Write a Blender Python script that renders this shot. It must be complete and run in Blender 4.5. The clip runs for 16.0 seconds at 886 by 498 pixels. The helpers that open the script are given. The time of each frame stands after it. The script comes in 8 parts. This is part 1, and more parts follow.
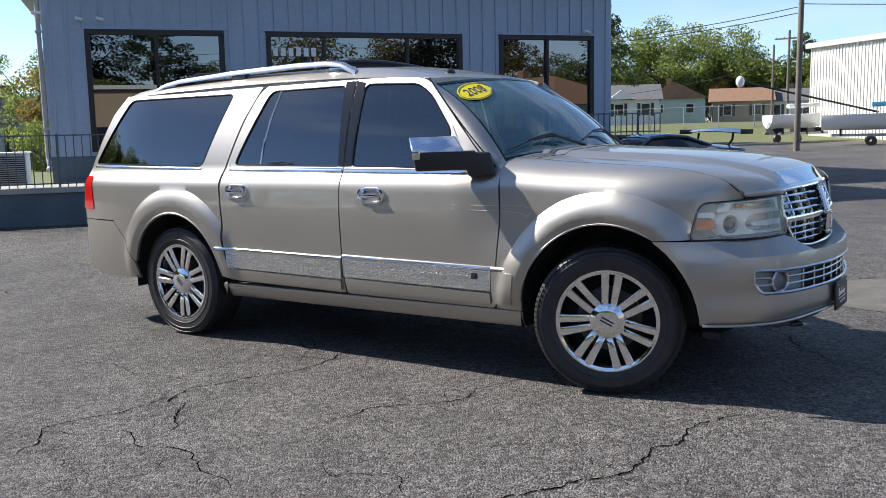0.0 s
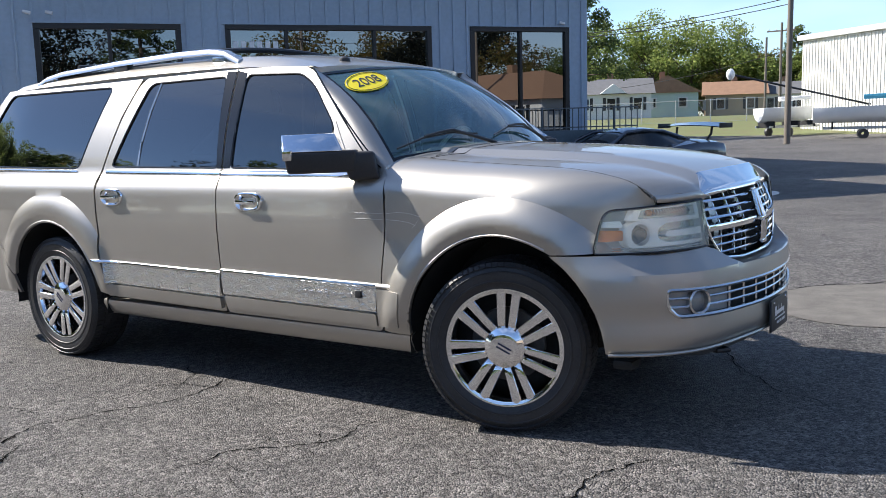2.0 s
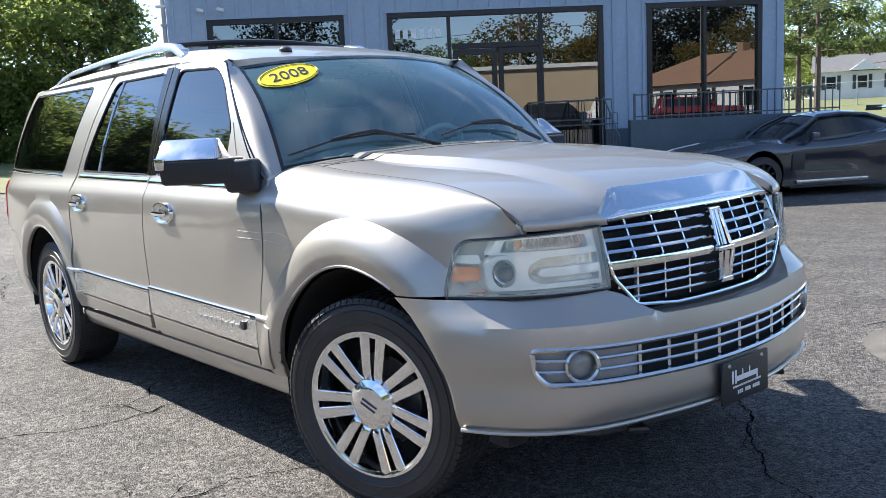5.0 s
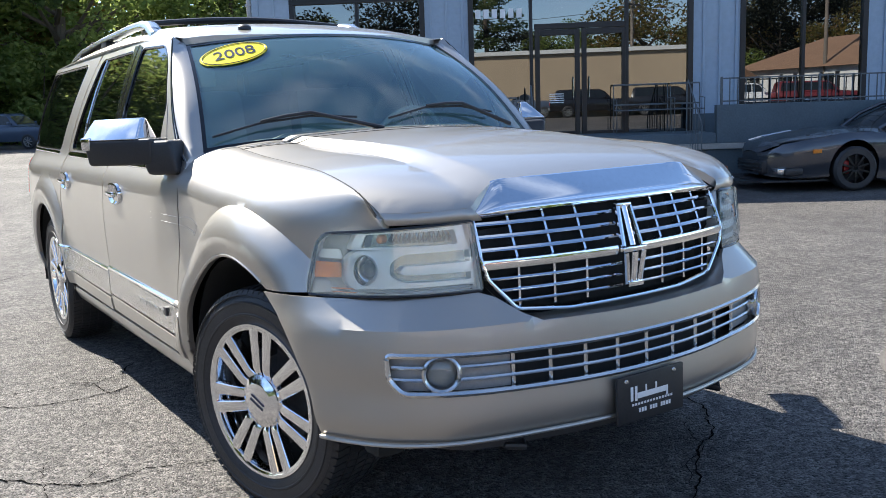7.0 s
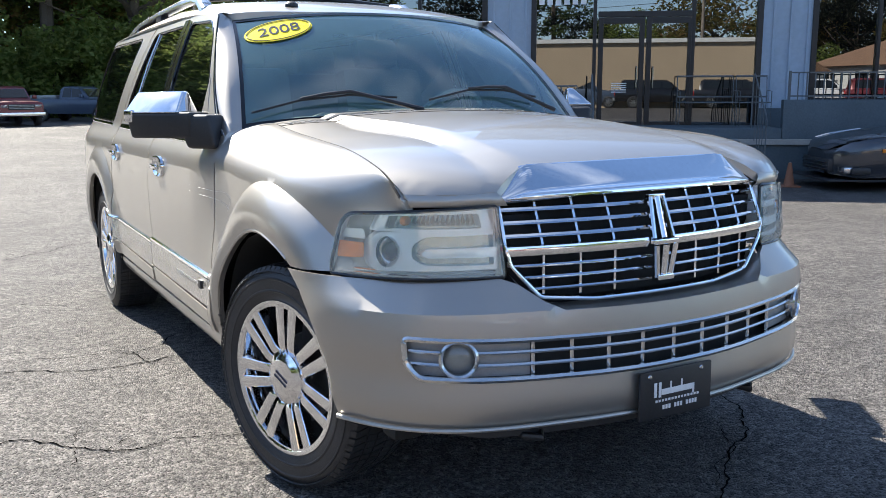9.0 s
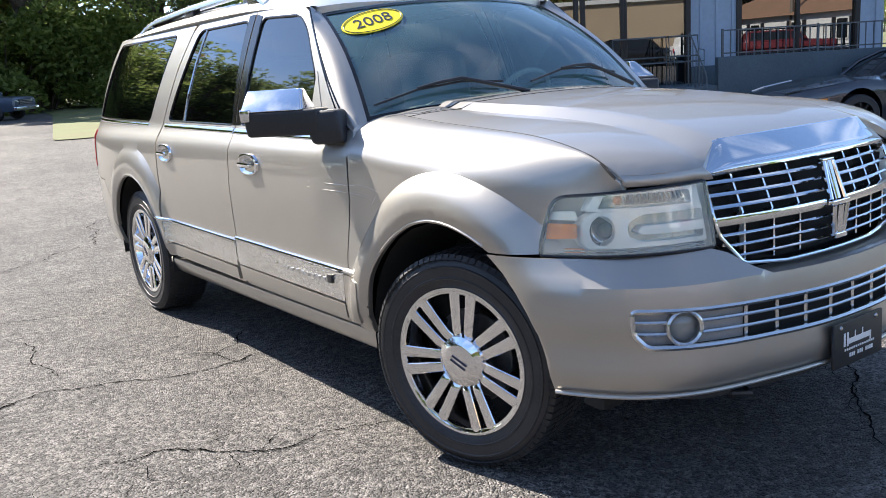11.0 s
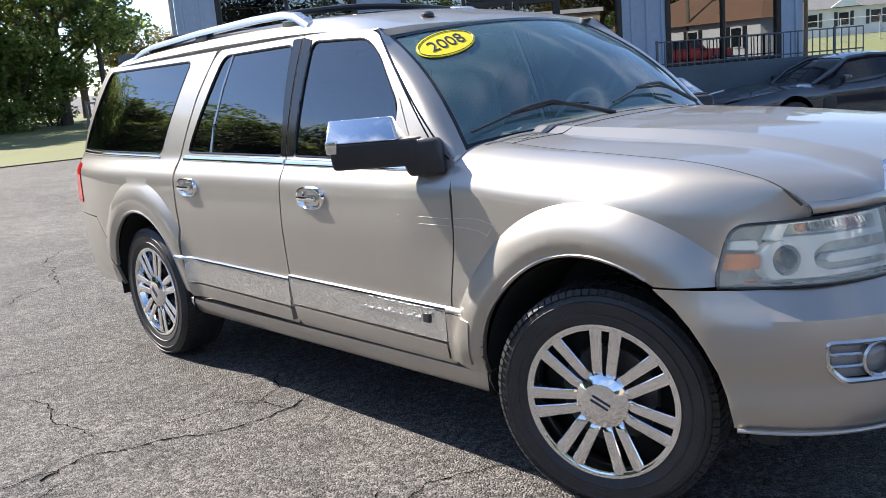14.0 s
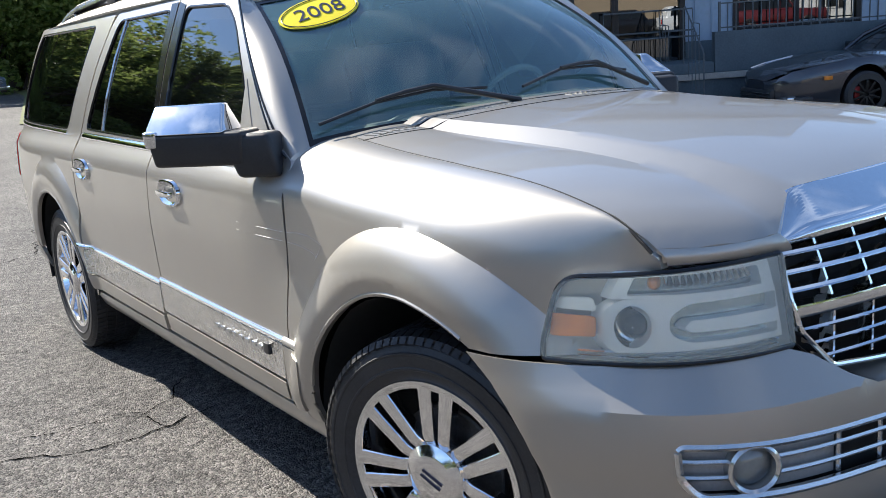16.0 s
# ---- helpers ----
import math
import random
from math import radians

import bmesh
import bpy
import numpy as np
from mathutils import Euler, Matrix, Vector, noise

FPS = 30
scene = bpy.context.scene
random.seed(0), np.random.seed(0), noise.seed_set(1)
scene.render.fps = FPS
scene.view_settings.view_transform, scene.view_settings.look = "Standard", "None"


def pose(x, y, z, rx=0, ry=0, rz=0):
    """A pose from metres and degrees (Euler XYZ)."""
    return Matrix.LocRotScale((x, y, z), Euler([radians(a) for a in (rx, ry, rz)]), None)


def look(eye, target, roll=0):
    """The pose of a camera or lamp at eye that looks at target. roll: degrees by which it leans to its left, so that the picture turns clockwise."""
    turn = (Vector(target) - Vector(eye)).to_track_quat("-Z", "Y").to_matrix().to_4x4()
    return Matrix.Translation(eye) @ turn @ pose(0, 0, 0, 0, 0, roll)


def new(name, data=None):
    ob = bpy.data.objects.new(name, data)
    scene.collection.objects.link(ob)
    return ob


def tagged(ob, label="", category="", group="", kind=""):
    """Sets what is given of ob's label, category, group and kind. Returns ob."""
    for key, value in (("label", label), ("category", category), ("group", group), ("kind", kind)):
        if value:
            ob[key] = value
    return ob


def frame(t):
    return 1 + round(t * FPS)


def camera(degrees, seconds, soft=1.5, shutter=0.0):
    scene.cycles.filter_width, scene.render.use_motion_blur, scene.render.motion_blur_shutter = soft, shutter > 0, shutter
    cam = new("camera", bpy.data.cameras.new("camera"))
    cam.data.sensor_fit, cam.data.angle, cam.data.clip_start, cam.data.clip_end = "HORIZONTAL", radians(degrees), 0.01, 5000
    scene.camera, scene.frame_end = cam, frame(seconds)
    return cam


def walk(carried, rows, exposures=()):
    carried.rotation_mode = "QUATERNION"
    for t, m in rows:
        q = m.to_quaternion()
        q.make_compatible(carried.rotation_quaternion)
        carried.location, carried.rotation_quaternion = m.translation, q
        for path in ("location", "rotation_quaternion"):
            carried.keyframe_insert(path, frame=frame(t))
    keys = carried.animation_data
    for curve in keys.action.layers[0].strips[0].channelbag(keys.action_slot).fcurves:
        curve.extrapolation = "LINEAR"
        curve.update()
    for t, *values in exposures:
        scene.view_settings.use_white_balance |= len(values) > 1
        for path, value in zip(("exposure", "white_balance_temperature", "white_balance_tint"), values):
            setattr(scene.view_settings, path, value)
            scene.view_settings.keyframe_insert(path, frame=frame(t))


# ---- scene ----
# ---- camera and its walk ----
cam = camera(52.5, 16.0, 0.85)
# seconds, metres, degrees
PATH = [
    (0, 1.9576, -5.1405, 1.4027, 82.275, 1.191, 35.026),
    (0.5, 1.9815, -4.9992, 1.3915, 82.29, 1.458, 34.329),
    (1, 2.0464, -4.7457, 1.4009, 82.419, 1.408, 34.174),
    (1.5, 2.0581, -4.5419, 1.3838, 82.162, 1.381, 34.375),
    (2, 2.0406, -4.2646, 1.387, 81.998, 1.595, 34.812),
    (2.5, 2.1517, -3.9675, 1.3858, 82.075, 1.974, 37.565),
    (3, 2.2871, -3.7153, 1.3957, 81.746, 2.285, 40.713),
    (3.5, 2.331, -3.4338, 1.4021, 81.635, 2.535, 42.682),
    (3.7, 2.3675, -3.3315, 1.4186, 81.591, 2.607, 43.101),
    (5.8, 2.7751, -2.3629, 1.39, 81.119, 2.68, 54.134),
    (6, 2.8227, -2.291, 1.3941, 80.909, 2.749, 54.81),
    (6.5, 2.8328, -2.1373, 1.3855, 80.704, 2.688, 55.427),
    (7, 2.8449, -1.9713, 1.3739, 80.701, 1.952, 57.09),
    (7.5, 2.9405, -1.8143, 1.3681, 80.506, 0.068, 59.318),
    (8, 2.9644, -1.764, 1.3684, 80.174, 0.157, 59.762),
    (8.5, 2.9422, -1.7826, 1.37, 80.107, 0.251, 60.854),
    (9, 2.8658, -1.8682, 1.3599, 79.882, 0.172, 61.167),
    (9.5, 2.737, -2.044, 1.3618, 79.733, 1.509, 60.485),
    (9.7, 2.6935, -2.1111, 1.3527, 79.688, 1.694, 60.255),
    (11.8, 2.2779, -2.9892, 1.4848, 77.672, 4.647, 51.198),
    (12, 2.2157, -3.0456, 1.4882, 78.046, 4.764, 50.851),
    (12.5, 2.0759, -3.1729, 1.5018, 78.5, 4.777, 49.774),
    (13, 1.9111, -3.293, 1.5153, 78.792, 4.782, 48.525),
    (13.5, 1.8387, -3.3017, 1.5299, 78.678, 4.619, 48.179),
    (14, 1.8254, -3.1394, 1.5206, 78.493, 4.72, 48.005),
    (14.5, 1.8315, -2.9064, 1.5366, 78.377, 4.1, 48.433),
    (15, 1.7779, -2.7089, 1.5291, 77.757, 4.363, 49.455),
    (15.5, 1.7297, -2.4863, 1.5324, 76.489, 4.919, 50.805),
    (16, 1.8, -2.115, 1.523, 76.255, 4.091, 53.491),
]
walk(cam, [(t, pose(x, y, z, rx, ry, rz)) for t, x, y, z, rx, ry, rz in PATH],
     [(0.0, 0.92, 6250, 10), (2.0, 1.13, 6250, 10), (3.5, 1.48, 6300, 9), (6.0, 1.66, 6350, 8), (8.0, 1.62, 6400, 8), (9.7, 1.65, 6450, 9), (12.0, 1.65, 6550, 11), (13.0, 1.56, 6500, 11), (15.0, 1.46, 6450, 10), (16.0, 1.40, 6350, 8)])

# ---- sky and sun ----
SUN = Vector((-1.17, -0.28, 1.0)).normalized()
world = bpy.data.worlds.new("sky")
scene.world = world
world.use_nodes = True
wn = world.node_tree
wn.nodes.clear()
sky = wn.nodes.new("ShaderNodeTexSky")
sky.sky_type, sky.sun_disc = "NISHITA", False
sky.sun_elevation = math.asin(SUN.z)
sky.sun_rotation = math.atan2(SUN.x, SUN.y)
sky.air_density, sky.dust_density, sky.ozone_density = 0.75, 0.10, 2.8
# thin streaky cloud over the blue
tc = wn.nodes.new("ShaderNodeTexCoord")
mp = wn.nodes.new("ShaderNodeMapping")
mp.inputs["Location"].default_value = (0.7, 1.9, 0.3)
mp.inputs["Scale"].default_value = (1.0, 1.0, 4.5)
cn = wn.nodes.new("ShaderNodeTexNoise")
cn.inputs["Scale"].default_value, cn.inputs["Detail"].default_value = 2.2, 7.0
cr = wn.nodes.new("ShaderNodeValToRGB")
cr.color_ramp.elements[0].position, cr.color_ramp.elements[0].color = 0.50, (0, 0, 0, 1)
cr.color_ramp.elements[1].position, cr.color_ramp.elements[1].color = 0.74, (0.40, 0.40, 0.40, 1)
mx = wn.nodes.new("ShaderNodeMix")
mx.data_type = "RGBA"
mx.inputs[7].default_value = (5.9, 6.2, 6.8, 1)
bg = wn.nodes.new("ShaderNodeBackground")
bg.inputs["Strength"].default_value = 0.10
wo = wn.nodes.new("ShaderNodeOutputWorld")
wn.links.new(tc.outputs["Generated"], mp.inputs["Vector"])
wn.links.new(mp.outputs["Vector"], cn.inputs["Vector"])
wn.links.new(cn.outputs["Fac"], cr.inputs["Fac"])
wn.links.new(cr.outputs["Color"], mx.inputs["Factor"])
wn.links.new(sky.outputs["Color"], mx.inputs[6])
wn.links.new(mx.outputs[2], bg.inputs["Color"])
wn.links.new(bg.outputs["Background"], wo.inputs["Surface"])
sun = new("sun", bpy.data.lights.new("sun", "SUN"))
sun.data.energy, sun.data.angle, sun.data.color = 4.9, radians(0.55), (1.0, 0.93, 0.83)
sun.matrix_world = look(SUN * 60, (0, 0, 0))

# ---- materials ----
def material(name, color, rough=0.5, metal=0.0, spread=0.12, scale=8.0, fine=90.0, bump=0.0, bump_scale=60.0, coat=0.0, spec=0.5, per_piece=0.0, tint=None):
    """A surface with grain at two scales, and optional relief."""
    m = bpy.data.materials.new(name)
    m.use_nodes = True
    nt = m.node_tree
    b = nt.nodes["Principled BSDF"]
    b.inputs["Roughness"].default_value, b.inputs["Metallic"].default_value = rough, metal
    b.inputs["Coat Weight"].default_value, b.inputs["Coat Roughness"].default_value = coat, 0.03
    b.inputs["Specular IOR Level"].default_value = spec
    co = nt.nodes.new("ShaderNodeTexCoord")
    n1, n2 = nt.nodes.new("ShaderNodeTexNoise"), nt.nodes.new("ShaderNodeTexNoise")
    n1.inputs["Scale"].default_value, n1.inputs["Detail"].default_value = scale, 5
    n2.inputs["Scale"].default_value, n2.inputs["Detail"].default_value = fine, 3
    add = nt.nodes.new("ShaderNodeMath")
    add.operation = "ADD"
    mr = nt.nodes.new("ShaderNodeMapRange")
    mr.inputs["From Min"].default_value, mr.inputs["From Max"].default_value = 0.7, 1.3
    mixer = nt.nodes.new("ShaderNodeMix")
    mixer.data_type = "RGBA"
    lo = tint if tint else tuple(c * (1 - spread) for c in color)
    hi = tuple(min(1, c * (1 + spread)) for c in color)
    mixer.inputs[6].default_value, mixer.inputs[7].default_value = (*lo, 1), (*hi, 1)
    for n in (n1, n2):
        nt.links.new(co.outputs["Object"], n.inputs["Vector"])
    nt.links.new(n1.outputs["Fac"], add.inputs[0])
    nt.links.new(n2.outputs["Fac"], add.inputs[1])
    nt.links.new(add.outputs[0], mr.inputs["Value"])
    nt.links.new(mr.outputs[0], mixer.inputs["Factor"])
    out = mixer.outputs[2]
    if per_piece:
        info = nt.nodes.new("ShaderNodeObjectInfo")
        m2 = nt.nodes.new("ShaderNodeMapRange")
        m2.inputs["To Min"].default_value, m2.inputs["To Max"].default_value = 1 - per_piece, 1 + per_piece
        nt.links.new(info.outputs["Random"], m2.inputs["Value"])
        hsv = nt.nodes.new("ShaderNodeHueSaturation")
        nt.links.new(m2.outputs[0], hsv.inputs["Value"])
        nt.links.new(out, hsv.inputs["Color"])
        out = hsv.outputs["Color"]
    nt.links.new(out, b.inputs["Base Color"])
    if bump:
        n3 = nt.nodes.new("ShaderNodeTexNoise")
        n3.inputs["Scale"].default_value, n3.inputs["Detail"].default_value = bump_scale, 4
        bp = nt.nodes.new("ShaderNodeBump")
        bp.inputs["Strength"].default_value, bp.inputs["Distance"].default_value = bump, 0.01
        nt.links.new(co.outputs["Object"], n3.inputs["Vector"])
        nt.links.new(n3.outputs["Fac"], bp.inputs["Height"])
        nt.links.new(bp.outputs["Normal"], b.inputs["Normal"])
    return m


def glass(name, tint, see=0.5, gloss=0.08, rough=0.0, haze=None):
    """Pane glass: it lets a tinted share of the light through and mirrors the rest more at a slant."""
    m = bpy.data.materials.new(name)
    m.use_nodes = True
    nt = m.node_tree
    nt.nodes.clear()
    tr, df, gl = (nt.nodes.new("ShaderNodeBsdf" + k) for k in ("Transparent", "Diffuse", "Glossy"))
    tr.inputs["Color"].default_value = (*tint, 1)
    df.inputs["Color"].default_value = (*(haze or [c * 0.05 for c in tint]), 1)
    gl.inputs["Roughness"].default_value = rough
    gl.inputs["Color"].default_value = (0.9, 0.93, 0.96, 1)
    a, b2 = nt.nodes.new("ShaderNodeMixShader"), nt.nodes.new("ShaderNodeMixShader")
    a.inputs["Fac"].default_value = see
    fr = nt.nodes.new("ShaderNodeFresnel")
    fr.inputs["IOR"].default_value = 1.5
    ad = nt.nodes.new("ShaderNodeMath")
    ad.operation, ad.use_clamp = "ADD", True
    ad.inputs[1].default_value = gloss
    out = nt.nodes.new("ShaderNodeOutputMaterial")
    nt.links.new(df.outputs[0], a.inputs[1])
    nt.links.new(tr.outputs[0], a.inputs[2])
    nt.links.new(fr.outputs[0], ad.inputs[0])
    nt.links.new(ad.outputs[0], b2.inputs["Fac"])
    nt.links.new(a.outputs[0], b2.inputs[1])
    nt.links.new(gl.outputs[0], b2.inputs[2])
    nt.links.new(b2.outputs[0], out.inputs["Surface"])
    return m


PAINT = material("champagne_silver_paint", (0.43, 0.404, 0.366), 0.43, 0.84, 0.03, 3.0, 900.0, coat=0.8)
CHROME = material("chrome", (0.82, 0.83, 0.85), 0.06, 1.0, 0.03, 4.0, 60.0)
SATIN = material("satin_silver_trim", (0.60, 0.60, 0.60), 0.2, 0.9, 0.05, 5.0, 200.0)
ENGRAVED = material("engraved_silver_panel", (0.78, 0.77, 0.75), 0.2, 0.95, 0.10, 18.0, 70.0, bump=1.0, bump_scale=42.0)
BLACK = material("black_plastic", (0.02, 0.02, 0.022), 0.45, 0, 0.2, 10, 120)
GLOSS_BLACK = material("gloss_black_trim", (0.012, 0.012, 0.013), 0.12, 0, 0.1, 10, 120)
DARK = material("dark_underbody", (0.012, 0.012, 0.012), 0.8, 0, 0.3, 6, 60)
RUBBER = material("tyre_rubber", (0.026, 0.026, 0.028), 0.48, 0, 0.35, 9, 120, bump=0.15, bump_scale=220)
ALLOY = material("polished_alloy", (0.84, 0.84, 0.86), 0.08, 1.0, 0.04, 12, 150)
FOG_GREY = material("dull_silver_plastic", (0.30, 0.30, 0.30), 0.42, 0.3, 0.1, 12, 120)
BRAKE = material("brake_steel", (0.10, 0.095, 0.09), 0.5, 0.8, 0.2, 20, 150)
SIDE_GLASS = glass("dark_tinted_glass", (0.05, 0.055, 0.06), 0.75, 0.10, rough=0.02)
FRONT_DOOR_GLASS = glass("tinted_door_glass", (0.16, 0.18, 0.19), 0.85, 0.08, rough=0.02)
# teal diffuse share puts dirt and glare into the screen's own colour
SCREEN_GLASS = glass("windshield_glass", (0.60, 0.84, 0.81), 0.81, 0.085, haze=(0.26, 0.50, 0.50))
# whitish diffuse share clouds the lens and paints brightness over the dim lamp
LENS = glass("clear_lamp_lens", (0.97, 1.0, 0.98), 0.79, 0.05, haze=(0.88, 1.0, 0.97))
FOG_LENS = glass("fog_lamp_lens", (0.90, 0.95, 0.97), 0.97, 0.05)
AMBER = material("amber_reflector", (0.75, 0.24, 0.03), 0.2, 0, 0.15, 30, 200)
REFLECTOR = material("lamp_reflector", (0.95, 0.98, 0.95), 0.3, 0.5, 0.06, 20, 120)
SMOKED = material("smoked_lamp_recess", (0.42, 0.48, 0.49), 0.2, 0.8, 0.2, 30, 200)
SCRATCH = material("scratched_primer", (0.72, 0.72, 0.70), 0.8, 0, 0.1, 30, 200)
TAIL_RED = material("red_tail_lens", (0.5, 0.012, 0.012), 0.1, 0, 0.15, 30, 200)
STICKER = material("yellow_sticker", (0.86, 0.70, 0.02), 0.4, 0, 0.04, 10, 80)
INK = material("navy_ink", (0.02, 0.025, 0.06), 0.4, 0, 0.1, 10, 80)
WHITE_INK = material("white_print", (0.8, 0.8, 0.8), 0.4, 0, 0.05, 10, 80)
CABIN = material("grey_cabin_leather", (0.30, 0.29, 0.27), 0.6, 0, 0.15, 8, 120)
DASH = material("grey_dashboard", (0.42, 0.46, 0.45), 0.6, 0, 0.2, 8, 120)

SIDING = material("blue_grey_metal_siding", (0.33, 0.41, 0.50), 0.45, 0.0, 0.08, 0.8, 12.0, bump=0.05, bump_scale=6)
BASE_PAINT = material("dark_blue_masonry_paint", (0.085, 0.115, 0.135), 0.6, 0, 0.2, 1.5, 40, bump=0.2, bump_scale=30)
FRAME_DARK = material("dark_bronze_frame", (0.018, 0.017, 0.018), 0.35, 0.3, 0.1, 10, 80)
SHOP_GLASS = glass("reflective_shop_glass", (0.10, 0.11, 0.11), 0.55, 0.15)
CONCRETE = material("concrete", (0.36, 0.34, 0.31), 0.85, 0, 0.15, 2, 40, bump=0.2, bump_scale=40)
RAIL_IRON = material("weathered_dark_iron", (0.10, 0.115, 0.125), 0.5, 0.2, 0.2, 20, 100)
FASCIA = material("off_white_fascia", (0.62, 0.62, 0.60), 0.5, 0, 0.06, 2, 30)
SOFFIT = material("grey_soffit", (0.40, 0.40, 0.40), 0.6, 0, 0.08, 2, 30)
# dark grey puts the room's dimness into the floor and ceiling colour
INSIDE = material("interior_dimmed_by_colour", (0.10, 0.10, 0.10), 0.8, 0, 0.3, 1, 10)

GRAPHITE = material("dark_graphite_paint", (0.060, 0.064, 0.075), 0.25, 0.6, 0.05, 4, 600, coat=0.9)
BLACK_WHEEL = material("black_alloy", (0.02, 0.02, 0.02), 0.3, 0.6, 0.2, 20, 90)
CALIPER = material("red_caliper", (0.35, 0.015, 0.015), 0.4, 0, 0.1, 20, 90)
FAR_GLASS = material("dark_car_glass", (0.015, 0.018, 0.02), 0.08, 0, 0.2, 4, 40)
WHITE_METAL = material("cream_ribbed_metal", (0.72, 0.70, 0.64), 0.5, 0, 0.06, 0.5, 8)
WHITE_PAINT = material("white_gelcoat", (0.75, 0.76, 0.76), 0.25, 0, 0.06, 2, 20)
POLE_WOOD = material("weathered_pole", (0.16, 0.135, 0.11), 0.85, 0, 0.25, 1.5, 30, bump=0.4, bump_scale=25)
CABLE = material("black_cable", (0.015, 0.015, 0.016), 0.7, 0, 0.1, 5, 20)
GALV = material("galvanised_steel", (0.36, 0.37, 0.37), 0.45, 0.6, 0.12, 8, 60)
BLUE_TARP = material("blue_cover", (0.02, 0.16, 0.26), 0.7, 0, 0.2, 2, 20)
BARK = material("bark", (0.10, 0.075, 0.055), 0.9, 0, 0.3, 3, 40, bump=0.6, bump_scale=30)


def leafy(name, a, b, c):
    """Leaves, each of its own shade, with light showing through."""
    m = bpy.data.materials.new(name)
    m.use_nodes = True
    nt = m.node_tree
    bs = nt.nodes["Principled BSDF"]
    bs.inputs["Roughness"].default_value = 0.6
    bs.inputs["Specular IOR Level"].default_value = 0.3
    g = nt.nodes.new("ShaderNodeNewGeometry")
    r = nt.nodes.new("ShaderNodeValToRGB")
    r.color_ramp.elements[0].color, r.color_ramp.elements[1].color = (*a, 1), (*c, 1)
    r.color_ramp.elements.new(0.6).color = (*b, 1)
    nt.links.new(g.outputs["Random Per Island"], r.inputs["Fac"])
    nt.links.new(r.outputs["Color"], bs.inputs["Base Color"])
    tl = nt.nodes.new("ShaderNodeBsdfTranslucent")
    mixs = nt.nodes.new("ShaderNodeMixShader")
    mixs.inputs["Fac"].default_value = 0.7
    nt.links.new(r.outputs["Color"], tl.inputs["Color"])
    nt.links.new(bs.outputs[0], mixs.inputs[1])
    nt.links.new(tl.outputs[0], mixs.inputs[2])
    nt.links.new(mixs.outputs[0], nt.nodes["Material Output"].inputs["Surface"])
    return m


LEAF_GREEN = leafy("green_leaves", (0.13, 0.18, 0.048), (0.225, 0.28, 0.075), (0.32, 0.36, 0.115))
LEAF_AUTUMN = leafy("turning_leaves", (0.13, 0.12, 0.035), (0.22, 0.19, 0.055), (0.28, 0.15, 0.055))
LEAF_PINE = leafy("pine_needles", (0.07, 0.10, 0.04), (0.11, 0.15, 0.05), (0.16, 0.19, 0.07))
# near-black leaf colour holds the backlit shade of trees mirrored in glass
LEAF_SHADED = leafy("shade_dark_leaves", (0.018, 0.021, 0.014), (0.026, 0.030, 0.019), (0.036, 0.040, 0.025))
ROOF_GREY = material("grey_shingles", (0.12, 0.12, 0.125), 0.9, 0, 0.15, 2, 20)
ROOF_BROWN = material("brown_shingles", (0.24, 0.14, 0.085), 0.9, 0, 0.15, 2, 20)
HOUSE_WHITE = material("white_clapboard", (0.68, 0.68, 0.66), 0.6, 0, 0.06, 1, 12)
HOUSE_GREEN = material("pale_green_clapboard", (0.42, 0.52, 0.48), 0.6, 0, 0.06, 1, 12)
STORE_TAN = material("tan_render", (0.40, 0.31, 0.21), 0.8, 0, 0.08, 1, 12)
RED_PAINT = material("faded_red_paint", (0.16, 0.020, 0.022), 0.35, 0.2, 0.08, 3, 40, coat=0.5)
BLUE_PAINT = material("dull_blue_paint", (0.06, 0.085, 0.13), 0.4, 0.3, 0.08, 3, 40, coat=0.4)
BLACK_PAINT = material("black_paint", (0.015, 0.015, 0.017), 0.25, 0.2, 0.08, 3, 40, coat=0.6)

# ---- building blocks ----
from mathutils.geometry import delaunay_2d_cdt


def mesh_of(bm, name, mat, smooth=True, angle=35):
    me = bpy.data.meshes.new(name)
    bm.normal_update()
    if smooth:
        lim = radians(angle)
        for f in bm.faces:
            f.smooth = True
        for e in bm.edges:
            e.smooth = not (len(e.link_faces) == 2 and e.calc_face_angle(0) > lim)
    bm.to_mesh(me)
    bm.free()
    if mat:
        me.materials.append(mat)
    return me


def part(name, bm, mat, parent, label="", smooth=True, angle=35):
    ob = new(name, mesh_of(bm, name, mat, smooth, angle))
    ob.parent = parent
    if label:
        tagged(ob, label)
    return ob


def empty(name, m, label, category, group="", kind=""):
    ob = new(name)
    ob.matrix_world = m
    return tagged(ob, label, category, group, kind)


def box(bm, x0, x1, y0, y1, z0, z1, bevel=0.0, m=None):
    r = bmesh.ops.create_cube(bm, size=1.0)
    vs = r["verts"]
    for v in vs:
        v.co = Vector((x0 + (v.co.x + 0.5) * (x1 - x0), y0 + (v.co.y + 0.5) * (y1 - y0), z0 + (v.co.z + 0.5) * (z1 - z0)))
    if bevel:
        es = list({e for v in vs for e in v.link_edges})
        out = bmesh.ops.bevel(bm, geom=es, offset=bevel, segments=2, affect="EDGES", profile=0.6)
        vs = list({v for f in out["faces"] for v in f.verts} | {v for v in vs if v.is_valid})
    if m:
        bmesh.ops.transform(bm, matrix=m, verts=[v for v in vs if v.is_valid])
    return vs


def boxed(x0, x1, y0, y1, z0, z1, bevel=0.0, m=None):
    bm = bmesh.new()
    box(bm, x0, x1, y0, y1, z0, z1, bevel, m)
    return bm


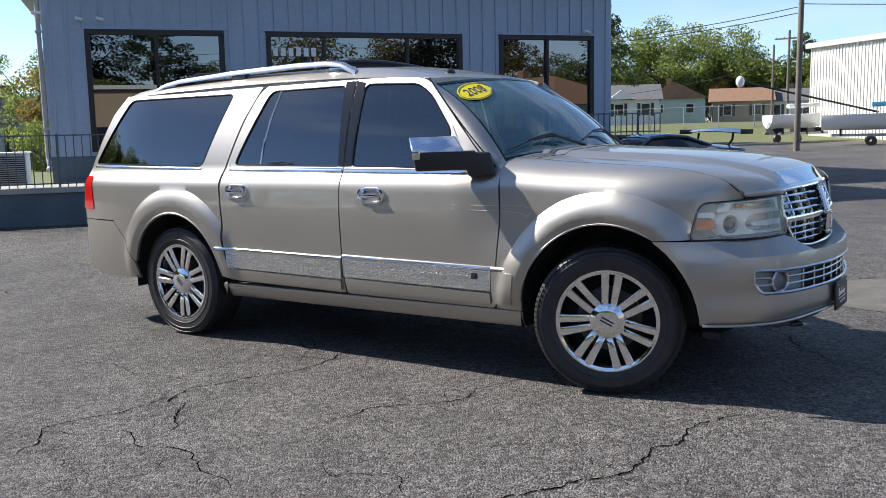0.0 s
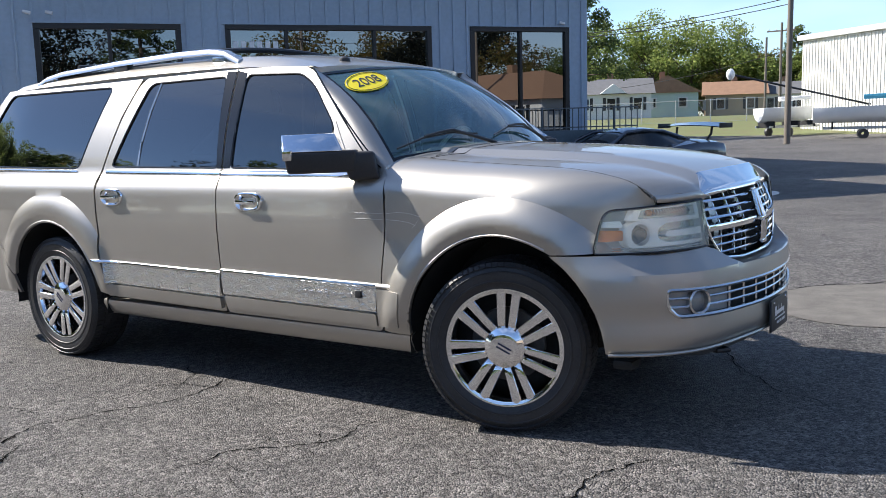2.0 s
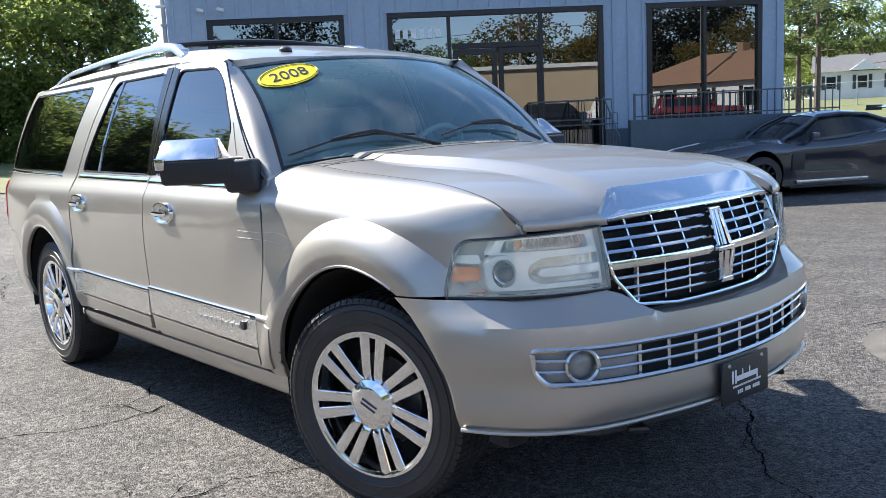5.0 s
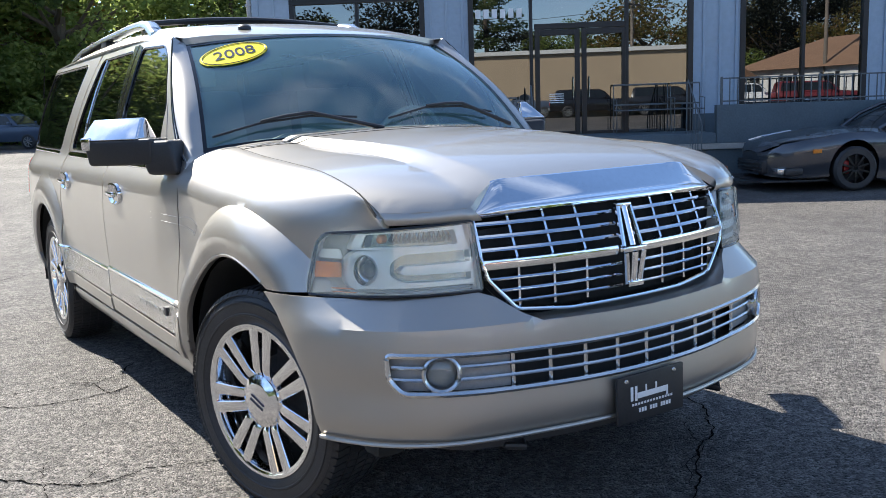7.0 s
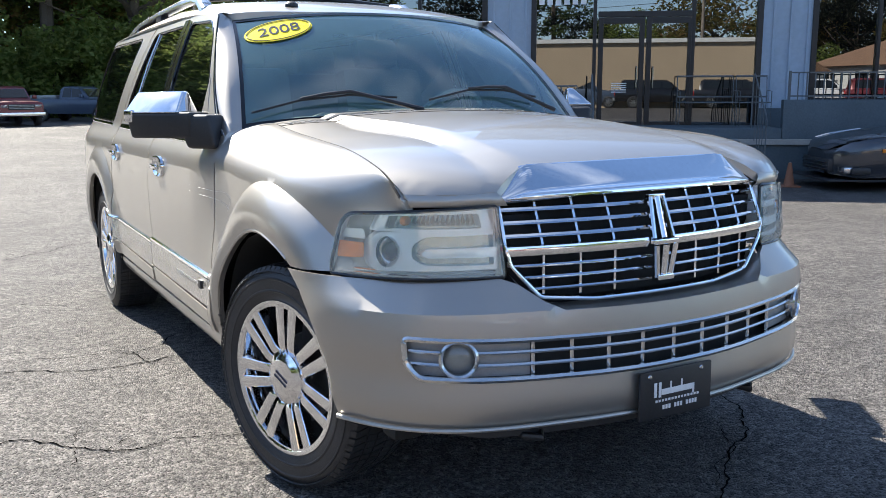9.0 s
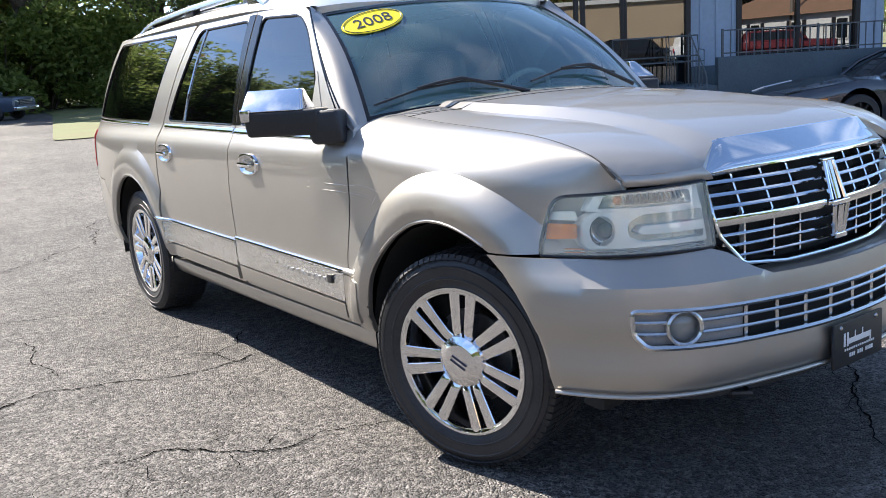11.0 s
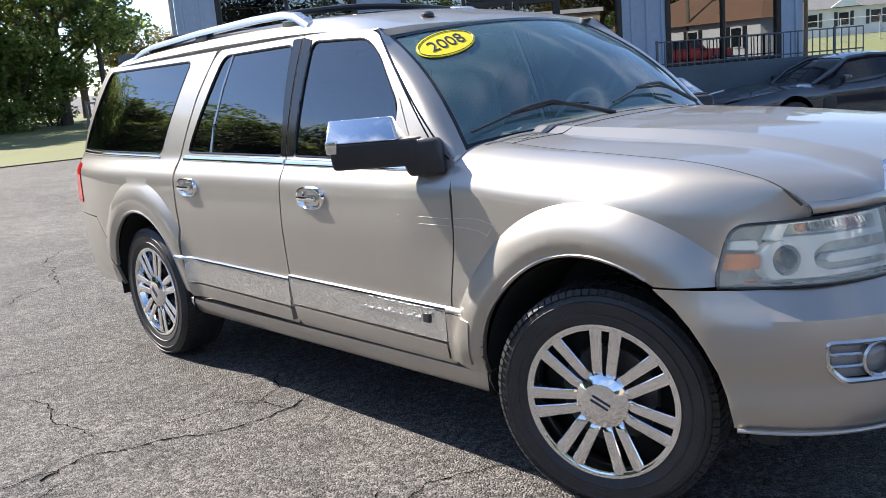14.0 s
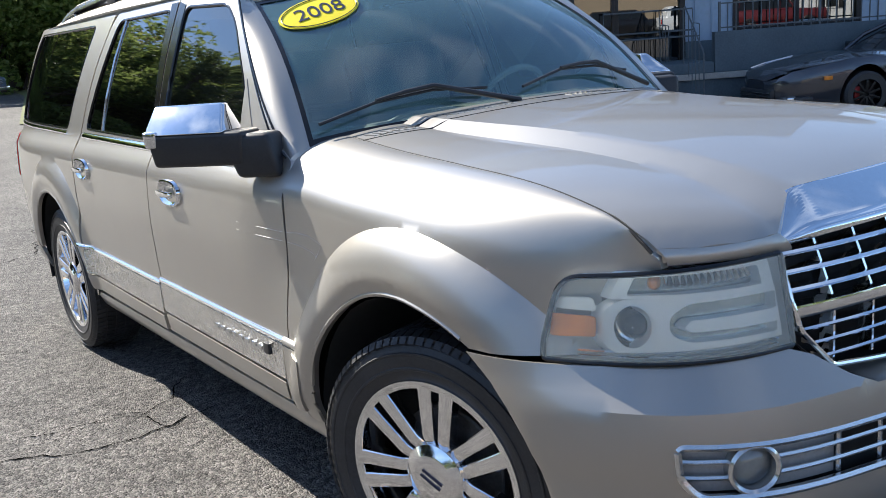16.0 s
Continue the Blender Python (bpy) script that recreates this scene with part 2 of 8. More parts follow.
def tube(bm, pts, r, n=8, r_end=None, closed=False):
    """A round bar along points."""
    pts = [Vector(p) for p in pts]
    rings, count = [], len(pts)
    up = Vector((0, 0, 1))
    for i, p in enumerate(pts):
        a, b = pts[max(0, i - 1)], pts[min(count - 1, i + 1)]
        if closed:
            a, b = pts[i - 1], pts[(i + 1) % count]
        d = (b - a).normalized()
        s = d.cross(up if abs(d.z) < 0.95 else Vector((1, 0, 0))).normalized()
        t = s.cross(d)
        rr = r if r_end is None else r + (r_end - r) * i / max(1, count - 1)
        rings.append([bm.verts.new(p + (s * math.cos(k * math.tau / n) + t * math.sin(k * math.tau / n)) * rr) for k in range(n)])
    for i in range(count if closed else count - 1):
        u, w = rings[i], rings[(i + 1) % count]
        for k in range(n):
            bm.faces.new((u[k], u[(k + 1) % n], w[(k + 1) % n], w[k]))
    if not closed:
        bm.faces.new(rings[0])
        bm.faces.new(rings[-1][::-1])
    return bm


def lathe(bm, profile, n=48, axis="Y", m=None):
    """Turns a profile of (radius, along) about an axis."""
    rings = []
    for r, a in profile:
        ring = []
        for k in range(n):
            c, s = math.cos(k * math.tau / n) * r, math.sin(k * math.tau / n) * r
            co = Vector((c, a, s)) if axis == "Y" else Vector((c, s, a)) if axis == "Z" else Vector((a, c, s))
            ring.append(bm.verts.new(m @ co if m else co))
        rings.append(ring)
    for u, w in zip(rings, rings[1:]):
        for k in range(n):
            bm.faces.new((u[k], u[(k + 1) % n], w[(k + 1) % n], w[k]))
    return rings


def inside(poly, pts):
    """Which points lie in a closed polygon."""
    px, py = pts[:, 0], pts[:, 1]
    hit = np.zeros(len(pts), bool)
    for (x0, y0), (x1, y1) in zip(poly, np.roll(poly, -1, 0)):
        if y0 != y1:
            hit ^= ((y0 > py) != (y1 > py)) & (px < (x1 - x0) * (py - y0) / (y1 - y0) + x0)
    return hit


def gap(poly, pts):
    """Each point's distance from the outline."""
    best = np.full(len(pts), 1e9)
    for a, b in zip(poly, np.roll(poly, -1, 0)):
        d = b - a
        t = np.clip(((pts - a) @ d) / max(d @ d, 1e-12), 0, 1)
        best = np.minimum(best, np.linalg.norm(pts - a - t[:, None] * d, axis=1))
    return best


def rounded(poly, radius, n=5):
    """The polygon with its corners rounded; a radius for all, or one a corner."""
    out, k = [], len(poly)
    for i in range(k):
        p, a, b = Vector(poly[i]), Vector(poly[i - 1]), Vector(poly[(i + 1) % k])
        r = radius[i] if isinstance(radius, (list, tuple)) else radius
        if r <= 0:
            out.append(tuple(p))
            continue
        r = min(r, (a - p).length * 0.48, (b - p).length * 0.48)
        s, e = p + (a - p).normalized() * r, p + (b - p).normalized() * r
        for j in range(n + 1):
            t = j / n
            out.append(tuple(s * (1 - t) ** 2 + p * 2 * t * (1 - t) + e * t * t))
    return out


def dense(poly, step):
    out = []
    for a, b in zip(poly, poly[1:] + poly[:1]):
        a, b = Vector(a), Vector(b)
        k = max(1, int((b - a).length / step))
        out += [tuple(a + (b - a) * j / k) for j in range(k)]
    return out


def sheet(outline, where, step=0.04, holes=(), lip=0.0, inward=(0, 1, 0), bm=None, lines=()):
    """A panel: a flat outline with holes, filled with a fine net and carried into space by where(u, v). lip: depth of the edge turned in. lines: creases that the net follows."""
    loops = [np.array(dense(list(p), step)) for p in (outline, *holes)]
    verts, edges, first = [], [], 0
    for loop in loops:
        verts += [Vector(p) for p in loop]
        edges += [(first + i, first + (i + 1) % len(loop)) for i in range(len(loop))]
        first += len(loop)
    lo, hi = loops[0].min(0), loops[0].max(0)
    gx, gy = np.meshgrid(np.arange(lo[0], hi[0], step), np.arange(lo[1], hi[1], step))
    gx[1::2] += step / 2
    g = np.stack([gx.ravel(), gy.ravel()], 1)
    ok = inside(loops[0], g) & (gap(loops[0], g) > step * 0.45)
    for loop in loops[1:]:
        ok &= ~inside(loop, g) & (gap(loop, g) > step * 0.45)
    for line in lines:
        pts = np.array(line)
        for a, b in zip(pts, pts[1:]):
            d = b - a
            t = np.clip(((g - a) @ d) / max(d @ d, 1e-12), 0, 1)
            ok &= np.linalg.norm(g - a - t[:, None] * d, axis=1) > step * 0.4
        first = len(verts)
        verts += [Vector(p) for p in line]
        edges += [(first + i, first + i + 1) for i in range(len(line) - 1)]
    verts += [Vector(p) for p in g[ok]]
    vo, _, fo, *_ = delaunay_2d_cdt(verts, edges, [], 1, 1e-6)
    mid = np.array([[sum(vo[i].x for i in f) / len(f), sum(vo[i].y for i in f) / len(f)] for f in fo])
    keep = inside(loops[0], mid)
    for loop in loops[1:]:
        keep &= ~inside(loop, mid)
    fo = [f for f, ok_face in zip(fo, keep) if ok_face]
    own = bm is None
    bm = bmesh.new() if own else bm
    made = [bm.verts.new(where(p.x, p.y)) for p in vo]
    faces = [bm.faces.new([made[i] for i in f]) for f in fo if len(set(f)) == len(f)]
    bm.normal_update()
    way = Vector(inward)
    if sum(f.normal.dot(way) * f.calc_area() for f in faces) > 0:
        bmesh.ops.reverse_faces(bm, faces=faces)
    if lip:
        rim = [e for e in {e for f in faces for e in f.edges} if len(e.link_faces) == 1]
        out = bmesh.ops.extrude_edge_only(bm, edges=rim)["geom"]
        bmesh.ops.translate(bm, vec=way.normalized() * lip, verts=[v for v in out if isinstance(v, bmesh.types.BMVert)])
    loose = [v for v in made if v.is_valid and not v.link_faces]
    bmesh.ops.delete(bm, geom=loose, context="VERTS")
    return bm


def smooth(t):
    t = max(0.0, min(1.0, t))
    return t * t * (3 - 2 * t)


def along(table, x):
    """A smooth curve through a table of (x, value)."""
    if x <= table[0][0]:
        return table[0][1]
    for i in range(len(table) - 1):
        (x0, y0), (x1, y1) = table[i], table[i + 1]
        if x <= x1:
            h = x1 - x0
            m0 = (y1 - y0) / h if i == 0 else (y1 - table[i - 1][1]) / (x1 - table[i - 1][0])
            m1 = (y1 - y0) / h if i == len(table) - 2 else (table[i + 2][1] - y0) / (table[i + 2][0] - x0)
            t = (x - x0) / h
            return (2 * t**3 - 3 * t**2 + 1) * y0 + (t**3 - 2 * t**2 + t) * h * m0 + (3 * t**2 - 2 * t**3) * y1 + (t**3 - t**2) * h * m1
    return table[-1][1]


def words(text, size, mat, name, parent, m, depth=0.002):
    """Raised lettering in the built-in font."""
    cu = bpy.data.curves.new(name, "FONT")
    cu.body, cu.size, cu.extrude, cu.align_x, cu.align_y = text, size, depth, "CENTER", "CENTER"
    tmp = bpy.data.objects.new(name, cu)
    scene.collection.objects.link(tmp)
    me = bpy.data.meshes.new_from_object(tmp.evaluated_get(bpy.context.evaluated_depsgraph_get()))
    bpy.data.objects.remove(tmp)
    me.materials.clear()
    me.materials.append(mat)
    me.transform(m)
    ob = new(name, me)
    ob.parent = parent
    return ob


# ---- ground ----
FALL = Vector((-0.8085, 0.5885, 0))  # the lot falls this way under the car
WALL_DIR, WALL_OUT = Vector((0.5885, 0.8085, 0)), Vector((0.8085, -0.5885, 0))


def ground_z(x, y):
    s = x * FALL.x + y * FALL.y
    far = -0.012 - 0.0279 * 6.0 * math.tanh(s / 6.0)
    near = -0.0016 + 0.01505 * x + 0.00403 * y  # the plane the car stands on
    r = math.hypot(x, y)
    w = smooth((math.hypot(x + 1.6, y) - 3.2) / 7.0)
    z = near * (1 - w) + far * w
    return z + 1.45 * smooth((y - 51) / 34)


def asphalt():
    m = bpy.data.materials.new("worn_asphalt")
    m.use_nodes = True
    nt = m.node_tree
    b = nt.nodes["Principled BSDF"]
    co = nt.nodes.new("ShaderNodeTexCoord")

    def noise_of(scale, detail=4, rough=0.55):
        n = nt.nodes.new("ShaderNodeTexNoise")
        n.inputs["Scale"].default_value, n.inputs["Detail"].default_value, n.inputs["Roughness"].default_value = scale, detail, rough
        nt.links.new(co.outputs["Object"], n.inputs["Vector"])
        return n

    big, mid = noise_of(0.22, 4), noise_of(2.5, 6, 0.7)
    stone = nt.nodes.new("ShaderNodeTexVoronoi")
    stone.inputs["Scale"].default_value = 118
    nt.links.new(co.outputs["Object"], stone.inputs["Vector"])
    ramp = nt.nodes.new("ShaderNodeValToRGB")
    ramp.color_ramp.elements[0].position, ramp.color_ramp.elements[0].color = 0.36, (0.054, 0.052, 0.051, 1)
    ramp.color_ramp.elements[1].position, ramp.color_ramp.elements[1].color = 0.68, (0.122, 0.116, 0.111, 1)
    mixn = nt.nodes.new("ShaderNodeMath")
    mixn.operation = "ADD"
    half = nt.nodes.new("ShaderNodeMath")
    half.operation, half.inputs[1].default_value = "MULTIPLY", 0.5
    nt.links.new(big.outputs["Fac"], mixn.inputs[0])
    nt.links.new(mid.outputs["Fac"], mixn.inputs[1])
    nt.links.new(mixn.outputs[0], half.inputs[0])
    nt.links.new(half.outputs[0], ramp.inputs["Fac"])
    # single chippings, some pale
    sr = nt.nodes.new("ShaderNodeValToRGB")
    sr.color_ramp.elements[0].color, sr.color_ramp.elements[1].color = (0.36, 0.36, 0.37, 1), (2.10, 2.05, 1.98, 1)
    sep = nt.nodes.new("ShaderNodeSeparateColor")
    nt.links.new(stone.outputs["Color"], sep.inputs[0])
    nt.links.new(sep.outputs[0], sr.inputs["Fac"])
    mul = nt.nodes.new("ShaderNodeMix")
    mul.data_type, mul.blend_type = "RGBA", "MULTIPLY"
    mul.inputs["Factor"].default_value = 1.0
    nt.links.new(ramp.outputs["Color"], mul.inputs[6])
    nt.links.new(sr.outputs["Color"], mul.inputs[7])
    # coarser blotches of chippings that still show from afar
    lump = nt.nodes.new("ShaderNodeTexVoronoi")
    lump.inputs["Scale"].default_value = 42
    nt.links.new(co.outputs["Object"], lump.inputs["Vector"])
    sp2 = nt.nodes.new("ShaderNodeSeparateColor")
    nt.links.new(lump.outputs["Color"], sp2.inputs[0])
    lr = nt.nodes.new("ShaderNodeMapRange")
    lr.inputs["To Min"].default_value, lr.inputs["To Max"].default_value = 0.60, 1.42
    nt.links.new(sp2.outputs[1], lr.inputs["Value"])
    mul2 = nt.nodes.new("ShaderNodeMix")
    mul2.data_type, mul2.blend_type = "RGBA", "MULTIPLY"
    mul2.inputs["Factor"].default_value = 1.0
    nt.links.new(mul.outputs[2], mul2.inputs[6])
    nt.links.new(lr.outputs[0], mul2.inputs[7])
    nt.links.new(mul2.outputs[2], b.inputs["Base Color"])
    b.inputs["Roughness"].default_value = 0.66
    b.inputs["Specular IOR Level"].default_value = 0.18
    inv = nt.nodes.new("ShaderNodeMath")
    inv.operation, inv.inputs[0].default_value = "SUBTRACT", 1.0
    nt.links.new(stone.outputs["Distance"], inv.inputs[1])
    bp = nt.nodes.new("ShaderNodeBump")
    bp.inputs["Strength"].default_value, bp.inputs["Distance"].default_value = 1.0, 0.010
    nt.links.new(inv.outputs[0], bp.inputs["Height"])
    nt.links.new(bp.outputs["Normal"], b.inputs["Normal"])
    return m


ASPHALT = asphalt()
GRASS_SOIL = material("mown_lawn", (0.085, 0.11, 0.032), 0.9, 0, 0.35, 0.6, 30, bump=0.6, bump_scale=40, tint=(0.12, 0.105, 0.045))
CRACK = material("open_crack", (0.006, 0.006, 0.006), 1.0, 0, 0.3, 10, 100, spec=0.0)
# tan tone paints in the sunlit asphalt beyond the shadow
PATCH = material("pale_sunlit_patch", (0.112, 0.103, 0.092), 0.9, 0, 0.3, 6, 110, bump=0.6, bump_scale=120)


def ground_sheet():
    """One sheet, fine near the car and coarse to the horizon."""
    def steps():
        out, v, d = [0.0], 0.0, 0.5
        while v < 2500:
            v += d
            out.append(v)
            if v > 16:
                d *= 1.28
        return [-a for a in out[:0:-1]] + out
    xs = steps()
    bm = bmesh.new()
    grid = [[bm.verts.new((x, y, ground_z(x, y))) for x in xs] for y in xs]
    for j in range(len(xs) - 1):
        for i in range(len(xs) - 1):
            bm.faces.new((grid[j][i], grid[j][i + 1], grid[j + 1][i + 1], grid[j + 1][i]))
    return bm


ground = new("ground", mesh_of(ground_sheet(), "ground", ASPHALT))
tagged(ground, "dark grey worn asphalt car lot with pale chippings", "ground", kind="structure")

# ---- showroom building ----
# local axes: u along the front wall, n out of it towards the lot, z up
BUILDING = Matrix.Translation((-13.49, 5.238, 0)) @ Matrix(((0.5885, 0.8085, 0, 0), (0.8085, -0.5885, 0, 0), (0, 0, 1, 0), (0, 0, 0, 1)))
DECK_Z, SIDING_Z, WIN_LOW, WIN_TOP, EAVE_Z = 0.50, 0.99, 1.12, 3.33, 4.62
U0, U1, DEEP = -0.78, 11.18, 14.0


def in_building(bm):
    bmesh.ops.transform(bm, matrix=BUILDING, verts=bm.verts)
    bmesh.ops.recalc_face_normals(bm, faces=bm.faces)
    return bm


def setting(name, bm, mat, label, category, smooth_it=False):
    return tagged(new(name, mesh_of(in_building(bm), name, mat, smooth_it)), label, category, kind="structure")


OPENINGS = [(0.0, 2.48, WIN_LOW, WIN_TOP), (3.40, 7.50, DECK_Z, WIN_TOP), (8.46, 10.68, WIN_LOW, WIN_TOP)]


def front_wall(z0, z1, n0, n1):
    """A slab along the front with the openings cut through."""
    bm = bmesh.new()
    us = [U0] + [e for a, b, *_ in OPENINGS for e in (a, b)] + [U1]
    for i in range(len(us) - 1):
        a, b = us[i], us[i + 1]
        if i % 2 == 0:
            box(bm, a, b, n0, n1, z0, z1)
        else:
            _, _, lo, hi = OPENINGS[i // 2]
            if hi < z1:
                box(bm, a, b, n0, n1, max(z0, hi), z1)
            if lo > z0:
                box(bm, a, b, n0, n1, z0, min(z1, lo))
    return bm


wall_front = setting("wall_front", front_wall(SIDING_Z, EAVE_Z, -0.22, 0.0), SIDING, "blue-grey metal sided showroom wall with raised battens", "wall")
wall_base = setting("wall_base", front_wall(-0.25, SIDING_Z - 0.004, -0.22, 0.02), BASE_PAINT, "dark blue painted masonry plinth under the siding", "wall")
side = bmesh.new()
box(side, U1 - 0.22, U1, -DEEP, -0.224, -0.3, EAVE_Z + 0.6)
setting("wall_right", side, SIDING, "blue-grey metal sided end wall of the showroom", "wall")
side = bmesh.new()
box(side, U0, U0 + 0.22, -DEEP, -0.224, -0.3, EAVE_Z + 0.6)
setting("wall_left", side, SIDING, "blue-grey metal sided end wall beside the lawn", "wall")
side = bmesh.new()
box(side, U0, U1, -DEEP - 0.22, -DEEP - 0.004, -0.3, EAVE_Z + 0.6)
setting("wall_back", side, SIDING, "plain metal sided back wall of the showroom", "wall")
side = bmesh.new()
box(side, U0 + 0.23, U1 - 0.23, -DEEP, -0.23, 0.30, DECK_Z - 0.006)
setting("floor", side, INSIDE, "showroom floor behind the glass, dimmed by its dark colour", "floor")
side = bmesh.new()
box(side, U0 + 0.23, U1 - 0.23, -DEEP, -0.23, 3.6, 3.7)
setting("ceiling", side, INSIDE, "showroom ceiling behind the glass, dimmed by its dark colour", "ceiling")
# shallow roof with a wide overhang to the left and over the front
side = bmesh.new()
box(side, U0 - 0.85, U1 + 0.55, -DEEP - 0.6, 0.75, EAVE_Z + 0.004, EAVE_Z + 0.10)
setting("soffit", side, SOFFIT, "grey boarded soffit under the roof overhang", "soffit")
side = bmesh.new()
box(side, U0 - 0.90, U1 + 0.60, -DEEP - 0.6, 0.80, EAVE_Z + 0.104, EAVE_Z + 0.42, 0.02)
setting("roof", side, FASCIA, "low metal roof with pale fascia", "roof")

# taller plain block, added unseen behind the front block to shade the far lot
for name, u0, u1, n0, n1, z0, z1, text in (("shadow_hall", 2.0, 13.8, -22.0, -6.5, EAVE_Z + 0.43, 9.4, "unseen tall plain metal block added behind the showroom to cast shadow"), ("shadow_hall_side", 11.80, 13.8, -22.0, -6.5, -0.3, EAVE_Z + 0.425, "unseen plain metal side bay added under the shadow-casting block")):
    setting(name, boxed(u0, u1, n0, n1, z0, z1), SIDING, text, "wall")

# battens, one every 0.30 m
batten = boxed(-0.022, 0.022, 0.0, 0.03, 0.0, 1.0, 0.008)
batten_mesh = mesh_of(batten, "batten", SIDING, False)
k = 0
while U0 + 0.12 + 0.30 * k < U1 - 0.02:
    u = U0 + 0.12 + 0.30 * k
    k += 1
    z0 = SIDING_Z
    for a, b, lo, hi in OPENINGS:
        if a - 0.06 < u < b + 0.06:
            z0 = hi + 0.07
    ob = new("batten", batten_mesh)
    ob.parent = wall_front
    ob.matrix_world = BUILDING @ Matrix.Translation((u, 0.0, z0)) @ Matrix.Diagonal((1, 1, EAVE_Z - z0, 1))


def window(name, a, b, lo, hi, bars, label, transom=None):
    bm = bmesh.new()
    for x0, x1, y0, y1 in ((a - 0.05, b + 0.05, hi - 0.05, hi + 0.05), (a - 0.05, b + 0.05, lo - 0.05, lo + 0.05)):
        box(bm, x0, x1, -0.10, 0.035, y0, y1, 0.006)
    for x in (a, b):
        box(bm, x - 0.05, x + 0.05, -0.10, 0.033, lo + 0.05, hi - 0.05, 0.006)
    win = setting(name, bm, FRAME_DARK, label, "window")
    for x in bars:
        part("mullion", in_building(boxed(x - 0.032, x + 0.032, -0.09, 0.028, lo + 0.05, hi - 0.05, 0.005)), FRAME_DARK, win, smooth=False)
    edges = [a, *bars, b]
    for x0, x1 in zip(edges, edges[1:]):
        pane = part("pane", in_building(boxed(x0 + 0.03, x1 - 0.03, -0.052, -0.040, lo + 0.04, hi - 0.04)), SHOP_GLASS, win, smooth=False)
    part("trim", in_building(boxed(a - 0.10, b + 0.10, 0.002, 0.045, hi + 0.052, hi + 0.085)), SIDING, win, smooth=False)
    return win


window("window_1", *OPENINGS[0], [1.24], "large dark reflective shop window in bronze frame")
entrance = window("window_2", *OPENINGS[1], [4.53, 6.32], "wide dark shop front with glazed entrance doors")
window("window_3", *OPENINGS[2], [9.57], "large dark reflective shop window with one mullion")
# entrance: transom and two door leaves between the mullions
bm = bmesh.new()
box(bm, 4.59, 6.33, -0.085, 0.02, 2.66, 2.76, 0.005)
part("transom", in_building(bm), FRAME_DARK, entrance, smooth=False)
for a, b in ((4.60, 5.44), (5.48, 6.32)):
    bm = bmesh.new()
    for x0, x1, z0, z1 in ((a, a + 0.09, 0.53, 2.65), (b - 0.09, b, 0.53, 2.65), (a + 0.09, b - 0.09, 2.54, 2.65), (a + 0.09, b - 0.09, 0.53, 0.74)):
        box(bm, x0, x1, -0.038, 0.014, z0, z1, 0.004)
    leaf = part("door_leaf", in_building(bm), FRAME_DARK, entrance, smooth=False)
    bm = bmesh.new()
    x = b - 0.13 if a < 5 else a + 0.13
    tube(bm, [(x, 0.02, 1.35), (x, 0.06, 1.37), (x, 0.06, 1.73), (x, 0.02, 1.75)], 0.012)
    part("pull_handle", in_building(bm), SATIN, leaf, "satin metal pull handle")

# deck in front of the wall, with its plinth and an iron railing
bm = bmesh.new()
box(bm, -2.3, 11.75, 0.024, 1.52, DECK_Z - 0.10, DECK_Z, 0.012)
deck = setting("pavement", bm, CONCRETE, "raised concrete walkway along the showroom front", "walkway")
bm = bmesh.new()
box(bm, -2.25, 11.70, 0.03, 1.46, -0.45, DECK_Z - 0.104)
setting("plinth", bm, BASE_PAINT, "dark blue painted retaining wall of the walkway", "wall")

bm = bmesh.new()
box(bm, 4.60, 7.64, 0.026, 1.48, DECK_Z + 0.002, 0.68, 0.012)
setting("landing", bm, BASE_PAINT, "raised dark painted landing before the entrance doors", "landing")
bm = bmesh.new()
box(bm, 7.65, 11.70, 1.28, 1.47, DECK_Z + 0.003, 1.16, 0.01)
setting("parapet", bm, BASE_PAINT, "dark blue painted parapet wall under the low railing", "wall")


def railing(u0, u1, n, label, foot=DECK_Z, tall=0.90):
    rail = empty("railing", BUILDING @ Matrix.Translation((u0, n, foot)), label, "railing")
    length = u1 - u0
    for z in (tall, 0.06):
        part("rail", boxed(0, length, -0.016, 0.016, z - 0.012, z + 0.012), RAIL_IRON, rail, smooth=False)
    picket = mesh_of(boxed(-0.008, 0.008, -0.008, 0.008, 0.0, tall - 0.01), "picket", RAIL_IRON, False)
    post = mesh_of(boxed(-0.02, 0.02, -0.02, 0.02, 0.0, tall + 0.03, 0.004), "post", RAIL_IRON, False)
    k = int(length / 0.135)
    for i in range(k + 1):
        ob = new("post" if i % 12 == 0 else "picket", post if i % 12 == 0 else picket)
        ob.parent = rail
        ob.location = (length * i / k, 0, 0 if i % 12 == 0 else 0.0)
    return rail


railing(-2.2, 4.2, 1.40, "black iron picket railing on the walkway edge")
railing(7.75, 11.62, 1.38, "low black iron railing on the parapet by the shop windows", 1.16, 0.45)

# ---- the silver estate: its own axes, x ahead from the front axle, y to its left, z up ----
TILT = Matrix(((0.99987, -0.00502, -0.01503, 0.0311), (0.00496, 0.99998, -0.00411, -0.0291), (0.01505, 0.00403, 0.99988, 0.0164), (0, 0, 0, 1)))
suv = empty("sport_utility_vehicle", TILT, "champagne silver long sport utility vehicle with chrome grille and roof rails", "car")
AXLE_F, AXLE_R, HUB_Z = 0.0, -3.327, 0.375
BELT = 1.145


# the seam between bonnet and wing, its height and half width
SHUT = [(-0.75, 1.235), (-0.6, 1.222), (-0.3, 1.195), (0.0, 1.178), (0.3, 1.156), (0.5, 1.116), (0.58, 1.078), (0.64, 1.026), (0.8, 0.93)]
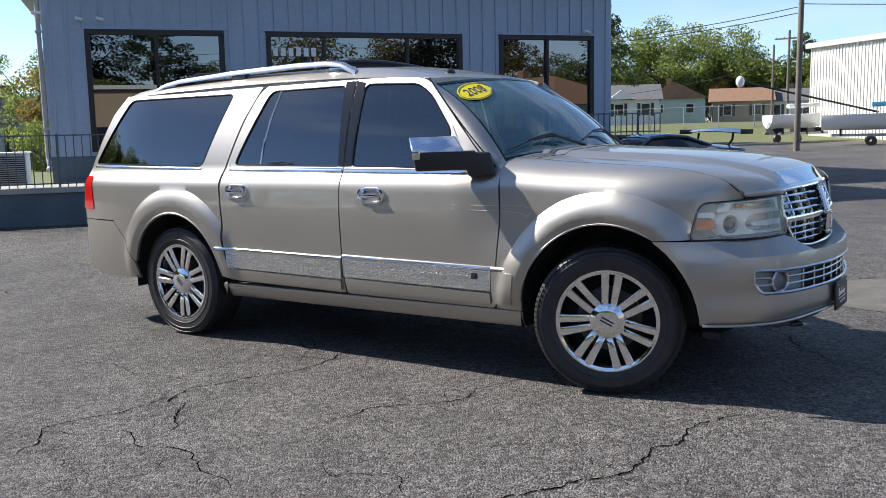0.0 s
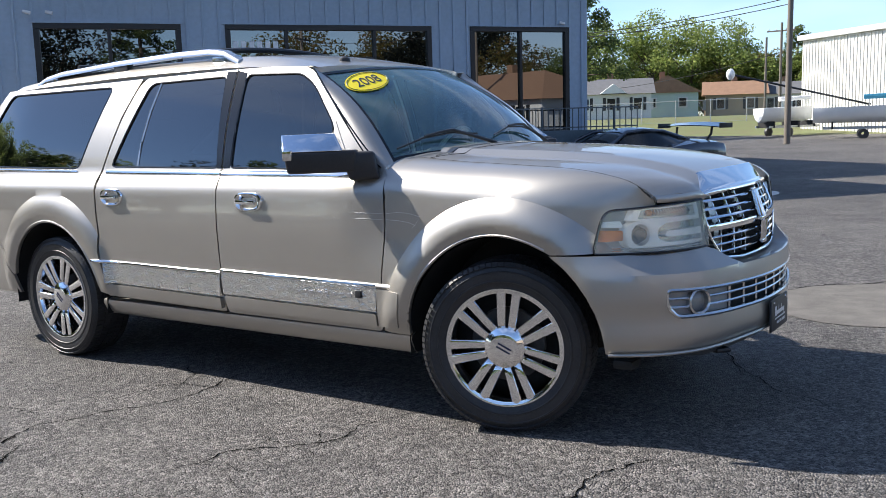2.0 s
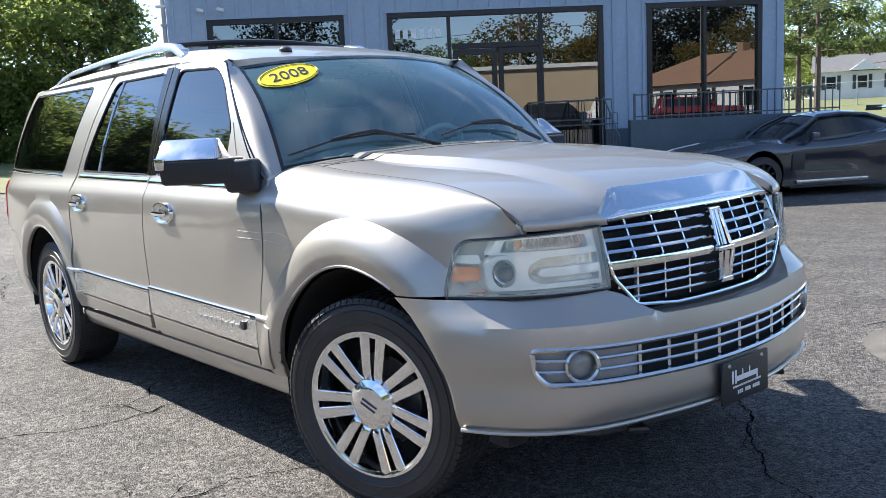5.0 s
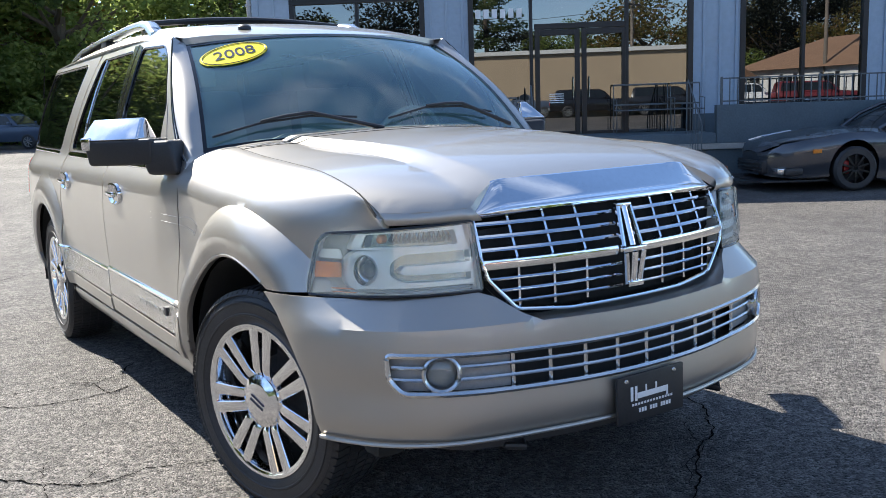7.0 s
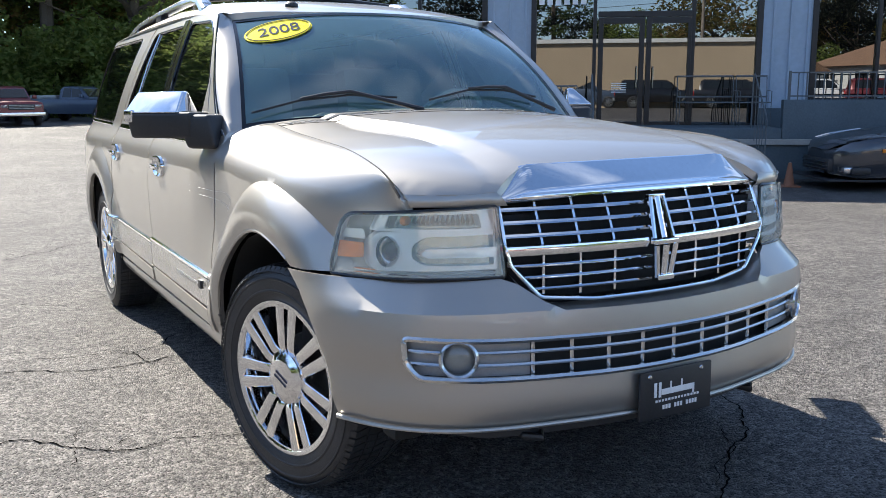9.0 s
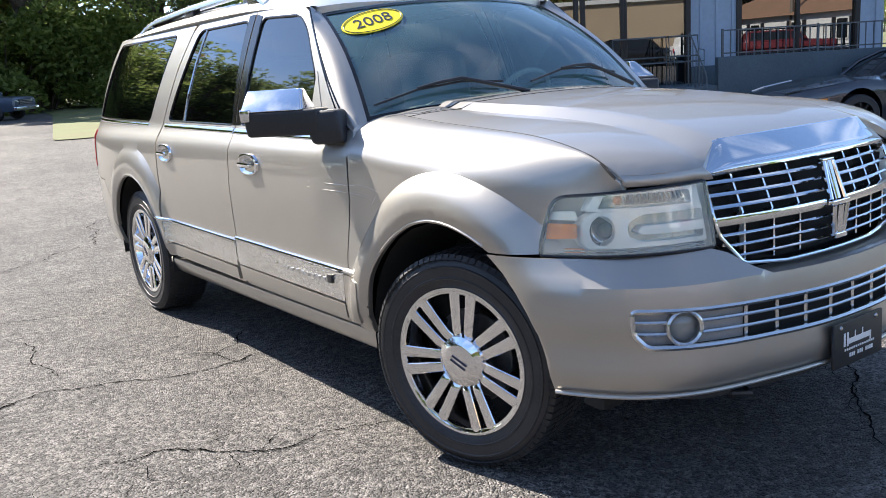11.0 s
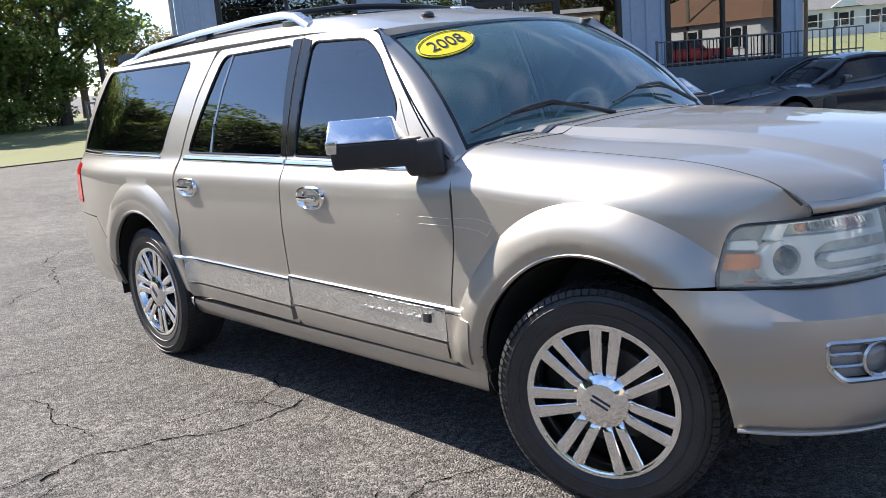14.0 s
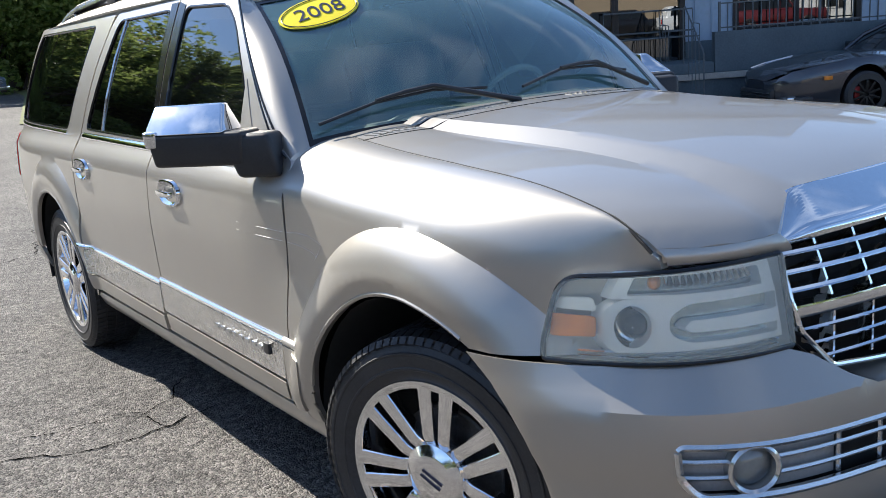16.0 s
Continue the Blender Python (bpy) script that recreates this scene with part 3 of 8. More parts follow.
SEAM = [(-0.75, 0.67), (-0.6, 0.69), (-0.3, 0.712), (0.0, 0.737), (0.3, 0.757), (0.5, 0.761), (0.62, 0.752), (0.8, 0.72)]


def side_y(x, z):
    """Half width of the body at x and z (to the car's right side, positive)."""
    y = 0.966 - 0.040 * ((min(z, BELT) - 0.78) / 0.42) ** 2 * (1 if z < 0.78 else 0.55)
    h = max(0.0, z - BELT)
    y -= 0.22 * h + 0.227 * h * h + 0.045 * smooth((z - 1.06) / 0.13)
    if x < -3.7:
        y -= 0.095 * min(1.2, (-3.7 - x) / 0.80) ** 2
    if x > 0.05:
        y -= 0.128 * ((x - 0.05) / 0.45) ** 2
    if x > -0.9:
        y -= 0.030 * smooth((z - 0.62) / 0.25) * smooth((x + 0.9) / 0.4)
    # soft waistline
    y += 0.004 * math.exp(-((z - 0.90) / 0.10) ** 2) * smooth((-0.7 - x) / 0.3)
    return y


def flare(x, z):
    """How far the wheel arches stand out."""
    out = 0.0
    for ax in (AXLE_F, AXLE_R):
        d = math.hypot(x - ax, (z - HUB_Z) * 0.955)
        k = max(0.0, min(1.0, (0.645 - d) / 0.115))
        out += (0.048 if ax == AXLE_F else 0.034) / 0.052 * (0.052 * (1 - (1 - k) ** 2) - 0.016 * max(0.0, min(1.0, (0.530 - d) / 0.045))) * smooth((z - 0.30) / 0.2)
    return out


def side_at(x, q):
    """The right side's surface."""
    return Vector((x, -side_y(x, q) - flare(x, q), q))


ROLL = 0.165


def wing_at(x, q):
    """The front wing: like the side, then rolled over to the bonnet's seam."""
    z0 = along(SHUT, x) - ROLL
    if q <= z0:
        return side_at(x, q)
    a = min(1.0, (q - z0) / (ROLL + 0.09)) * math.pi / 2
    y0, y1 = side_y(x, z0), along(SEAM, x)
    z = z0 + ROLL * math.sin(a)
    f = flare(x, z)
    return Vector((x, -(y1 + (y0 - y1) * math.cos(a) ** 1.1) - f * math.sqrt(max(0.0, math.cos(a))), z + f * 0.3 * math.sin(a)))


def on_wing(pts):
    """Side points (x, z) as the wing's own (x, q)."""
    out = []
    for x, z in pts:
        z0 = along(SHUT, x) - ROLL
        out.append((x, z if z <= z0 else z0 + (ROLL + 0.09) * math.asin(min(1.0, (z - z0) / ROLL)) * 2 / math.pi))
    return out


def arch(ax, r, a0, a1, n=22, squash=1.047):
    return [(ax + r * math.cos(radians(a0 + (a1 - a0) * i / n)), HUB_Z + r * squash * math.sin(radians(a0 + (a1 - a0) * i / n))) for i in range(n + 1)]


def two_sided(name, outline, mat, step=0.035, holes=(), lip=0.02, sink=0.0, label="", parent=None, both=True, angle=40, where=None, lines=()):
    made, where = [], where or side_at
    for s in (1, -1) if both else (1,):
        bm = sheet(outline, lambda u, v: where(u, v) + Vector((0, sink, 0)), step, holes, lip, lines=lines)
        if s < 0:
            bmesh.ops.scale(bm, vec=(1, -1, 1), verts=bm.verts)
            bmesh.ops.reverse_faces(bm, faces=bm.faces)
        made.append(part(name, bm, mat, parent or suv, label, angle=angle))
    return made


ARCH_R = 0.488
# wing between bumper, bonnet and front door
over = [(-0.74 + 1.37 * i / 20, along(SHUT, -0.74 + 1.37 * i / 20) + 0.09) for i in range(21)]
wing = [(-0.655, 0.40), (-0.614, 0.92), (-0.615, 1.05), (-0.628, 1.14), (-0.74, 1.20)] + over + [(0.632, 1.03), (0.60, 0.998), (0.545, 0.975), (0.520, 0.94), (0.53, 0.85), (0.51, 0.818), (0.30, 0.812)] + arch(AXLE_F, ARCH_R, 58.5, 177, 24) + [(-0.492, 0.40)]
two_sided("front_wing", wing, PAINT, 0.018, where=wing_at, angle=24, lines=[on_wing(arch(AXLE_F, 0.645, 44, 154, 44)), on_wing(arch(AXLE_F, 0.530, 57, 168, 36))])
# doors with their window openings
front_win = rounded([(-1.697, 1.19), (-0.960, 1.172), (-0.990, 1.39), (-1.17, 1.60), (-1.29, 1.67), (-1.700, 1.69)], [0.03, 0.02, 0.05, 0.12, 0.05, 0.05])
front_door = rounded([(-1.748, 0.402), (-0.663, 0.397), (-0.621, 0.92), (-0.632, 1.165), (-0.770, 1.243), (-0.872, 1.353), (-1.02, 1.50), (-1.22, 1.70), (-1.778, 1.735), (-1.752, 1.15)],
                     [0.03, 0.03, 0, 0.02, 0.03, 0.03, 0.05, 0.08, 0.02, 0])
fd = two_sided("front_door", front_door, PAINT, holes=[front_win])
rear_win = rounded([(-2.745, 1.207), (-1.800, 1.19), (-1.862, 1.69), (-2.52, 1.69)], [0.04, 0.03, 0.04, 0.06])
rear_door = rounded([(-2.815, 0.86), (-2.81, 0.70), (-2.73, 0.42), (-1.757, 0.404), (-1.761, 1.15), (-1.787, 1.735), (-2.60, 1.735), (-2.715, 1.50), (-2.84, 1.13)],
                    [0, 0.05, 0.03, 0.02, 0, 0.02, 0.1, 0.05, 0.1])
rd = two_sided("rear_door", rear_door, PAINT, holes=[rear_win])
quarter_win = rounded([(-4.40, 1.225), (-3.075, 1.20), (-2.885, 1.69), (-4.06, 1.70)], [0.03, 0.05, 0.05, 0.06])
quarter = [(-2.745, 0.43), (-2.825, 0.70), (-2.83, 0.86), (-2.855, 1.13), (-2.73, 1.50), (-2.614, 1.735), (-4.14, 1.735), (-4.28, 1.60), (-4.50, 1.15),
           (-4.52, 0.80), (-4.06, 0.80), (-3.92, 0.66), (-3.80, 0.50)] + arch(AXLE_R, ARCH_R - 0.02, 164, 8, 30) + [(-2.83, 0.44)]
two_sided("quarter_panel", quarter, PAINT, 0.028, holes=[quarter_win], angle=24, lines=[arch(AXLE_R, 0.645, 146, 42, 40), arch(AXLE_R, 0.530, 158, 24, 36)])
bumper_rear = [(-4.52, 0.792), (-4.06, 0.792), (-3.925, 0.655), (-3.805, 0.49), (-3.80, 0.37), (-4.32, 0.35), (-4.52, 0.40)]
two_sided("bumper_end", bumper_rear, PAINT)
# glass, set back, and its dark surrounds
for w, g, door in ((front_win, FRONT_DOOR_GLASS, fd), (rear_win, SIDE_GLASS, rd), (quarter_win, SIDE_GLASS, (suv, suv))):
    for s, owner in ((1, door[0]), (-1, door[1])):
        bm = sheet(w, lambda u, v: side_at(u, v) + Vector((0, 0.007, 0)), 0.07)
        if s < 0:
            bmesh.ops.scale(bm, vec=(1, -1, 1), verts=bm.verts)
            bmesh.ops.reverse_faces(bm, faces=bm.faces)
        part("window_glass", bm, g, owner, "dark tinted window glass")

# roof
def roof_at(x, y):
    crest = along([(-4.35, 1.73), (-4.1, 1.80), (-3.4, 1.838), (-2.4, 1.846), (-1.7, 1.818), (-1.25, 1.745), (-1.05, 1.695)], x)
    t = min(1.0, abs(y) / 0.70)
    return Vector((x, y, crest - 0.040 * t * t - 0.062 * smooth((t - 0.80) / 0.2) * (1 - 0.85 * smooth((x + 1.65) / 0.4))))


roof_line = [(-4.10, -0.665), (-3.7, -0.70), (-1.75, -0.70), (-1.45, -0.69), (-1.265, -0.683), (-1.235, -0.665), (-1.205, -0.60), (-1.13, -0.3), (-1.11, 0.0), (-1.13, 0.3), (-1.205, 0.60), (-1.235, 0.665), (-1.265, 0.683), (-1.45, 0.69), (-1.75, 0.70), (-3.7, 0.70), (-4.10, 0.665), (-4.25, 0.5), (-4.29, 0), (-4.25, -0.5)]
part("roof", sheet(roof_line, roof_at, 0.06, lip=0.03, inward=(0, 0, -1)), PAINT, suv)


# bonnet
FOOT_Y = [(-0.6, 0.505), (-0.3, 0.490), (0.1, 0.482), (0.5, 0.492), (0.72, 0.510)]
FOOT_Z = [(-0.75, 1.252), (-0.6, 1.240), (-0.3, 1.213), (0.1, 1.190), (0.3, 1.173), (0.5, 1.144), (0.62, 1.114), (0.68, 1.095), (0.72, 1.074), (0.75, 1.045), (0.768, 1.018)]
BROW_Y = [(-0.6, 0.455), (-0.3, 0.425), (0.1, 0.400), (0.5, 0.388), (0.7, 0.380)]
BROW_Z = [(-0.75, 1.268), (-0.6, 1.257), (-0.3, 1.240), (0.0, 1.225), (0.3, 1.199), (0.5, 1.168), (0.62, 1.141), (0.72, 1.106), (0.8, 1.07)]


def lip_x(a):
    """The front edge over the lamps."""
    return along([(0.45, 0.742), (0.514, 0.745), (0.55, 0.742), (0.584, 0.730), (0.644, 0.700), (0.692, 0.666), (0.727, 0.636), (0.76, 0.606)], a)


def hood_z(x, y):
    a = abs(y)
    foot, brow, seam = along(FOOT_Y, x), along(BROW_Y, x), along(SEAM, x)
    if a >= foot:
        # outer strip, rolled down to the front edge
        t = min(1.0, (a - foot) / (seam - foot))
        zf = along(FOOT_Z, x - lip_x(a) + lip_x(foot))
        zs = along(SHUT, x - lip_x(a) + lip_x(seam))
        return zf + (zs - zf) * t ** 1.6
    if a >= brow:
        k = (foot - a) / (foot - brow)
        return along(FOOT_Z, x) * (1 - k) + along(BROW_Z, x) * k
    return along(BROW_Z, x) + along([(-0.6, 0.014), (0.3, 0.011), (0.7, 0.005)], x) * (1 - (a / brow) ** 2)


def hood_at(x, y):
    return Vector((x, y, hood_z(x, y)))


def hood_front(y):
    """The bonnet's front edge: set back behind the chrome nose, ahead over the lamps."""
    a = abs(y)
    if a <= 0.40:
        return 0.705 - 0.012 * (a / 0.40) ** 2
    if a <= 0.51:
        return 0.693 + 0.050 * (a - 0.40) / 0.11
    return lip_x(a)


half = [(hood_front(y), y) for y in [-0.74, -0.68, -0.61, -0.558, -0.514, -0.509, -0.475, -0.445, -0.42, -0.40, -0.30, -0.20, -0.10, 0.0]]
flank = [(x, -along(SEAM, x) + (0.005 if x > -0.58 else -0.002)) for x in [-0.70 + 1.28 * i / 18 for i in range(19)]]
outline = flank + half + [(x, -y) for x, y in half[-2::-1]] + [(x, -y) for x, y in flank[::-1]] + [(-0.66, 0.4), (-0.62, 0.0), (-0.66, -0.4)]
creases = [[(-0.60 + e * i / 40, s * along(table, -0.60 + e * i / 40)) for i in range(41)] for s in (-1, 1) for table, e in ((FOOT_Y, 1.315), (BROW_Y, 1.275))]
part("bonnet", sheet(outline, hood_at, 0.021, lip=0.03, inward=(0, 0, -1), lines=creases), PAINT, suv, angle=15)
# joint between the bonnet's rear edge and the slotted panel behind it
bm = bmesh.new()
joint = [(-0.515, -0.700), (-0.495, -0.64), (-0.465, -0.56), (-0.445, -0.49), (-0.43, -0.40), (-0.42, -0.2), (-0.415, 0.0)]
tube(bm, [hood_at(x, y) + Vector((0, 0, -0.0015)) for x, y in dense(joint + [(x, -y) for x, y in joint[-2::-1]], 0.03)[:-1] if abs(y) < 0.7], 0.0035, 5)
part("shut_line", bm, DARK, suv)
# air slots with raised ribs in the panel behind it
for sg in (-1, 1):
    for y in [0.125 + 0.0245 * i for i in range(22) if not 12 <= i <= 15]:
        x = along([(0.0, -0.480), (0.48, -0.483), (0.56, -0.497), (0.70, -0.540)], y)
        for name, dy, w, up, mat in (("air_slot", 0.0, 0.0135, 0.0008, FOG_GREY), ("rib", 0.0122, 0.0085, 0.003, PAINT)):
            bm = bmesh.new()
            quad = [bm.verts.new(hood_at(x - k * 0.042, sg * (y + dy + e * w / 2 + k * 0.010)) + Vector((0, 0, h))) for h in (-0.003, up) for k, e in ((0, -1), (0, 1), (1, 1), (1, -1))]
            for f in ((4, 5, 6, 7), (0, 1, 5, 4), (1, 2, 6, 5), (2, 3, 7, 6), (3, 0, 4, 7)):
                bm.faces.new([quad[k] for k in f])
            bmesh.ops.recalc_face_normals(bm, faces=bm.faces)
            part(name, bm, mat, suv, smooth=False)

# dark core that closes the body, arch liners and floor
bm = bmesh.new()
box(bm, -2.75, -0.55, -0.88, 0.88, 0.30, 1.10)
box(bm, -4.40, -3.85, -0.86, 0.86, 0.42, 1.10)
box(bm, -3.9, -2.7, -0.62, 0.62, 0.40, 1.10)
box(bm, -0.6, 0.55, -0.62, 0.62, 0.35, 0.98)
box(bm, 0.50, 0.72, -0.50, 0.50, 0.36, 0.98)
part("chassis", bm, DARK, suv, smooth=False)
for ax in (AXLE_F, AXLE_R):
    for s in (-1, 1):
        bm = bmesh.new()
        rings = []
        for i in range(17):
            a = radians((12 if ax == AXLE_F else -8) + (176 if ax == AXLE_F else 196) * i / 16)
            rings.append([bm.verts.new((ax + 0.50 * math.cos(a), s * yy, HUB_Z + 0.50 * math.sin(a))) for yy in (0.60, 0.945 - (0.09 * smooth((math.cos(a) - 0.2) / 0.6) if ax == AXLE_F else 0.0))])
        for a, b in zip(rings, rings[1:]):
            bm.faces.new((a[0], a[1], b[1], b[0]))
        part("arch_liner", bm, DARK, suv)
# sills, tucked under the doors
for s in (-1, 1):
    bm = bmesh.new()
    rows = [[bm.verts.new((x, s * y, z)) for y, z in ((0.90, 0.405), (0.938, 0.392), (0.940, 0.372), (0.918, 0.322), (0.895, 0.300), (0.80, 0.292))] for x in (-2.87, -2.84, -1.7, -0.52, -0.49)]
    for a, b in zip(rows, rows[1:]):
        for k in range(5):
            bm.faces.new((a[k], a[k + 1], b[k + 1], b[k]))
    bmesh.ops.recalc_face_normals(bm, faces=bm.faces)
    part("sill", bm, PAINT, suv)
# ---- front end ----


def plan_curve():
    """The bumper's edge seen from above, from the middle round to the side, by its length."""
    pts = [(0.0, 0.930), (0.13, 0.926), (0.26, 0.911), (0.40, 0.882), (0.53, 0.850), (0.65, 0.804), (0.755, 0.733), (0.832, 0.645), (0.888, 0.545), (0.928, 0.44), (0.950, 0.34), (0.962, 0.22)]
    s, out = 0.0, []
    for i, (y, x) in enumerate(pts):
        if i:
            s += math.hypot(y - pts[i - 1][0], x - pts[i - 1][1])
        out.append((s, y, x))
    return out


CURVE = plan_curve()
S_END = CURVE[-1][0]


def front_at(s, z, out=0.0):
    """A point of the front by its length along the plan curve from the middle (minus: to the car's right) and its height."""
    a = abs(s)
    y, x = along([(c[0], c[1]) for c in CURVE], a), along([(c[0], c[2]) for c in CURVE], a)
    y2, x2 = along([(c[0], c[1]) for c in CURVE], a + 0.01), along([(c[0], c[2]) for c in CURVE], a + 0.01)
    if a + 0.01 > S_END:
        y2, x2 = y, x - 0.01
    d = Vector((x2 - x, y2 - y)).normalized()
    nx, ny = d.y, -d.x
    if a < 0.02:
        nx, ny = 1.0, 0.0
    if nx < 0:
        nx, ny = -nx, -ny
    y, x = y + ny * out, x + nx * out
    return Vector((x, math.copysign(y, s) if a > 1e-9 else 0.0, z))


def s_of(y):
    """Length along the curve at a half width."""
    for (s0, y0, _), (s1, y1, _) in zip(CURVE, CURVE[1:]):
        if y <= y1:
            return s0 + (s1 - s0) * (y - y0) / (y1 - y0)
    return S_END


def bumper_at(s, z):
    prof = along([(0.36, -0.05), (0.41, -0.012), (0.46, 0.0), (0.55, -0.004), (0.62, 0.006), (0.70, 0.004), (0.728, 0.0), (0.732, -0.003), (0.765, -0.034), (0.80, -0.064), (0.84, -0.10)], z)
    k = smooth((S_END - abs(s)) / (0.35 if z < 0.70 else 0.55))
    return front_at(s, z, prof * k)




def dip(s):
    """How far the lower grille hangs towards the middle."""
    return -0.016 * max(0.0, 1 - (s / 0.84) ** 2)


low_hole = [(a, b + dip(a)) for a, b in dense(rounded([(-0.84, 0.664), (0.84, 0.664), (0.835, 0.594), (0.795, 0.553), (-0.795, 0.553), (-0.835, 0.594)], 0.02), 0.05)]


def s_at_x(x):
    for (s0, _, x0), (s1, _, x1) in zip(CURVE, CURVE[1:]):
        if x >= x1:
            return s0 + (s1 - s0) * (x0 - x) / (x0 - x1)
    return S_END


def cut_s(z):
    """Where the wheel arch ends the bumper at a height."""
    return s_at_x(max(0.225, math.sqrt(max(0.0, 0.492 ** 2 - ((z - HUB_Z) / 1.045) ** 2))))


half = [(0.0, 0.722), (0.38, 0.727), (0.435, 0.752), (0.50, 0.796), (0.55, 0.812), (0.98, 0.808)] + [(cut_s(z), z) for z in (0.807, 0.75, 0.70, 0.64, 0.57, 0.50, 0.44, 0.40)] + [(0.95, 0.398), (0.55, 0.40), (0.0, 0.405)]
face_line = half[:-1] + [(-a, b) for a, b in half[::-1]][:-1]
part("front_bumper", sheet(face_line, bumper_at, 0.03, [low_hole], 0.012, (-1, 0, 0), lines=[[(s * (0.44 + 0.58 * i / 20), 0.730) for i in range(21)] for s in (-1, 1)]), PAINT, suv, angle=26)
chin = [(-0.80, 0.394), (-0.55, 0.394), (0.0, 0.399), (0.55, 0.394), (0.80, 0.394), (0.78, 0.375), (0.6, 0.350), (0, 0.350), (-0.6, 0.350), (-0.78, 0.375)]
part("chin", sheet(chin, lambda s, z: front_at(s, z, -0.07), 0.05, lip=0.05, inward=(-1, 0, 0)), BLACK, suv, "black lower air dam")
bm = bmesh.new()
SE = cut_s(0.40)
tube(bm, [front_at(-SE + 2 * SE * i / 60, 0.402 - 0.004 * abs(1 - i / 30), -0.006) for i in range(61)], 0.007)
part("bumper_strip", bm, PAINT, suv)

# lower grille: recess, satin bars, two fog lamps
part("lower_grille_back", sheet([(-1.0, 0.50), (1.0, 0.50), (1.0, 0.70), (-1.0, 0.70)], lambda s, z: front_at(s, z, -0.045), 0.06, inward=(-1, 0, 0)), DARK, suv)
bm = bmesh.new()
ring = dense(low_hole, 0.03)
tube(bm, [front_at(s, z, 0.001) for s, z in ring], 0.009, 6, closed=True)
part("lower_grille_frame", bm, SATIN, suv, "satin silver frame of the lower grille")
for z in (0.591, 0.626):
    for s0, s1 in ((-0.83, -0.735), (-0.637, 0.637), (0.735, 0.83)):
        bm = bmesh.new()
        tube(bm, [front_at(q, z + dip(q), -0.012) for q in [s0 + (s1 - s0) * i / 24 for i in range(25)]], 0.0058, 6)
        part("grille_bar", bm, SATIN, suv)
for i in range(-4, 5):
    bm = bmesh.new()
    s = i * 0.118
    tube(bm, [front_at(s, 0.558 + dip(s), -0.016), front_at(s, 0.658 + dip(s), -0.016)], 0.006, 6)
    part("grille_bar", bm, SATIN, suv)
for sg in (-1, 1):
    fog = part("fog_lamp_panel", sheet([(sg * 0.478, 0.557), (sg * 0.80, 0.557), (sg * 0.84, 0.60), (sg * 0.84, 0.662), (sg * 0.478, 0.662)], lambda s, z: front_at(s, z + dip(s), -0.022), 0.04, inward=(-1, 0, 0)), FOG_GREY, suv, "dull silver fog lamp panel")
    c, nrm = front_at(sg * 0.686, 0.605, -0.01), (front_at(sg * 0.686, 0.605, 1.0) - front_at(sg * 0.686, 0.605, 0.0)).normalized()
    m = Matrix.Translation(c) @ nrm.to_track_quat("Z", "Y").to_matrix().to_4x4()
    bm = bmesh.new()
    lathe(bm, [(0.056, -0.012), (0.056, 0.012), (0.050, 0.018), (0.044, 0.012), (0.042, -0.01)], 32, "Z", m)
    part("fog_lamp_ring", bm, SATIN, fog)
    bm = bmesh.new()
    lathe(bm, [(0.042, -0.012), (0.036, -0.03), (0.015, -0.045), (0.001, -0.047)], 28, "Z", m)
    part("fog_reflector", bm, CHROME, fog)
    bm = bmesh.new()
    lathe(bm, [(0.042, -0.004), (0.03, 0.006), (0.015, 0.010), (0.0008, 0.011)], 28, "Z", m)
    part("fog_lens", bm, FOG_LENS, fog).visible_shadow = False


# headlamps
def lamp_at(s, z, out=0.0):
    return front_at(s, z, along([(0.5, -0.080), (0.75, -0.070), (0.95, -0.058), (1.15, -0.044)], abs(s)) - 0.10 * (z - 0.80) + out)


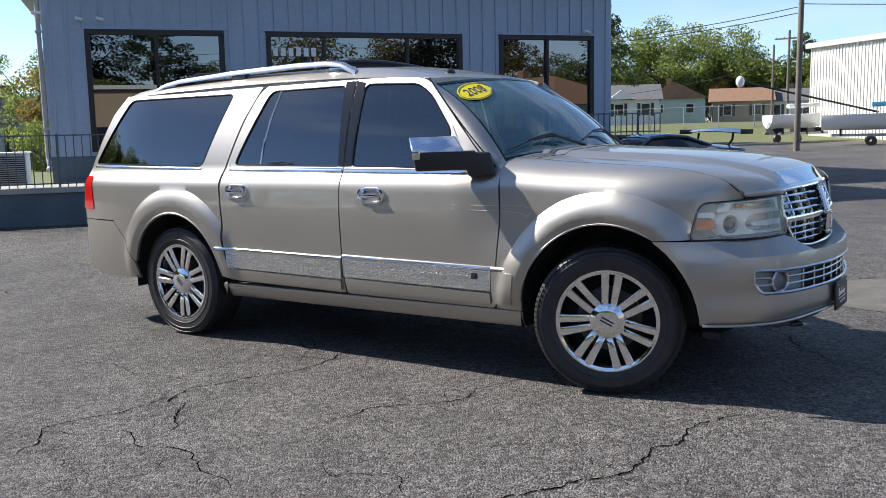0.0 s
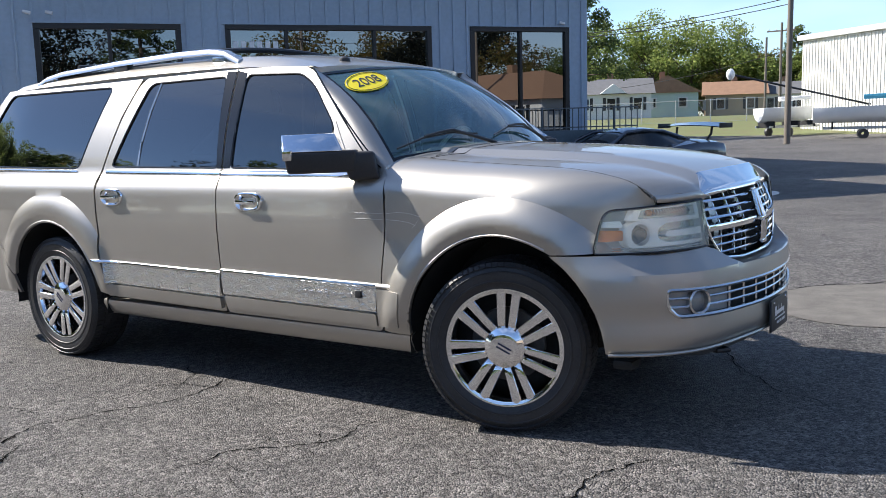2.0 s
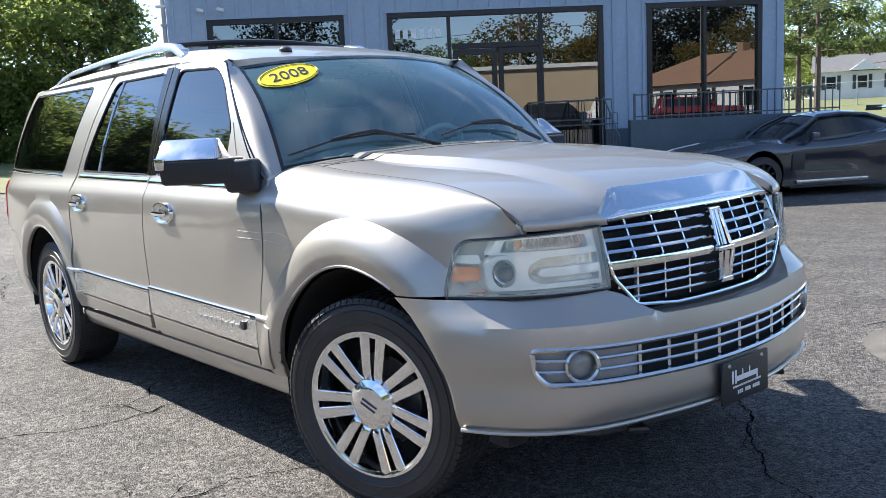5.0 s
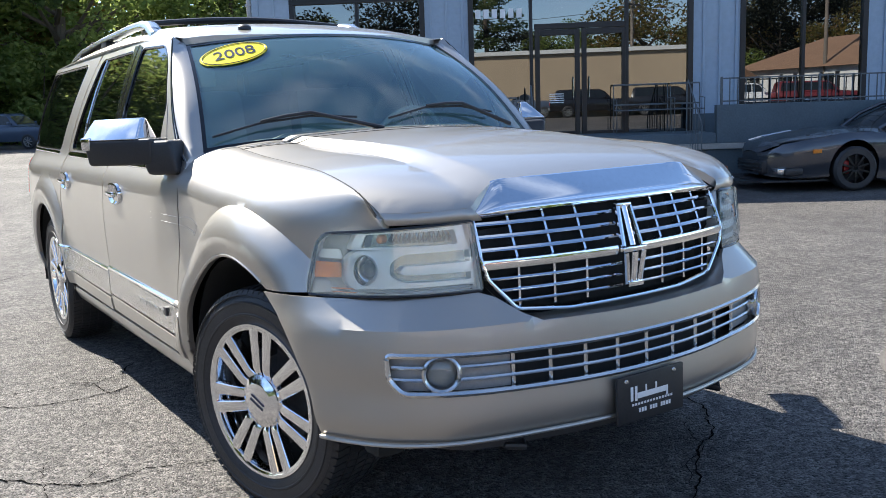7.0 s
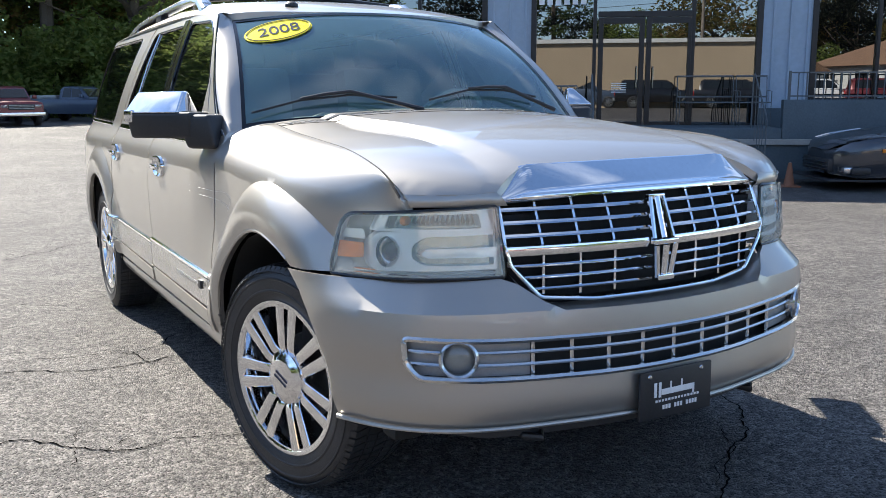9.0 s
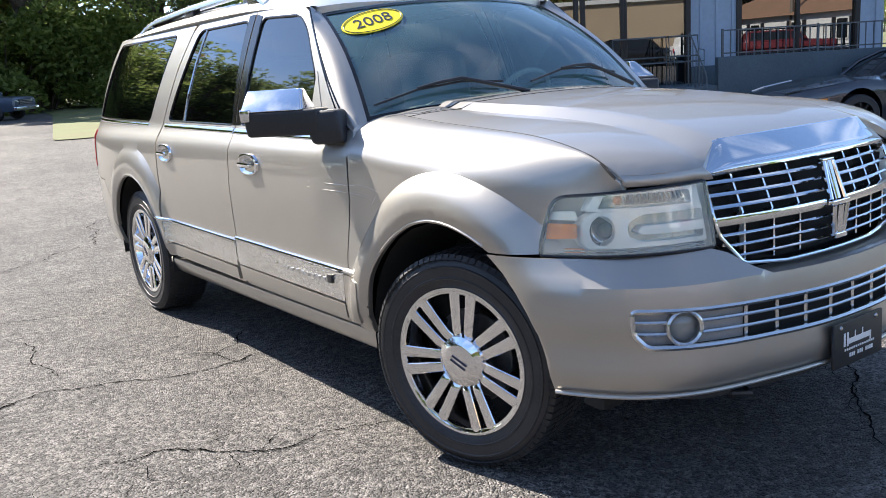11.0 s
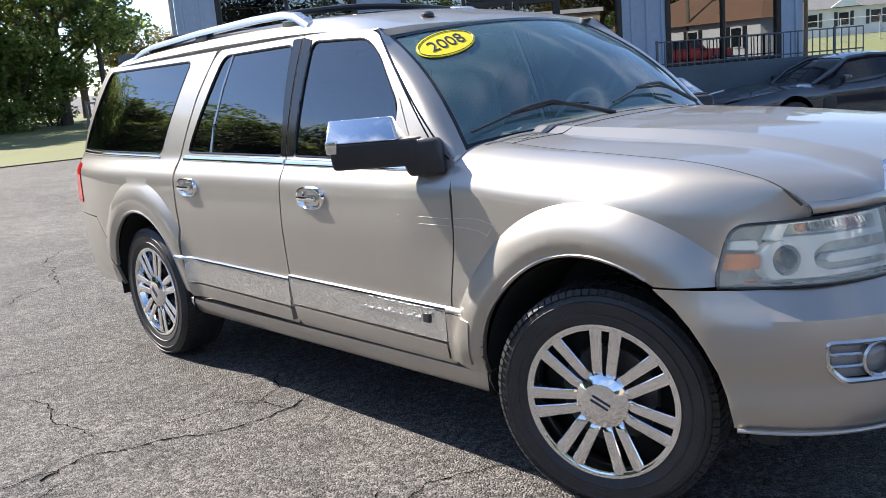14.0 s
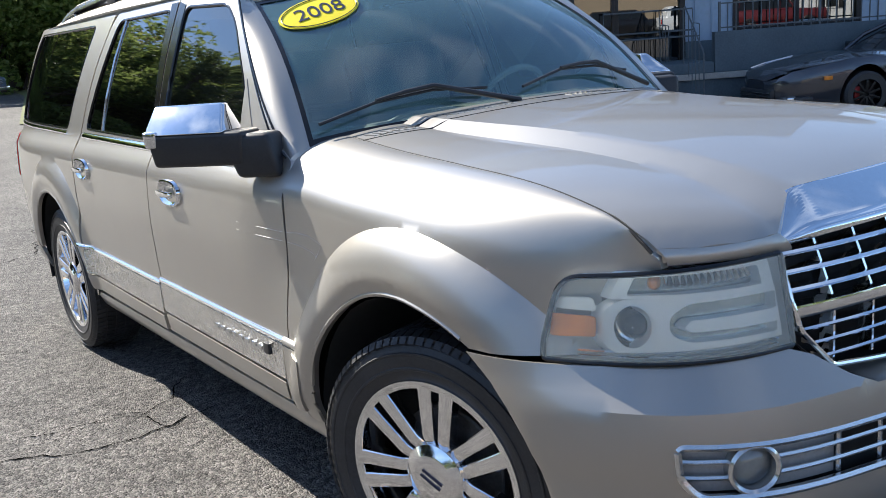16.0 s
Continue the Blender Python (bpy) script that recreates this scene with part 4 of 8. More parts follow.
for sg in (-1, 1):
    shape = rounded([(sg * 0.535, 0.816), (sg * 1.135, 0.812), (sg * 1.135, 0.85), (sg * 1.095, 0.990), (sg * 0.556, 1.013)], [0.01, 0.012, 0.02, 0.05, 0.01])
    bm = sheet(shape, lambda s, z: lamp_at(s, z, -0.045), 0.04, inward=(-1, 0, 0))
    lamp = part("headlamp", bm, REFLECTOR, suv, "clear headlamp brightened by its lens haze, with amber side marker")
    rim = dense(shape, 0.03)
    bm = bmesh.new()
    for a, b in zip(rim, rim[1:] + rim[:1]):
        bm.faces.new([bm.verts.new(p) for p in (lamp_at(*a, -0.045), lamp_at(*b, -0.045), lamp_at(*b, 0.0), lamp_at(*a, 0.0))])
    bmesh.ops.remove_doubles(bm, verts=bm.verts, dist=1e-5)
    part("lamp_housing", bm, REFLECTOR, lamp)
    bm = bmesh.new()
    tube(bm, [lamp_at(s, z, 0.001) for s, z in rim], 0.006, 6, closed=True)
    part("lamp_seal", bm, GLOSS_BLACK, lamp)
    part("lens", sheet(shape, lambda s, z: lamp_at(s, z, 0.002 + 0.012 * smooth((z - 0.80) / 0.05)), 0.04, inward=(-1, 0, 0)), LENS, lamp, "clear lens, slightly clouded, with whitish haze put in to brighten the lamp").visible_shadow = False
    def inset(name, line, depth, mat, holes=(), lip=0.0, label=""):
        """A piece inside the lamp: its outline by length along the front and height, set back from the lens."""
        return part(name, sheet([(sg * p, q) for p, q in line], lambda u, v: lamp_at(u, v, depth), 0.02, [[(sg * p, q) for p, q in h] for h in holes], lip, (-1, 0, 0)), mat, lamp, label)

    def turned(name, sc, zc, depth, profile, mat):
        c = lamp_at(sg * sc, zc, depth)
        nrm = (front_at(sg * sc, zc, 1.0) - front_at(sg * sc, zc, 0.0)).normalized()
        bm = bmesh.new()
        lathe(bm, profile, 30, "Z", Matrix.Translation(c) @ nrm.to_track_quat("Z", "Y").to_matrix().to_4x4())
        return part(name, bm, mat, lamp)

    def spot(sc, zc, r, n=26):
        return [(sc + r * math.cos(math.tau * i / n), zc + r * math.sin(math.tau * i / n)) for i in range(n)]

    inset("amber_marker", rounded([(1.012, 0.866), (1.116, 0.862), (1.110, 0.910), (1.012, 0.908)], 0.006), -0.005, AMBER, lip=0.006, label="amber marker")
    capsule = rounded([(0.565, 0.850), (0.800, 0.850), (0.845, 0.870), (0.845, 0.905), (0.800, 0.930), (0.565, 0.934)], [0.008, 0.03, 0.02, 0.02, 0.03, 0.008])
    inset("lamp_mask", rounded([(0.552, 0.838), (0.98, 0.832), (1.004, 0.862), (1.004, 0.912), (0.965, 0.942), (0.566, 0.948)], [0.005, 0.04, 0.02, 0.03, 0.04, 0.005]), -0.012, REFLECTOR, [spot(0.930, 0.886, 0.044), capsule], 0.03)
    inset("lamp_recess", [(0.556, 0.845), (0.86, 0.845), (0.86, 0.938), (0.556, 0.938)], -0.036, SMOKED)
    inset("light_bar", rounded([(0.563, 0.872), (0.79, 0.872), (0.81, 0.882), (0.79, 0.897), (0.563, 0.900)], 0.006), -0.008, REFLECTOR, lip=0.027)
    turned("bowl", 0.930, 0.886, -0.02, [(0.046, 0.012), (0.044, 0.0), (0.040, -0.016), (0.018, -0.026), (0.001, -0.027)], CHROME)
    turned("projector", 0.930, 0.886, -0.028, [(0.031, -0.01), (0.029, 0.004), (0.021, 0.014), (0.010, 0.019), (0.001, 0.020)], FAR_GLASS)
    # turn signal chamber along the top
    window_line = rounded([(0.602, 0.953), (0.945, 0.951), (0.925, 0.988), (0.612, 0.994)], 0.008)
    inset("signal_frame", rounded([(0.570, 0.946), (0.985, 0.944), (0.955, 0.998), (0.584, 1.004)], 0.01), -0.008, REFLECTOR, [window_line], 0.025)
    inset("signal_recess", [(0.595, 0.948), (0.955, 0.946), (0.94, 0.994), (0.60, 0.998)], -0.040, SMOKED)
    turned("signal_bulb", 0.880, 0.972, -0.032, [(0.013, -0.01), (0.013, 0.010), (0.008, 0.018), (0.001, 0.020)], AMBER)
    for i in range(14):
        a, b = sg * (0.615 + 0.0175 * i), sg * (0.631 + 0.0175 * i)
        p = [lamp_at(a, 0.958, -0.038), lamp_at(b, 0.958, -0.038), lamp_at(b, 0.992, -0.038), lamp_at(a, 0.992, -0.038), lamp_at((a + b) / 2, 0.970, -0.014)]
        bm = bmesh.new()
        vs = [bm.verts.new(q) for q in p]
        for j in range(4):
            bm.faces.new((vs[j], vs[(j + 1) % 4], vs[4]))
        part("prism", bm, CHROME, lamp, smooth=False)
    # white hood over the marker, a dark slot, and a bright line along the bottom
    inset("marker_hood", rounded([(1.01, 0.918), (1.105, 0.920), (1.09, 0.944), (1.02, 0.946)], 0.008), -0.010, REFLECTOR, lip=0.010)
    inset("slot", rounded([(1.005, 0.957), (1.062, 0.956), (1.058, 0.974), (1.005, 0.976)], 0.004), -0.04, SMOKED, lip=0.01)
    for zz, rr in ((0.830, 0.0045), (0.820, 0.003)):
        bm = bmesh.new()
        tube(bm, [lamp_at(sg * (0.56 + 0.50 * i / 20), zz, -0.02) for i in range(21)], rr, 6)
        part("bright_line", bm, CHROME, lamp)


# main grille
def grille_at(y, z, out=0.0):
    return Vector((0.852 - 0.30 * y * y - 0.55 * max(0.0, z - 0.88) ** 1.2 + out, y, z))


def top_z(y):
    return 1.036 - 0.05 * y * y


grille = part("grille", sheet([(-0.498, 1.02), (-0.503, 0.90), (-0.489, 0.845), (-0.404, 0.752), (-0.235, 0.735), (0.235, 0.735), (0.404, 0.752), (0.489, 0.845), (0.503, 0.90), (0.498, 1.02), (0.235, 1.033), (-0.235, 1.033)],
                              lambda y, z: grille_at(y, z, -0.06), 0.05, inward=(-1, 0, 0)), DARK, suv, "chrome egg-crate grille with a dark core")
bm = bmesh.new()
edge = dense(rounded([(-0.498, 1.02), (-0.503, 0.90), (-0.489, 0.845), (-0.404, 0.752), (-0.235, 0.735), (0.235, 0.735), (0.404, 0.752), (0.489, 0.845), (0.503, 0.90), (0.498, 1.02), (0.235, 1.033), (-0.235, 1.033)], 0.015), 0.025)
tube(bm, [grille_at(y, z) for y, z in edge], 0.0065, 8, closed=True)
part("grille_frame", bm, CHROME, grille, "chrome surround")


def side_limit(z):
    return along([(0.735, 0.28), (0.752, 0.404), (0.80, 0.447), (0.845, 0.489), (0.90, 0.503), (1.03, 0.498)], z)


def flat_bar(bm, pts, h, d):
    """A bar of upright oblong section along points."""
    rings = [[bm.verts.new(p + Vector(o)) for o in ((-d, 0, h), (0, 0, h * 0.8), (0.004, 0, 0), (0, 0, -h * 0.8), (-d, 0, -h))] for p in pts]
    for a, b in zip(rings, rings[1:]):
        for k in range(5):
            bm.faces.new((a[k], a[(k + 1) % 5], b[(k + 1) % 5], b[k]))
    bm.faces.new(rings[0])
    bm.faces.new(rings[-1][::-1])


for z in (0.998, 0.962, 0.926, 0.842, 0.808, 0.774):
    for sg in (-1, 1):
        bm = bmesh.new()
        lim = side_limit(z) - 0.008
        flat_bar(bm, [grille_at(sg * (0.030 + (lim - 0.030) * i / 12), z, -0.006) for i in range(13)], 0.0068 if z > 0.9 else 0.0055, 0.03)
        part("grille_bar", bm, CHROME, grille)
for sg in (-1, 1):
    bm = bmesh.new()
    flat_bar(bm, [grille_at(sg * (0.05 + 0.450 * i / 12), 0.885, 0.002) for i in range(13)], 0.017, 0.03)
    part("grille_crossbar", bm, CHROME, grille)
    for i in range(1, 4):
        y = sg * (0.045 + 0.114 * i)
        for z0, z1 in ((0.90, top_z(y) - 0.012), (0.752 if abs(y) < 0.42 else 0.775, 0.87)):
            bm = bmesh.new()
            for w in (0,):
                p, q = grille_at(y, z0, -0.012), grille_at(y, z1, -0.012)
                vs = [bm.verts.new(v + Vector((dx, dy, 0))) for v in (p, q) for dx, dy in ((-0.03, -0.006), (0, -0.004), (0, 0.004), (-0.03, 0.006))]
                for k in range(4):
                    bm.faces.new((vs[k], vs[(k + 1) % 4], vs[4 + (k + 1) % 4], vs[4 + k]))
            part("grille_fin", bm, CHROME, grille, smooth=False)
# centre ornament: a tall narrow frame with one upright inside
badge = part("grille_ornament", boxed(0.856, 0.876, -0.048, 0.048, 0.877, 0.893, 0.004), CHROME, grille, "chrome upright ornament")
for z0, z1, w0, w1 in ((0.780, 0.876, 0.025, 0.037), (0.894, 1.012, 0.037, 0.025)):
    for k in (-1, 0, 1):
        bm = bmesh.new()
        lo, hi = grille_at(0, z0, 0.012), grille_at(0, z1, 0.020)
        tube(bm, [lo + Vector((0, k * w0, 0)), hi + Vector((0, k * w1, 0))], 0.0085 if k else 0.0105, 8)
        part("ornament_bar", bm, CHROME, badge)
for z, w in ((0.778, 0.031), (1.014, 0.031)):
    p = grille_at(0, z, 0.016)
    part("ornament_bar", boxed(p.x - 0.009, p.x + 0.009, -w, w, z - 0.008, z + 0.008, 0.003), CHROME, badge)


# chrome nose over the grille
def nose_at(y, t):
    low = grille_at(y, top_z(y) - 0.004, 0.012)
    a = abs(y)
    high = Vector((hood_front(a) - 0.002, y, hood_z(hood_front(a), a) + 0.004))
    if a > 0.40:
        inner, end = Vector((0.691, 0.40, hood_z(0.693, 0.40) + 0.004)), grille_at(0.5, top_z(0.5) + 0.010, 0.008)
        high = inner.lerp(end, (a - 0.40) / 0.10)
        high.y = y
    roll = 0.009 * math.exp(-((t - 0.10) / 0.10) ** 2) + 0.002 * math.sin(math.pi * t)
    return low.lerp(high, t) + Vector((roll, 0, roll * 0.7))


NOSE = [(-0.500, 0.0), (0.500, 0.0), (0.500, 1.0), (0.400, 1.0), (-0.400, 1.0), (-0.500, 1.0)]
part("bonnet_trim", sheet(NOSE, nose_at, 0.03, lip=0.02, inward=(-1, 0, -0.3), lines=[[(-0.47 + 0.94 * i / 24, q) for i in range(25)] for q in (0.05, 0.10, 0.17, 0.25)]), CHROME, suv, "chrome bonnet nose over the grille", angle=60)
# body-colour brows that close the gap between lamps, nose and bonnet
for sg in (-1, 1):
    bm = bmesh.new()
    rows = []
    for i in range(15):
        y = 0.512 + 0.228 * i / 14
        a = Vector((hood_front(y), sg * y, hood_z(hood_front(y), y)))
        b = lamp_at(sg * s_of(min(0.90, y + 0.05 * smooth((y - 0.5) / 0.2))), 1.013, 0.0)
        rows.append([bm.verts.new(a + (b - a) * k / 3 + Vector((0.008 * math.sin(math.pi * k / 3), 0, 0))) for k in range(4)])
    for a, b in zip(rows, rows[1:]):
        for k in range(3):
            bm.faces.new((a[k], a[k + 1], b[k + 1], b[k]))
    bmesh.ops.recalc_face_normals(bm, faces=bm.faces)
    part("bonnet_brow", bm, PAINT, suv)

# dark gap round the chrome nose
bm = bmesh.new()
line = [(-0.50, 0.0), (-0.50, 0.5)] + [(-0.50 + i / 24, 1.0) for i in range(25)] + [(0.50, 0.5), (0.50, 0.0)]
tube(bm, [nose_at(y, t) + Vector((-0.003, 0, -0.003)) for y, t in line], 0.0028, 5)
part("nose_seam", bm, DARK, suv)
# ledge of the bumper under the grille
bm = bmesh.new()
rows = []
for i in range(29):
    k = -1 + 2 * i / 28
    y = 0.48 * k
    zl = along([(0, 0.722), (0.28, 0.724), (0.375, 0.727), (0.425, 0.752), (0.48, 0.785)], abs(y))
    a = grille_at(y, along([(0.0, 0.733), (0.235, 0.736), (0.404, 0.752), (0.489, 0.84)], abs(y)) - 0.012, -0.03)
    b = bumper_at(math.copysign(s_of(abs(y)), y) if y else 0.0, zl) + Vector((-0.002, 0, 0.0))
    m = a.lerp(b, 0.55) + Vector((0, 0, -0.006))
    rows.append([bm.verts.new(p) for p in (a, m, b)])
for a, b in zip(rows, rows[1:]):
    for k in range(2):
        bm.faces.new((a[k], a[k + 1], b[k + 1], b[k]))
bmesh.ops.recalc_face_normals(bm, faces=bm.faces)
part("bumper_ledge", bm, PAINT, suv)

# dealer plate, unlettered
plate = part("dealer_plate", boxed(0.937, 0.949, -0.155, 0.125, 0.375, 0.522, 0.006), BLACK, suv, "black dealer plate with white script bars")
for y0, y1, z0, z1 in ((-0.104, -0.093, 0.442, 0.486), (-0.086, -0.076, 0.440, 0.486), (-0.075, 0.052, 0.446, 0.464), (-0.042, -0.036, 0.464, 0.484), (0.000, 0.007, 0.464, 0.484), (0.046, 0.054, 0.434, 0.464)):
    part("plate_print", boxed(0.9495, 0.9505, y0, y1, z0, z1, 0.0004), WHITE_INK, plate, "white stroke in place of script")
for k in range(14):
    part("plate_print", boxed(0.9495, 0.9505, -0.098 + 0.0125 * k, -0.090 + 0.0125 * k, 0.426, 0.433), WHITE_INK, plate)
for k in (0, 1, 2, 4, 5, 6, 8, 9, 10, 11):
    part("plate_print", boxed(0.9495, 0.9505, -0.070 + 0.0115 * k, -0.062 + 0.0115 * k, 0.402, 0.415), WHITE_INK, plate)
for y in (-0.12, 0.08):
    bm = bmesh.new()
    lathe(bm, [(0.008, 0.9495), (0.006, 0.953), (0.0005, 0.954)], 10, "X", Matrix.Translation((0, y, 0.506)))
    part("screw", bm, SATIN, plate)
# ---- windscreen, pillars, cabin ----
def screen_at(u, t):
    """u across (-1 right .. 1 left), t from cowl to roof."""
    lo = Vector((-0.53 - 0.125 * u * u, 0.832 * u, 1.225 - 0.034 * u ** 4))
    hi = Vector((-1.10 - 0.13 * u * u, 0.678 * u, 1.712 - 0.046 * u * u))
    p = lo.lerp(hi, t)
    return p + Vector((0.03, 0, 0.035)) * math.sin(math.pi * t)


part("windscreen", sheet([(-1, 0), (1, 0), (1, 1), (-1, 1)], screen_at, 0.08, inward=(-1, 0, -0.5)), SCREEN_GLASS, suv, "greenish windscreen with dirt and glare put in as teal haze").visible_shadow = False
bm = bmesh.new()
edge = dense([(-0.985, 0.01), (0.985, 0.01), (0.985, 0.985), (-0.985, 0.985)], 0.05)
rings = []
for (u, t) in edge:
    rings.append((bm.verts.new(screen_at(u, t) + Vector((0.002, 0, 0.003))), bm.verts.new(screen_at(u * 0.968, 0.5 + (t - 0.5) * 0.94) + Vector((0.002, 0, 0.003)))))
for i in range(len(rings)):
    a, b = rings[i], rings[(i + 1) % len(rings)]
    bm.faces.new((a[0], b[0], b[1], a[1]))
part("windscreen_border", bm, GLOSS_BLACK, suv, "black band round the windscreen")
for sg in (-1, 1):
    # pillar from the cowl to the roof, body colour outside
    bm = bmesh.new()
    rows = []
    for i in range(17):
        t = i / 16
        inner = screen_at(sg * 0.972, t) + Vector((0.002, 0, 0.005))
        x = along([(0, -0.655), (0.14, -0.768), (0.35, -0.870), (0.6, -1.015), (1, -1.225)], t)
        z = along([(0, 1.165), (0.14, 1.240), (0.35, 1.350), (0.6, 1.50), (1, 1.70)], t)
        outer = Vector((x + 0.006, sg * (side_y(x, z) - 0.006 * smooth((1.26 - z) / 0.08)), z + 0.004))
        corner = inner.lerp(outer, 0.32)
        corner.y = inner.y * 0.25 + outer.y * 0.75
        line = [inner - Vector((0.02, 0, 0.02)), inner, inner.lerp(corner, 0.55) + Vector((0.004, sg * 0.001, 0.003)), corner, corner.lerp(outer, 0.5) + Vector((0, sg * 0.004, 0.001)), outer, outer + Vector((0, -sg * 0.03, -0.02))]
        rows.append([bm.verts.new(p) for p in line])
    rows.append([bm.verts.new(v.co + Vector((-0.07, -sg * 0.015, 0.0))) for v in rows[-1]])
    rows.insert(0, [bm.verts.new(v.co + Vector((0.010, -sg * 0.014, -0.035))) for v in rows[0]])
    for a, b in zip(rows, rows[1:]):
        for k in range(6):
            bm.faces.new((a[k], a[k + 1], b[k + 1], b[k]))
    bmesh.ops.recalc_face_normals(bm, faces=bm.faces)
    part("pillar", bm, PAINT, suv)
    # roof side gutter joins the doors' top to the roof
    bm = bmesh.new()
    rows = []
    for i in range(31):
        x = -4.13 + 2.905 * i / 30
        z1 = 1.733 if x < -1.75 else 1.733 - 0.035 * smooth((x + 1.75) / 0.5)
        low = Vector((x, sg * side_y(x, z1), z1))
        top = roof_at(x, sg * along([(-4.10, 0.665), (-3.7, 0.70), (-1.75, 0.70), (-1.45, 0.685), (-1.22, 0.668)], x))
        rows.append([bm.verts.new(p) for p in (low + Vector((0, -sg * 0.02, -0.01)), low, low.lerp(top, 0.5) + Vector((0, sg * 0.006, 0.006)), top + Vector((0, -sg * 0.004, 0.002)))])
    for a, b in zip(rows, rows[1:]):
        for k in range(3):
            bm.faces.new((a[k], a[k + 1], b[k + 1], b[k]))
    bmesh.ops.recalc_face_normals(bm, faces=bm.faces)
    part("roof_side", bm, PAINT, suv)
# cowl and vents at the foot of the screen
bm = bmesh.new()
rows = []
for i in range(21):
    u = -1 + 2 * i / 20
    a = screen_at(u, 0.0) + Vector((-0.02, 0, -0.006))
    x = -0.655 + 0.04 * (1 - u * u)
    b = Vector((x + 0.015, 0.78 * u, hood_z(x, 0.79 * u) - 0.018))
    rows.append([bm.verts.new(p) for p in (a, b)])
for a, b in zip(rows, rows[1:]):
    bm.faces.new((a[0], a[1], b[1], b[0]))
bmesh.ops.recalc_face_normals(bm, faces=bm.faces)
part("cowl", bm, BLACK, suv)

# rear end
bm = bmesh.new()
rows = []
for i in range(15):
    z = 0.80 + 0.94 * i / 14
    x = along([(0.80, -4.52), (1.15, -4.50), (1.60, -4.28), (1.74, -4.13)], z)
    w = side_y(x, min(z, 1.733)) - 0.002
    rows.append([bm.verts.new((x - 0.09 * (1 - (k / 6) ** 2) * 1.0, w * k / 6, z)) for k in range(-6, 7)])
for a, b in zip(rows, rows[1:]):
    for k in range(12):
        bm.faces.new((a[k], a[k + 1], b[k + 1], b[k]))
bmesh.ops.recalc_face_normals(bm, faces=bm.faces)
part("tailgate", bm, PAINT, suv)
part("rear_bumper", boxed(-4.62, -4.44, -0.835, 0.835, 0.37, 0.795, 0.085), PAINT, suv)
for sg in (-1, 1):
    lamp = rounded([(-4.525, 0.875), (-4.35, 0.875), (-4.40, 1.13), (-4.505, 1.135)], 0.02)
    bm = sheet(lamp, lambda u, v: side_at(u, v) + Vector((0, -0.006, 0)), 0.03, lip=0.02)
    if sg > 0:
        bmesh.ops.scale(bm, vec=(1, -1, 1), verts=bm.verts)
        bmesh.ops.reverse_faces(bm, faces=bm.faces)
    tail = part("tail_lamp", bm, TAIL_RED, suv, "red ribbed tail lamp")

# cabin
bm = bmesh.new()
box(bm, -4.3, -0.75, -0.84, 0.84, 1.08, 1.12)
part("cabin_floor", bm, DASH, suv, smooth=False)
bm = bmesh.new()
box(bm, -1.02, -0.66, -0.76, 0.76, 1.10, 1.205, 0.05)
part("dashboard", bm, DASH, suv, "dark dashboard behind the windscreen")
part("headliner", sheet([(-4.0, -0.64), (-1.35, -0.62), (-1.35, 0.62), (-4.0, 0.64)], lambda x, y: roof_at(x, y) - Vector((0, 0, 0.045)), 0.2, inward=(0, 0, 1)), CABIN, suv)
for x, ys in ((-1.75, (-0.40, 0.40)), (-2.75, (-0.42, 0.42))):
    for y in ys:
        seat = part("seat", boxed(x - 0.15, x + 0.30, y - 0.25, y + 0.25, 1.08, 1.18, 0.05), CABIN, suv, "grey leather seat")
        part("backrest", boxed(-0.08, 0.08, -0.25, 0.25, 0, 0.36, 0.06, Matrix.Translation((x - 0.15, y, 1.13)) @ pose(0, 0, 0, 0, -12, 0)), CABIN, seat)
        part("headrest", boxed(-0.05, 0.05, -0.13, 0.13, 0.40, 0.56, 0.04, Matrix.Translation((x - 0.15, y, 1.10)) @ pose(0, 0, 0, 0, -12, 0)), CABIN, seat)
bm = bmesh.new()
tube(bm, [Matrix.Translation((-1.12, 0.40, 1.19)) @ pose(0, 0, 0, 0, -62, 0) @ Vector((0.18 * math.cos(a), 0.18 * math.sin(a), 0)) for a in [math.tau * i / 28 for i in range(28)]], 0.014, 8, closed=True)
box(bm, -0.05, 0.05, -0.17, 0.17, -0.012, 0.012, 0.008, Matrix.Translation((-1.12, 0.40, 1.19)) @ pose(0, 0, 0, 0, -62, 0))
part("steering_wheel", bm, CABIN, suv, "leather steering wheel")
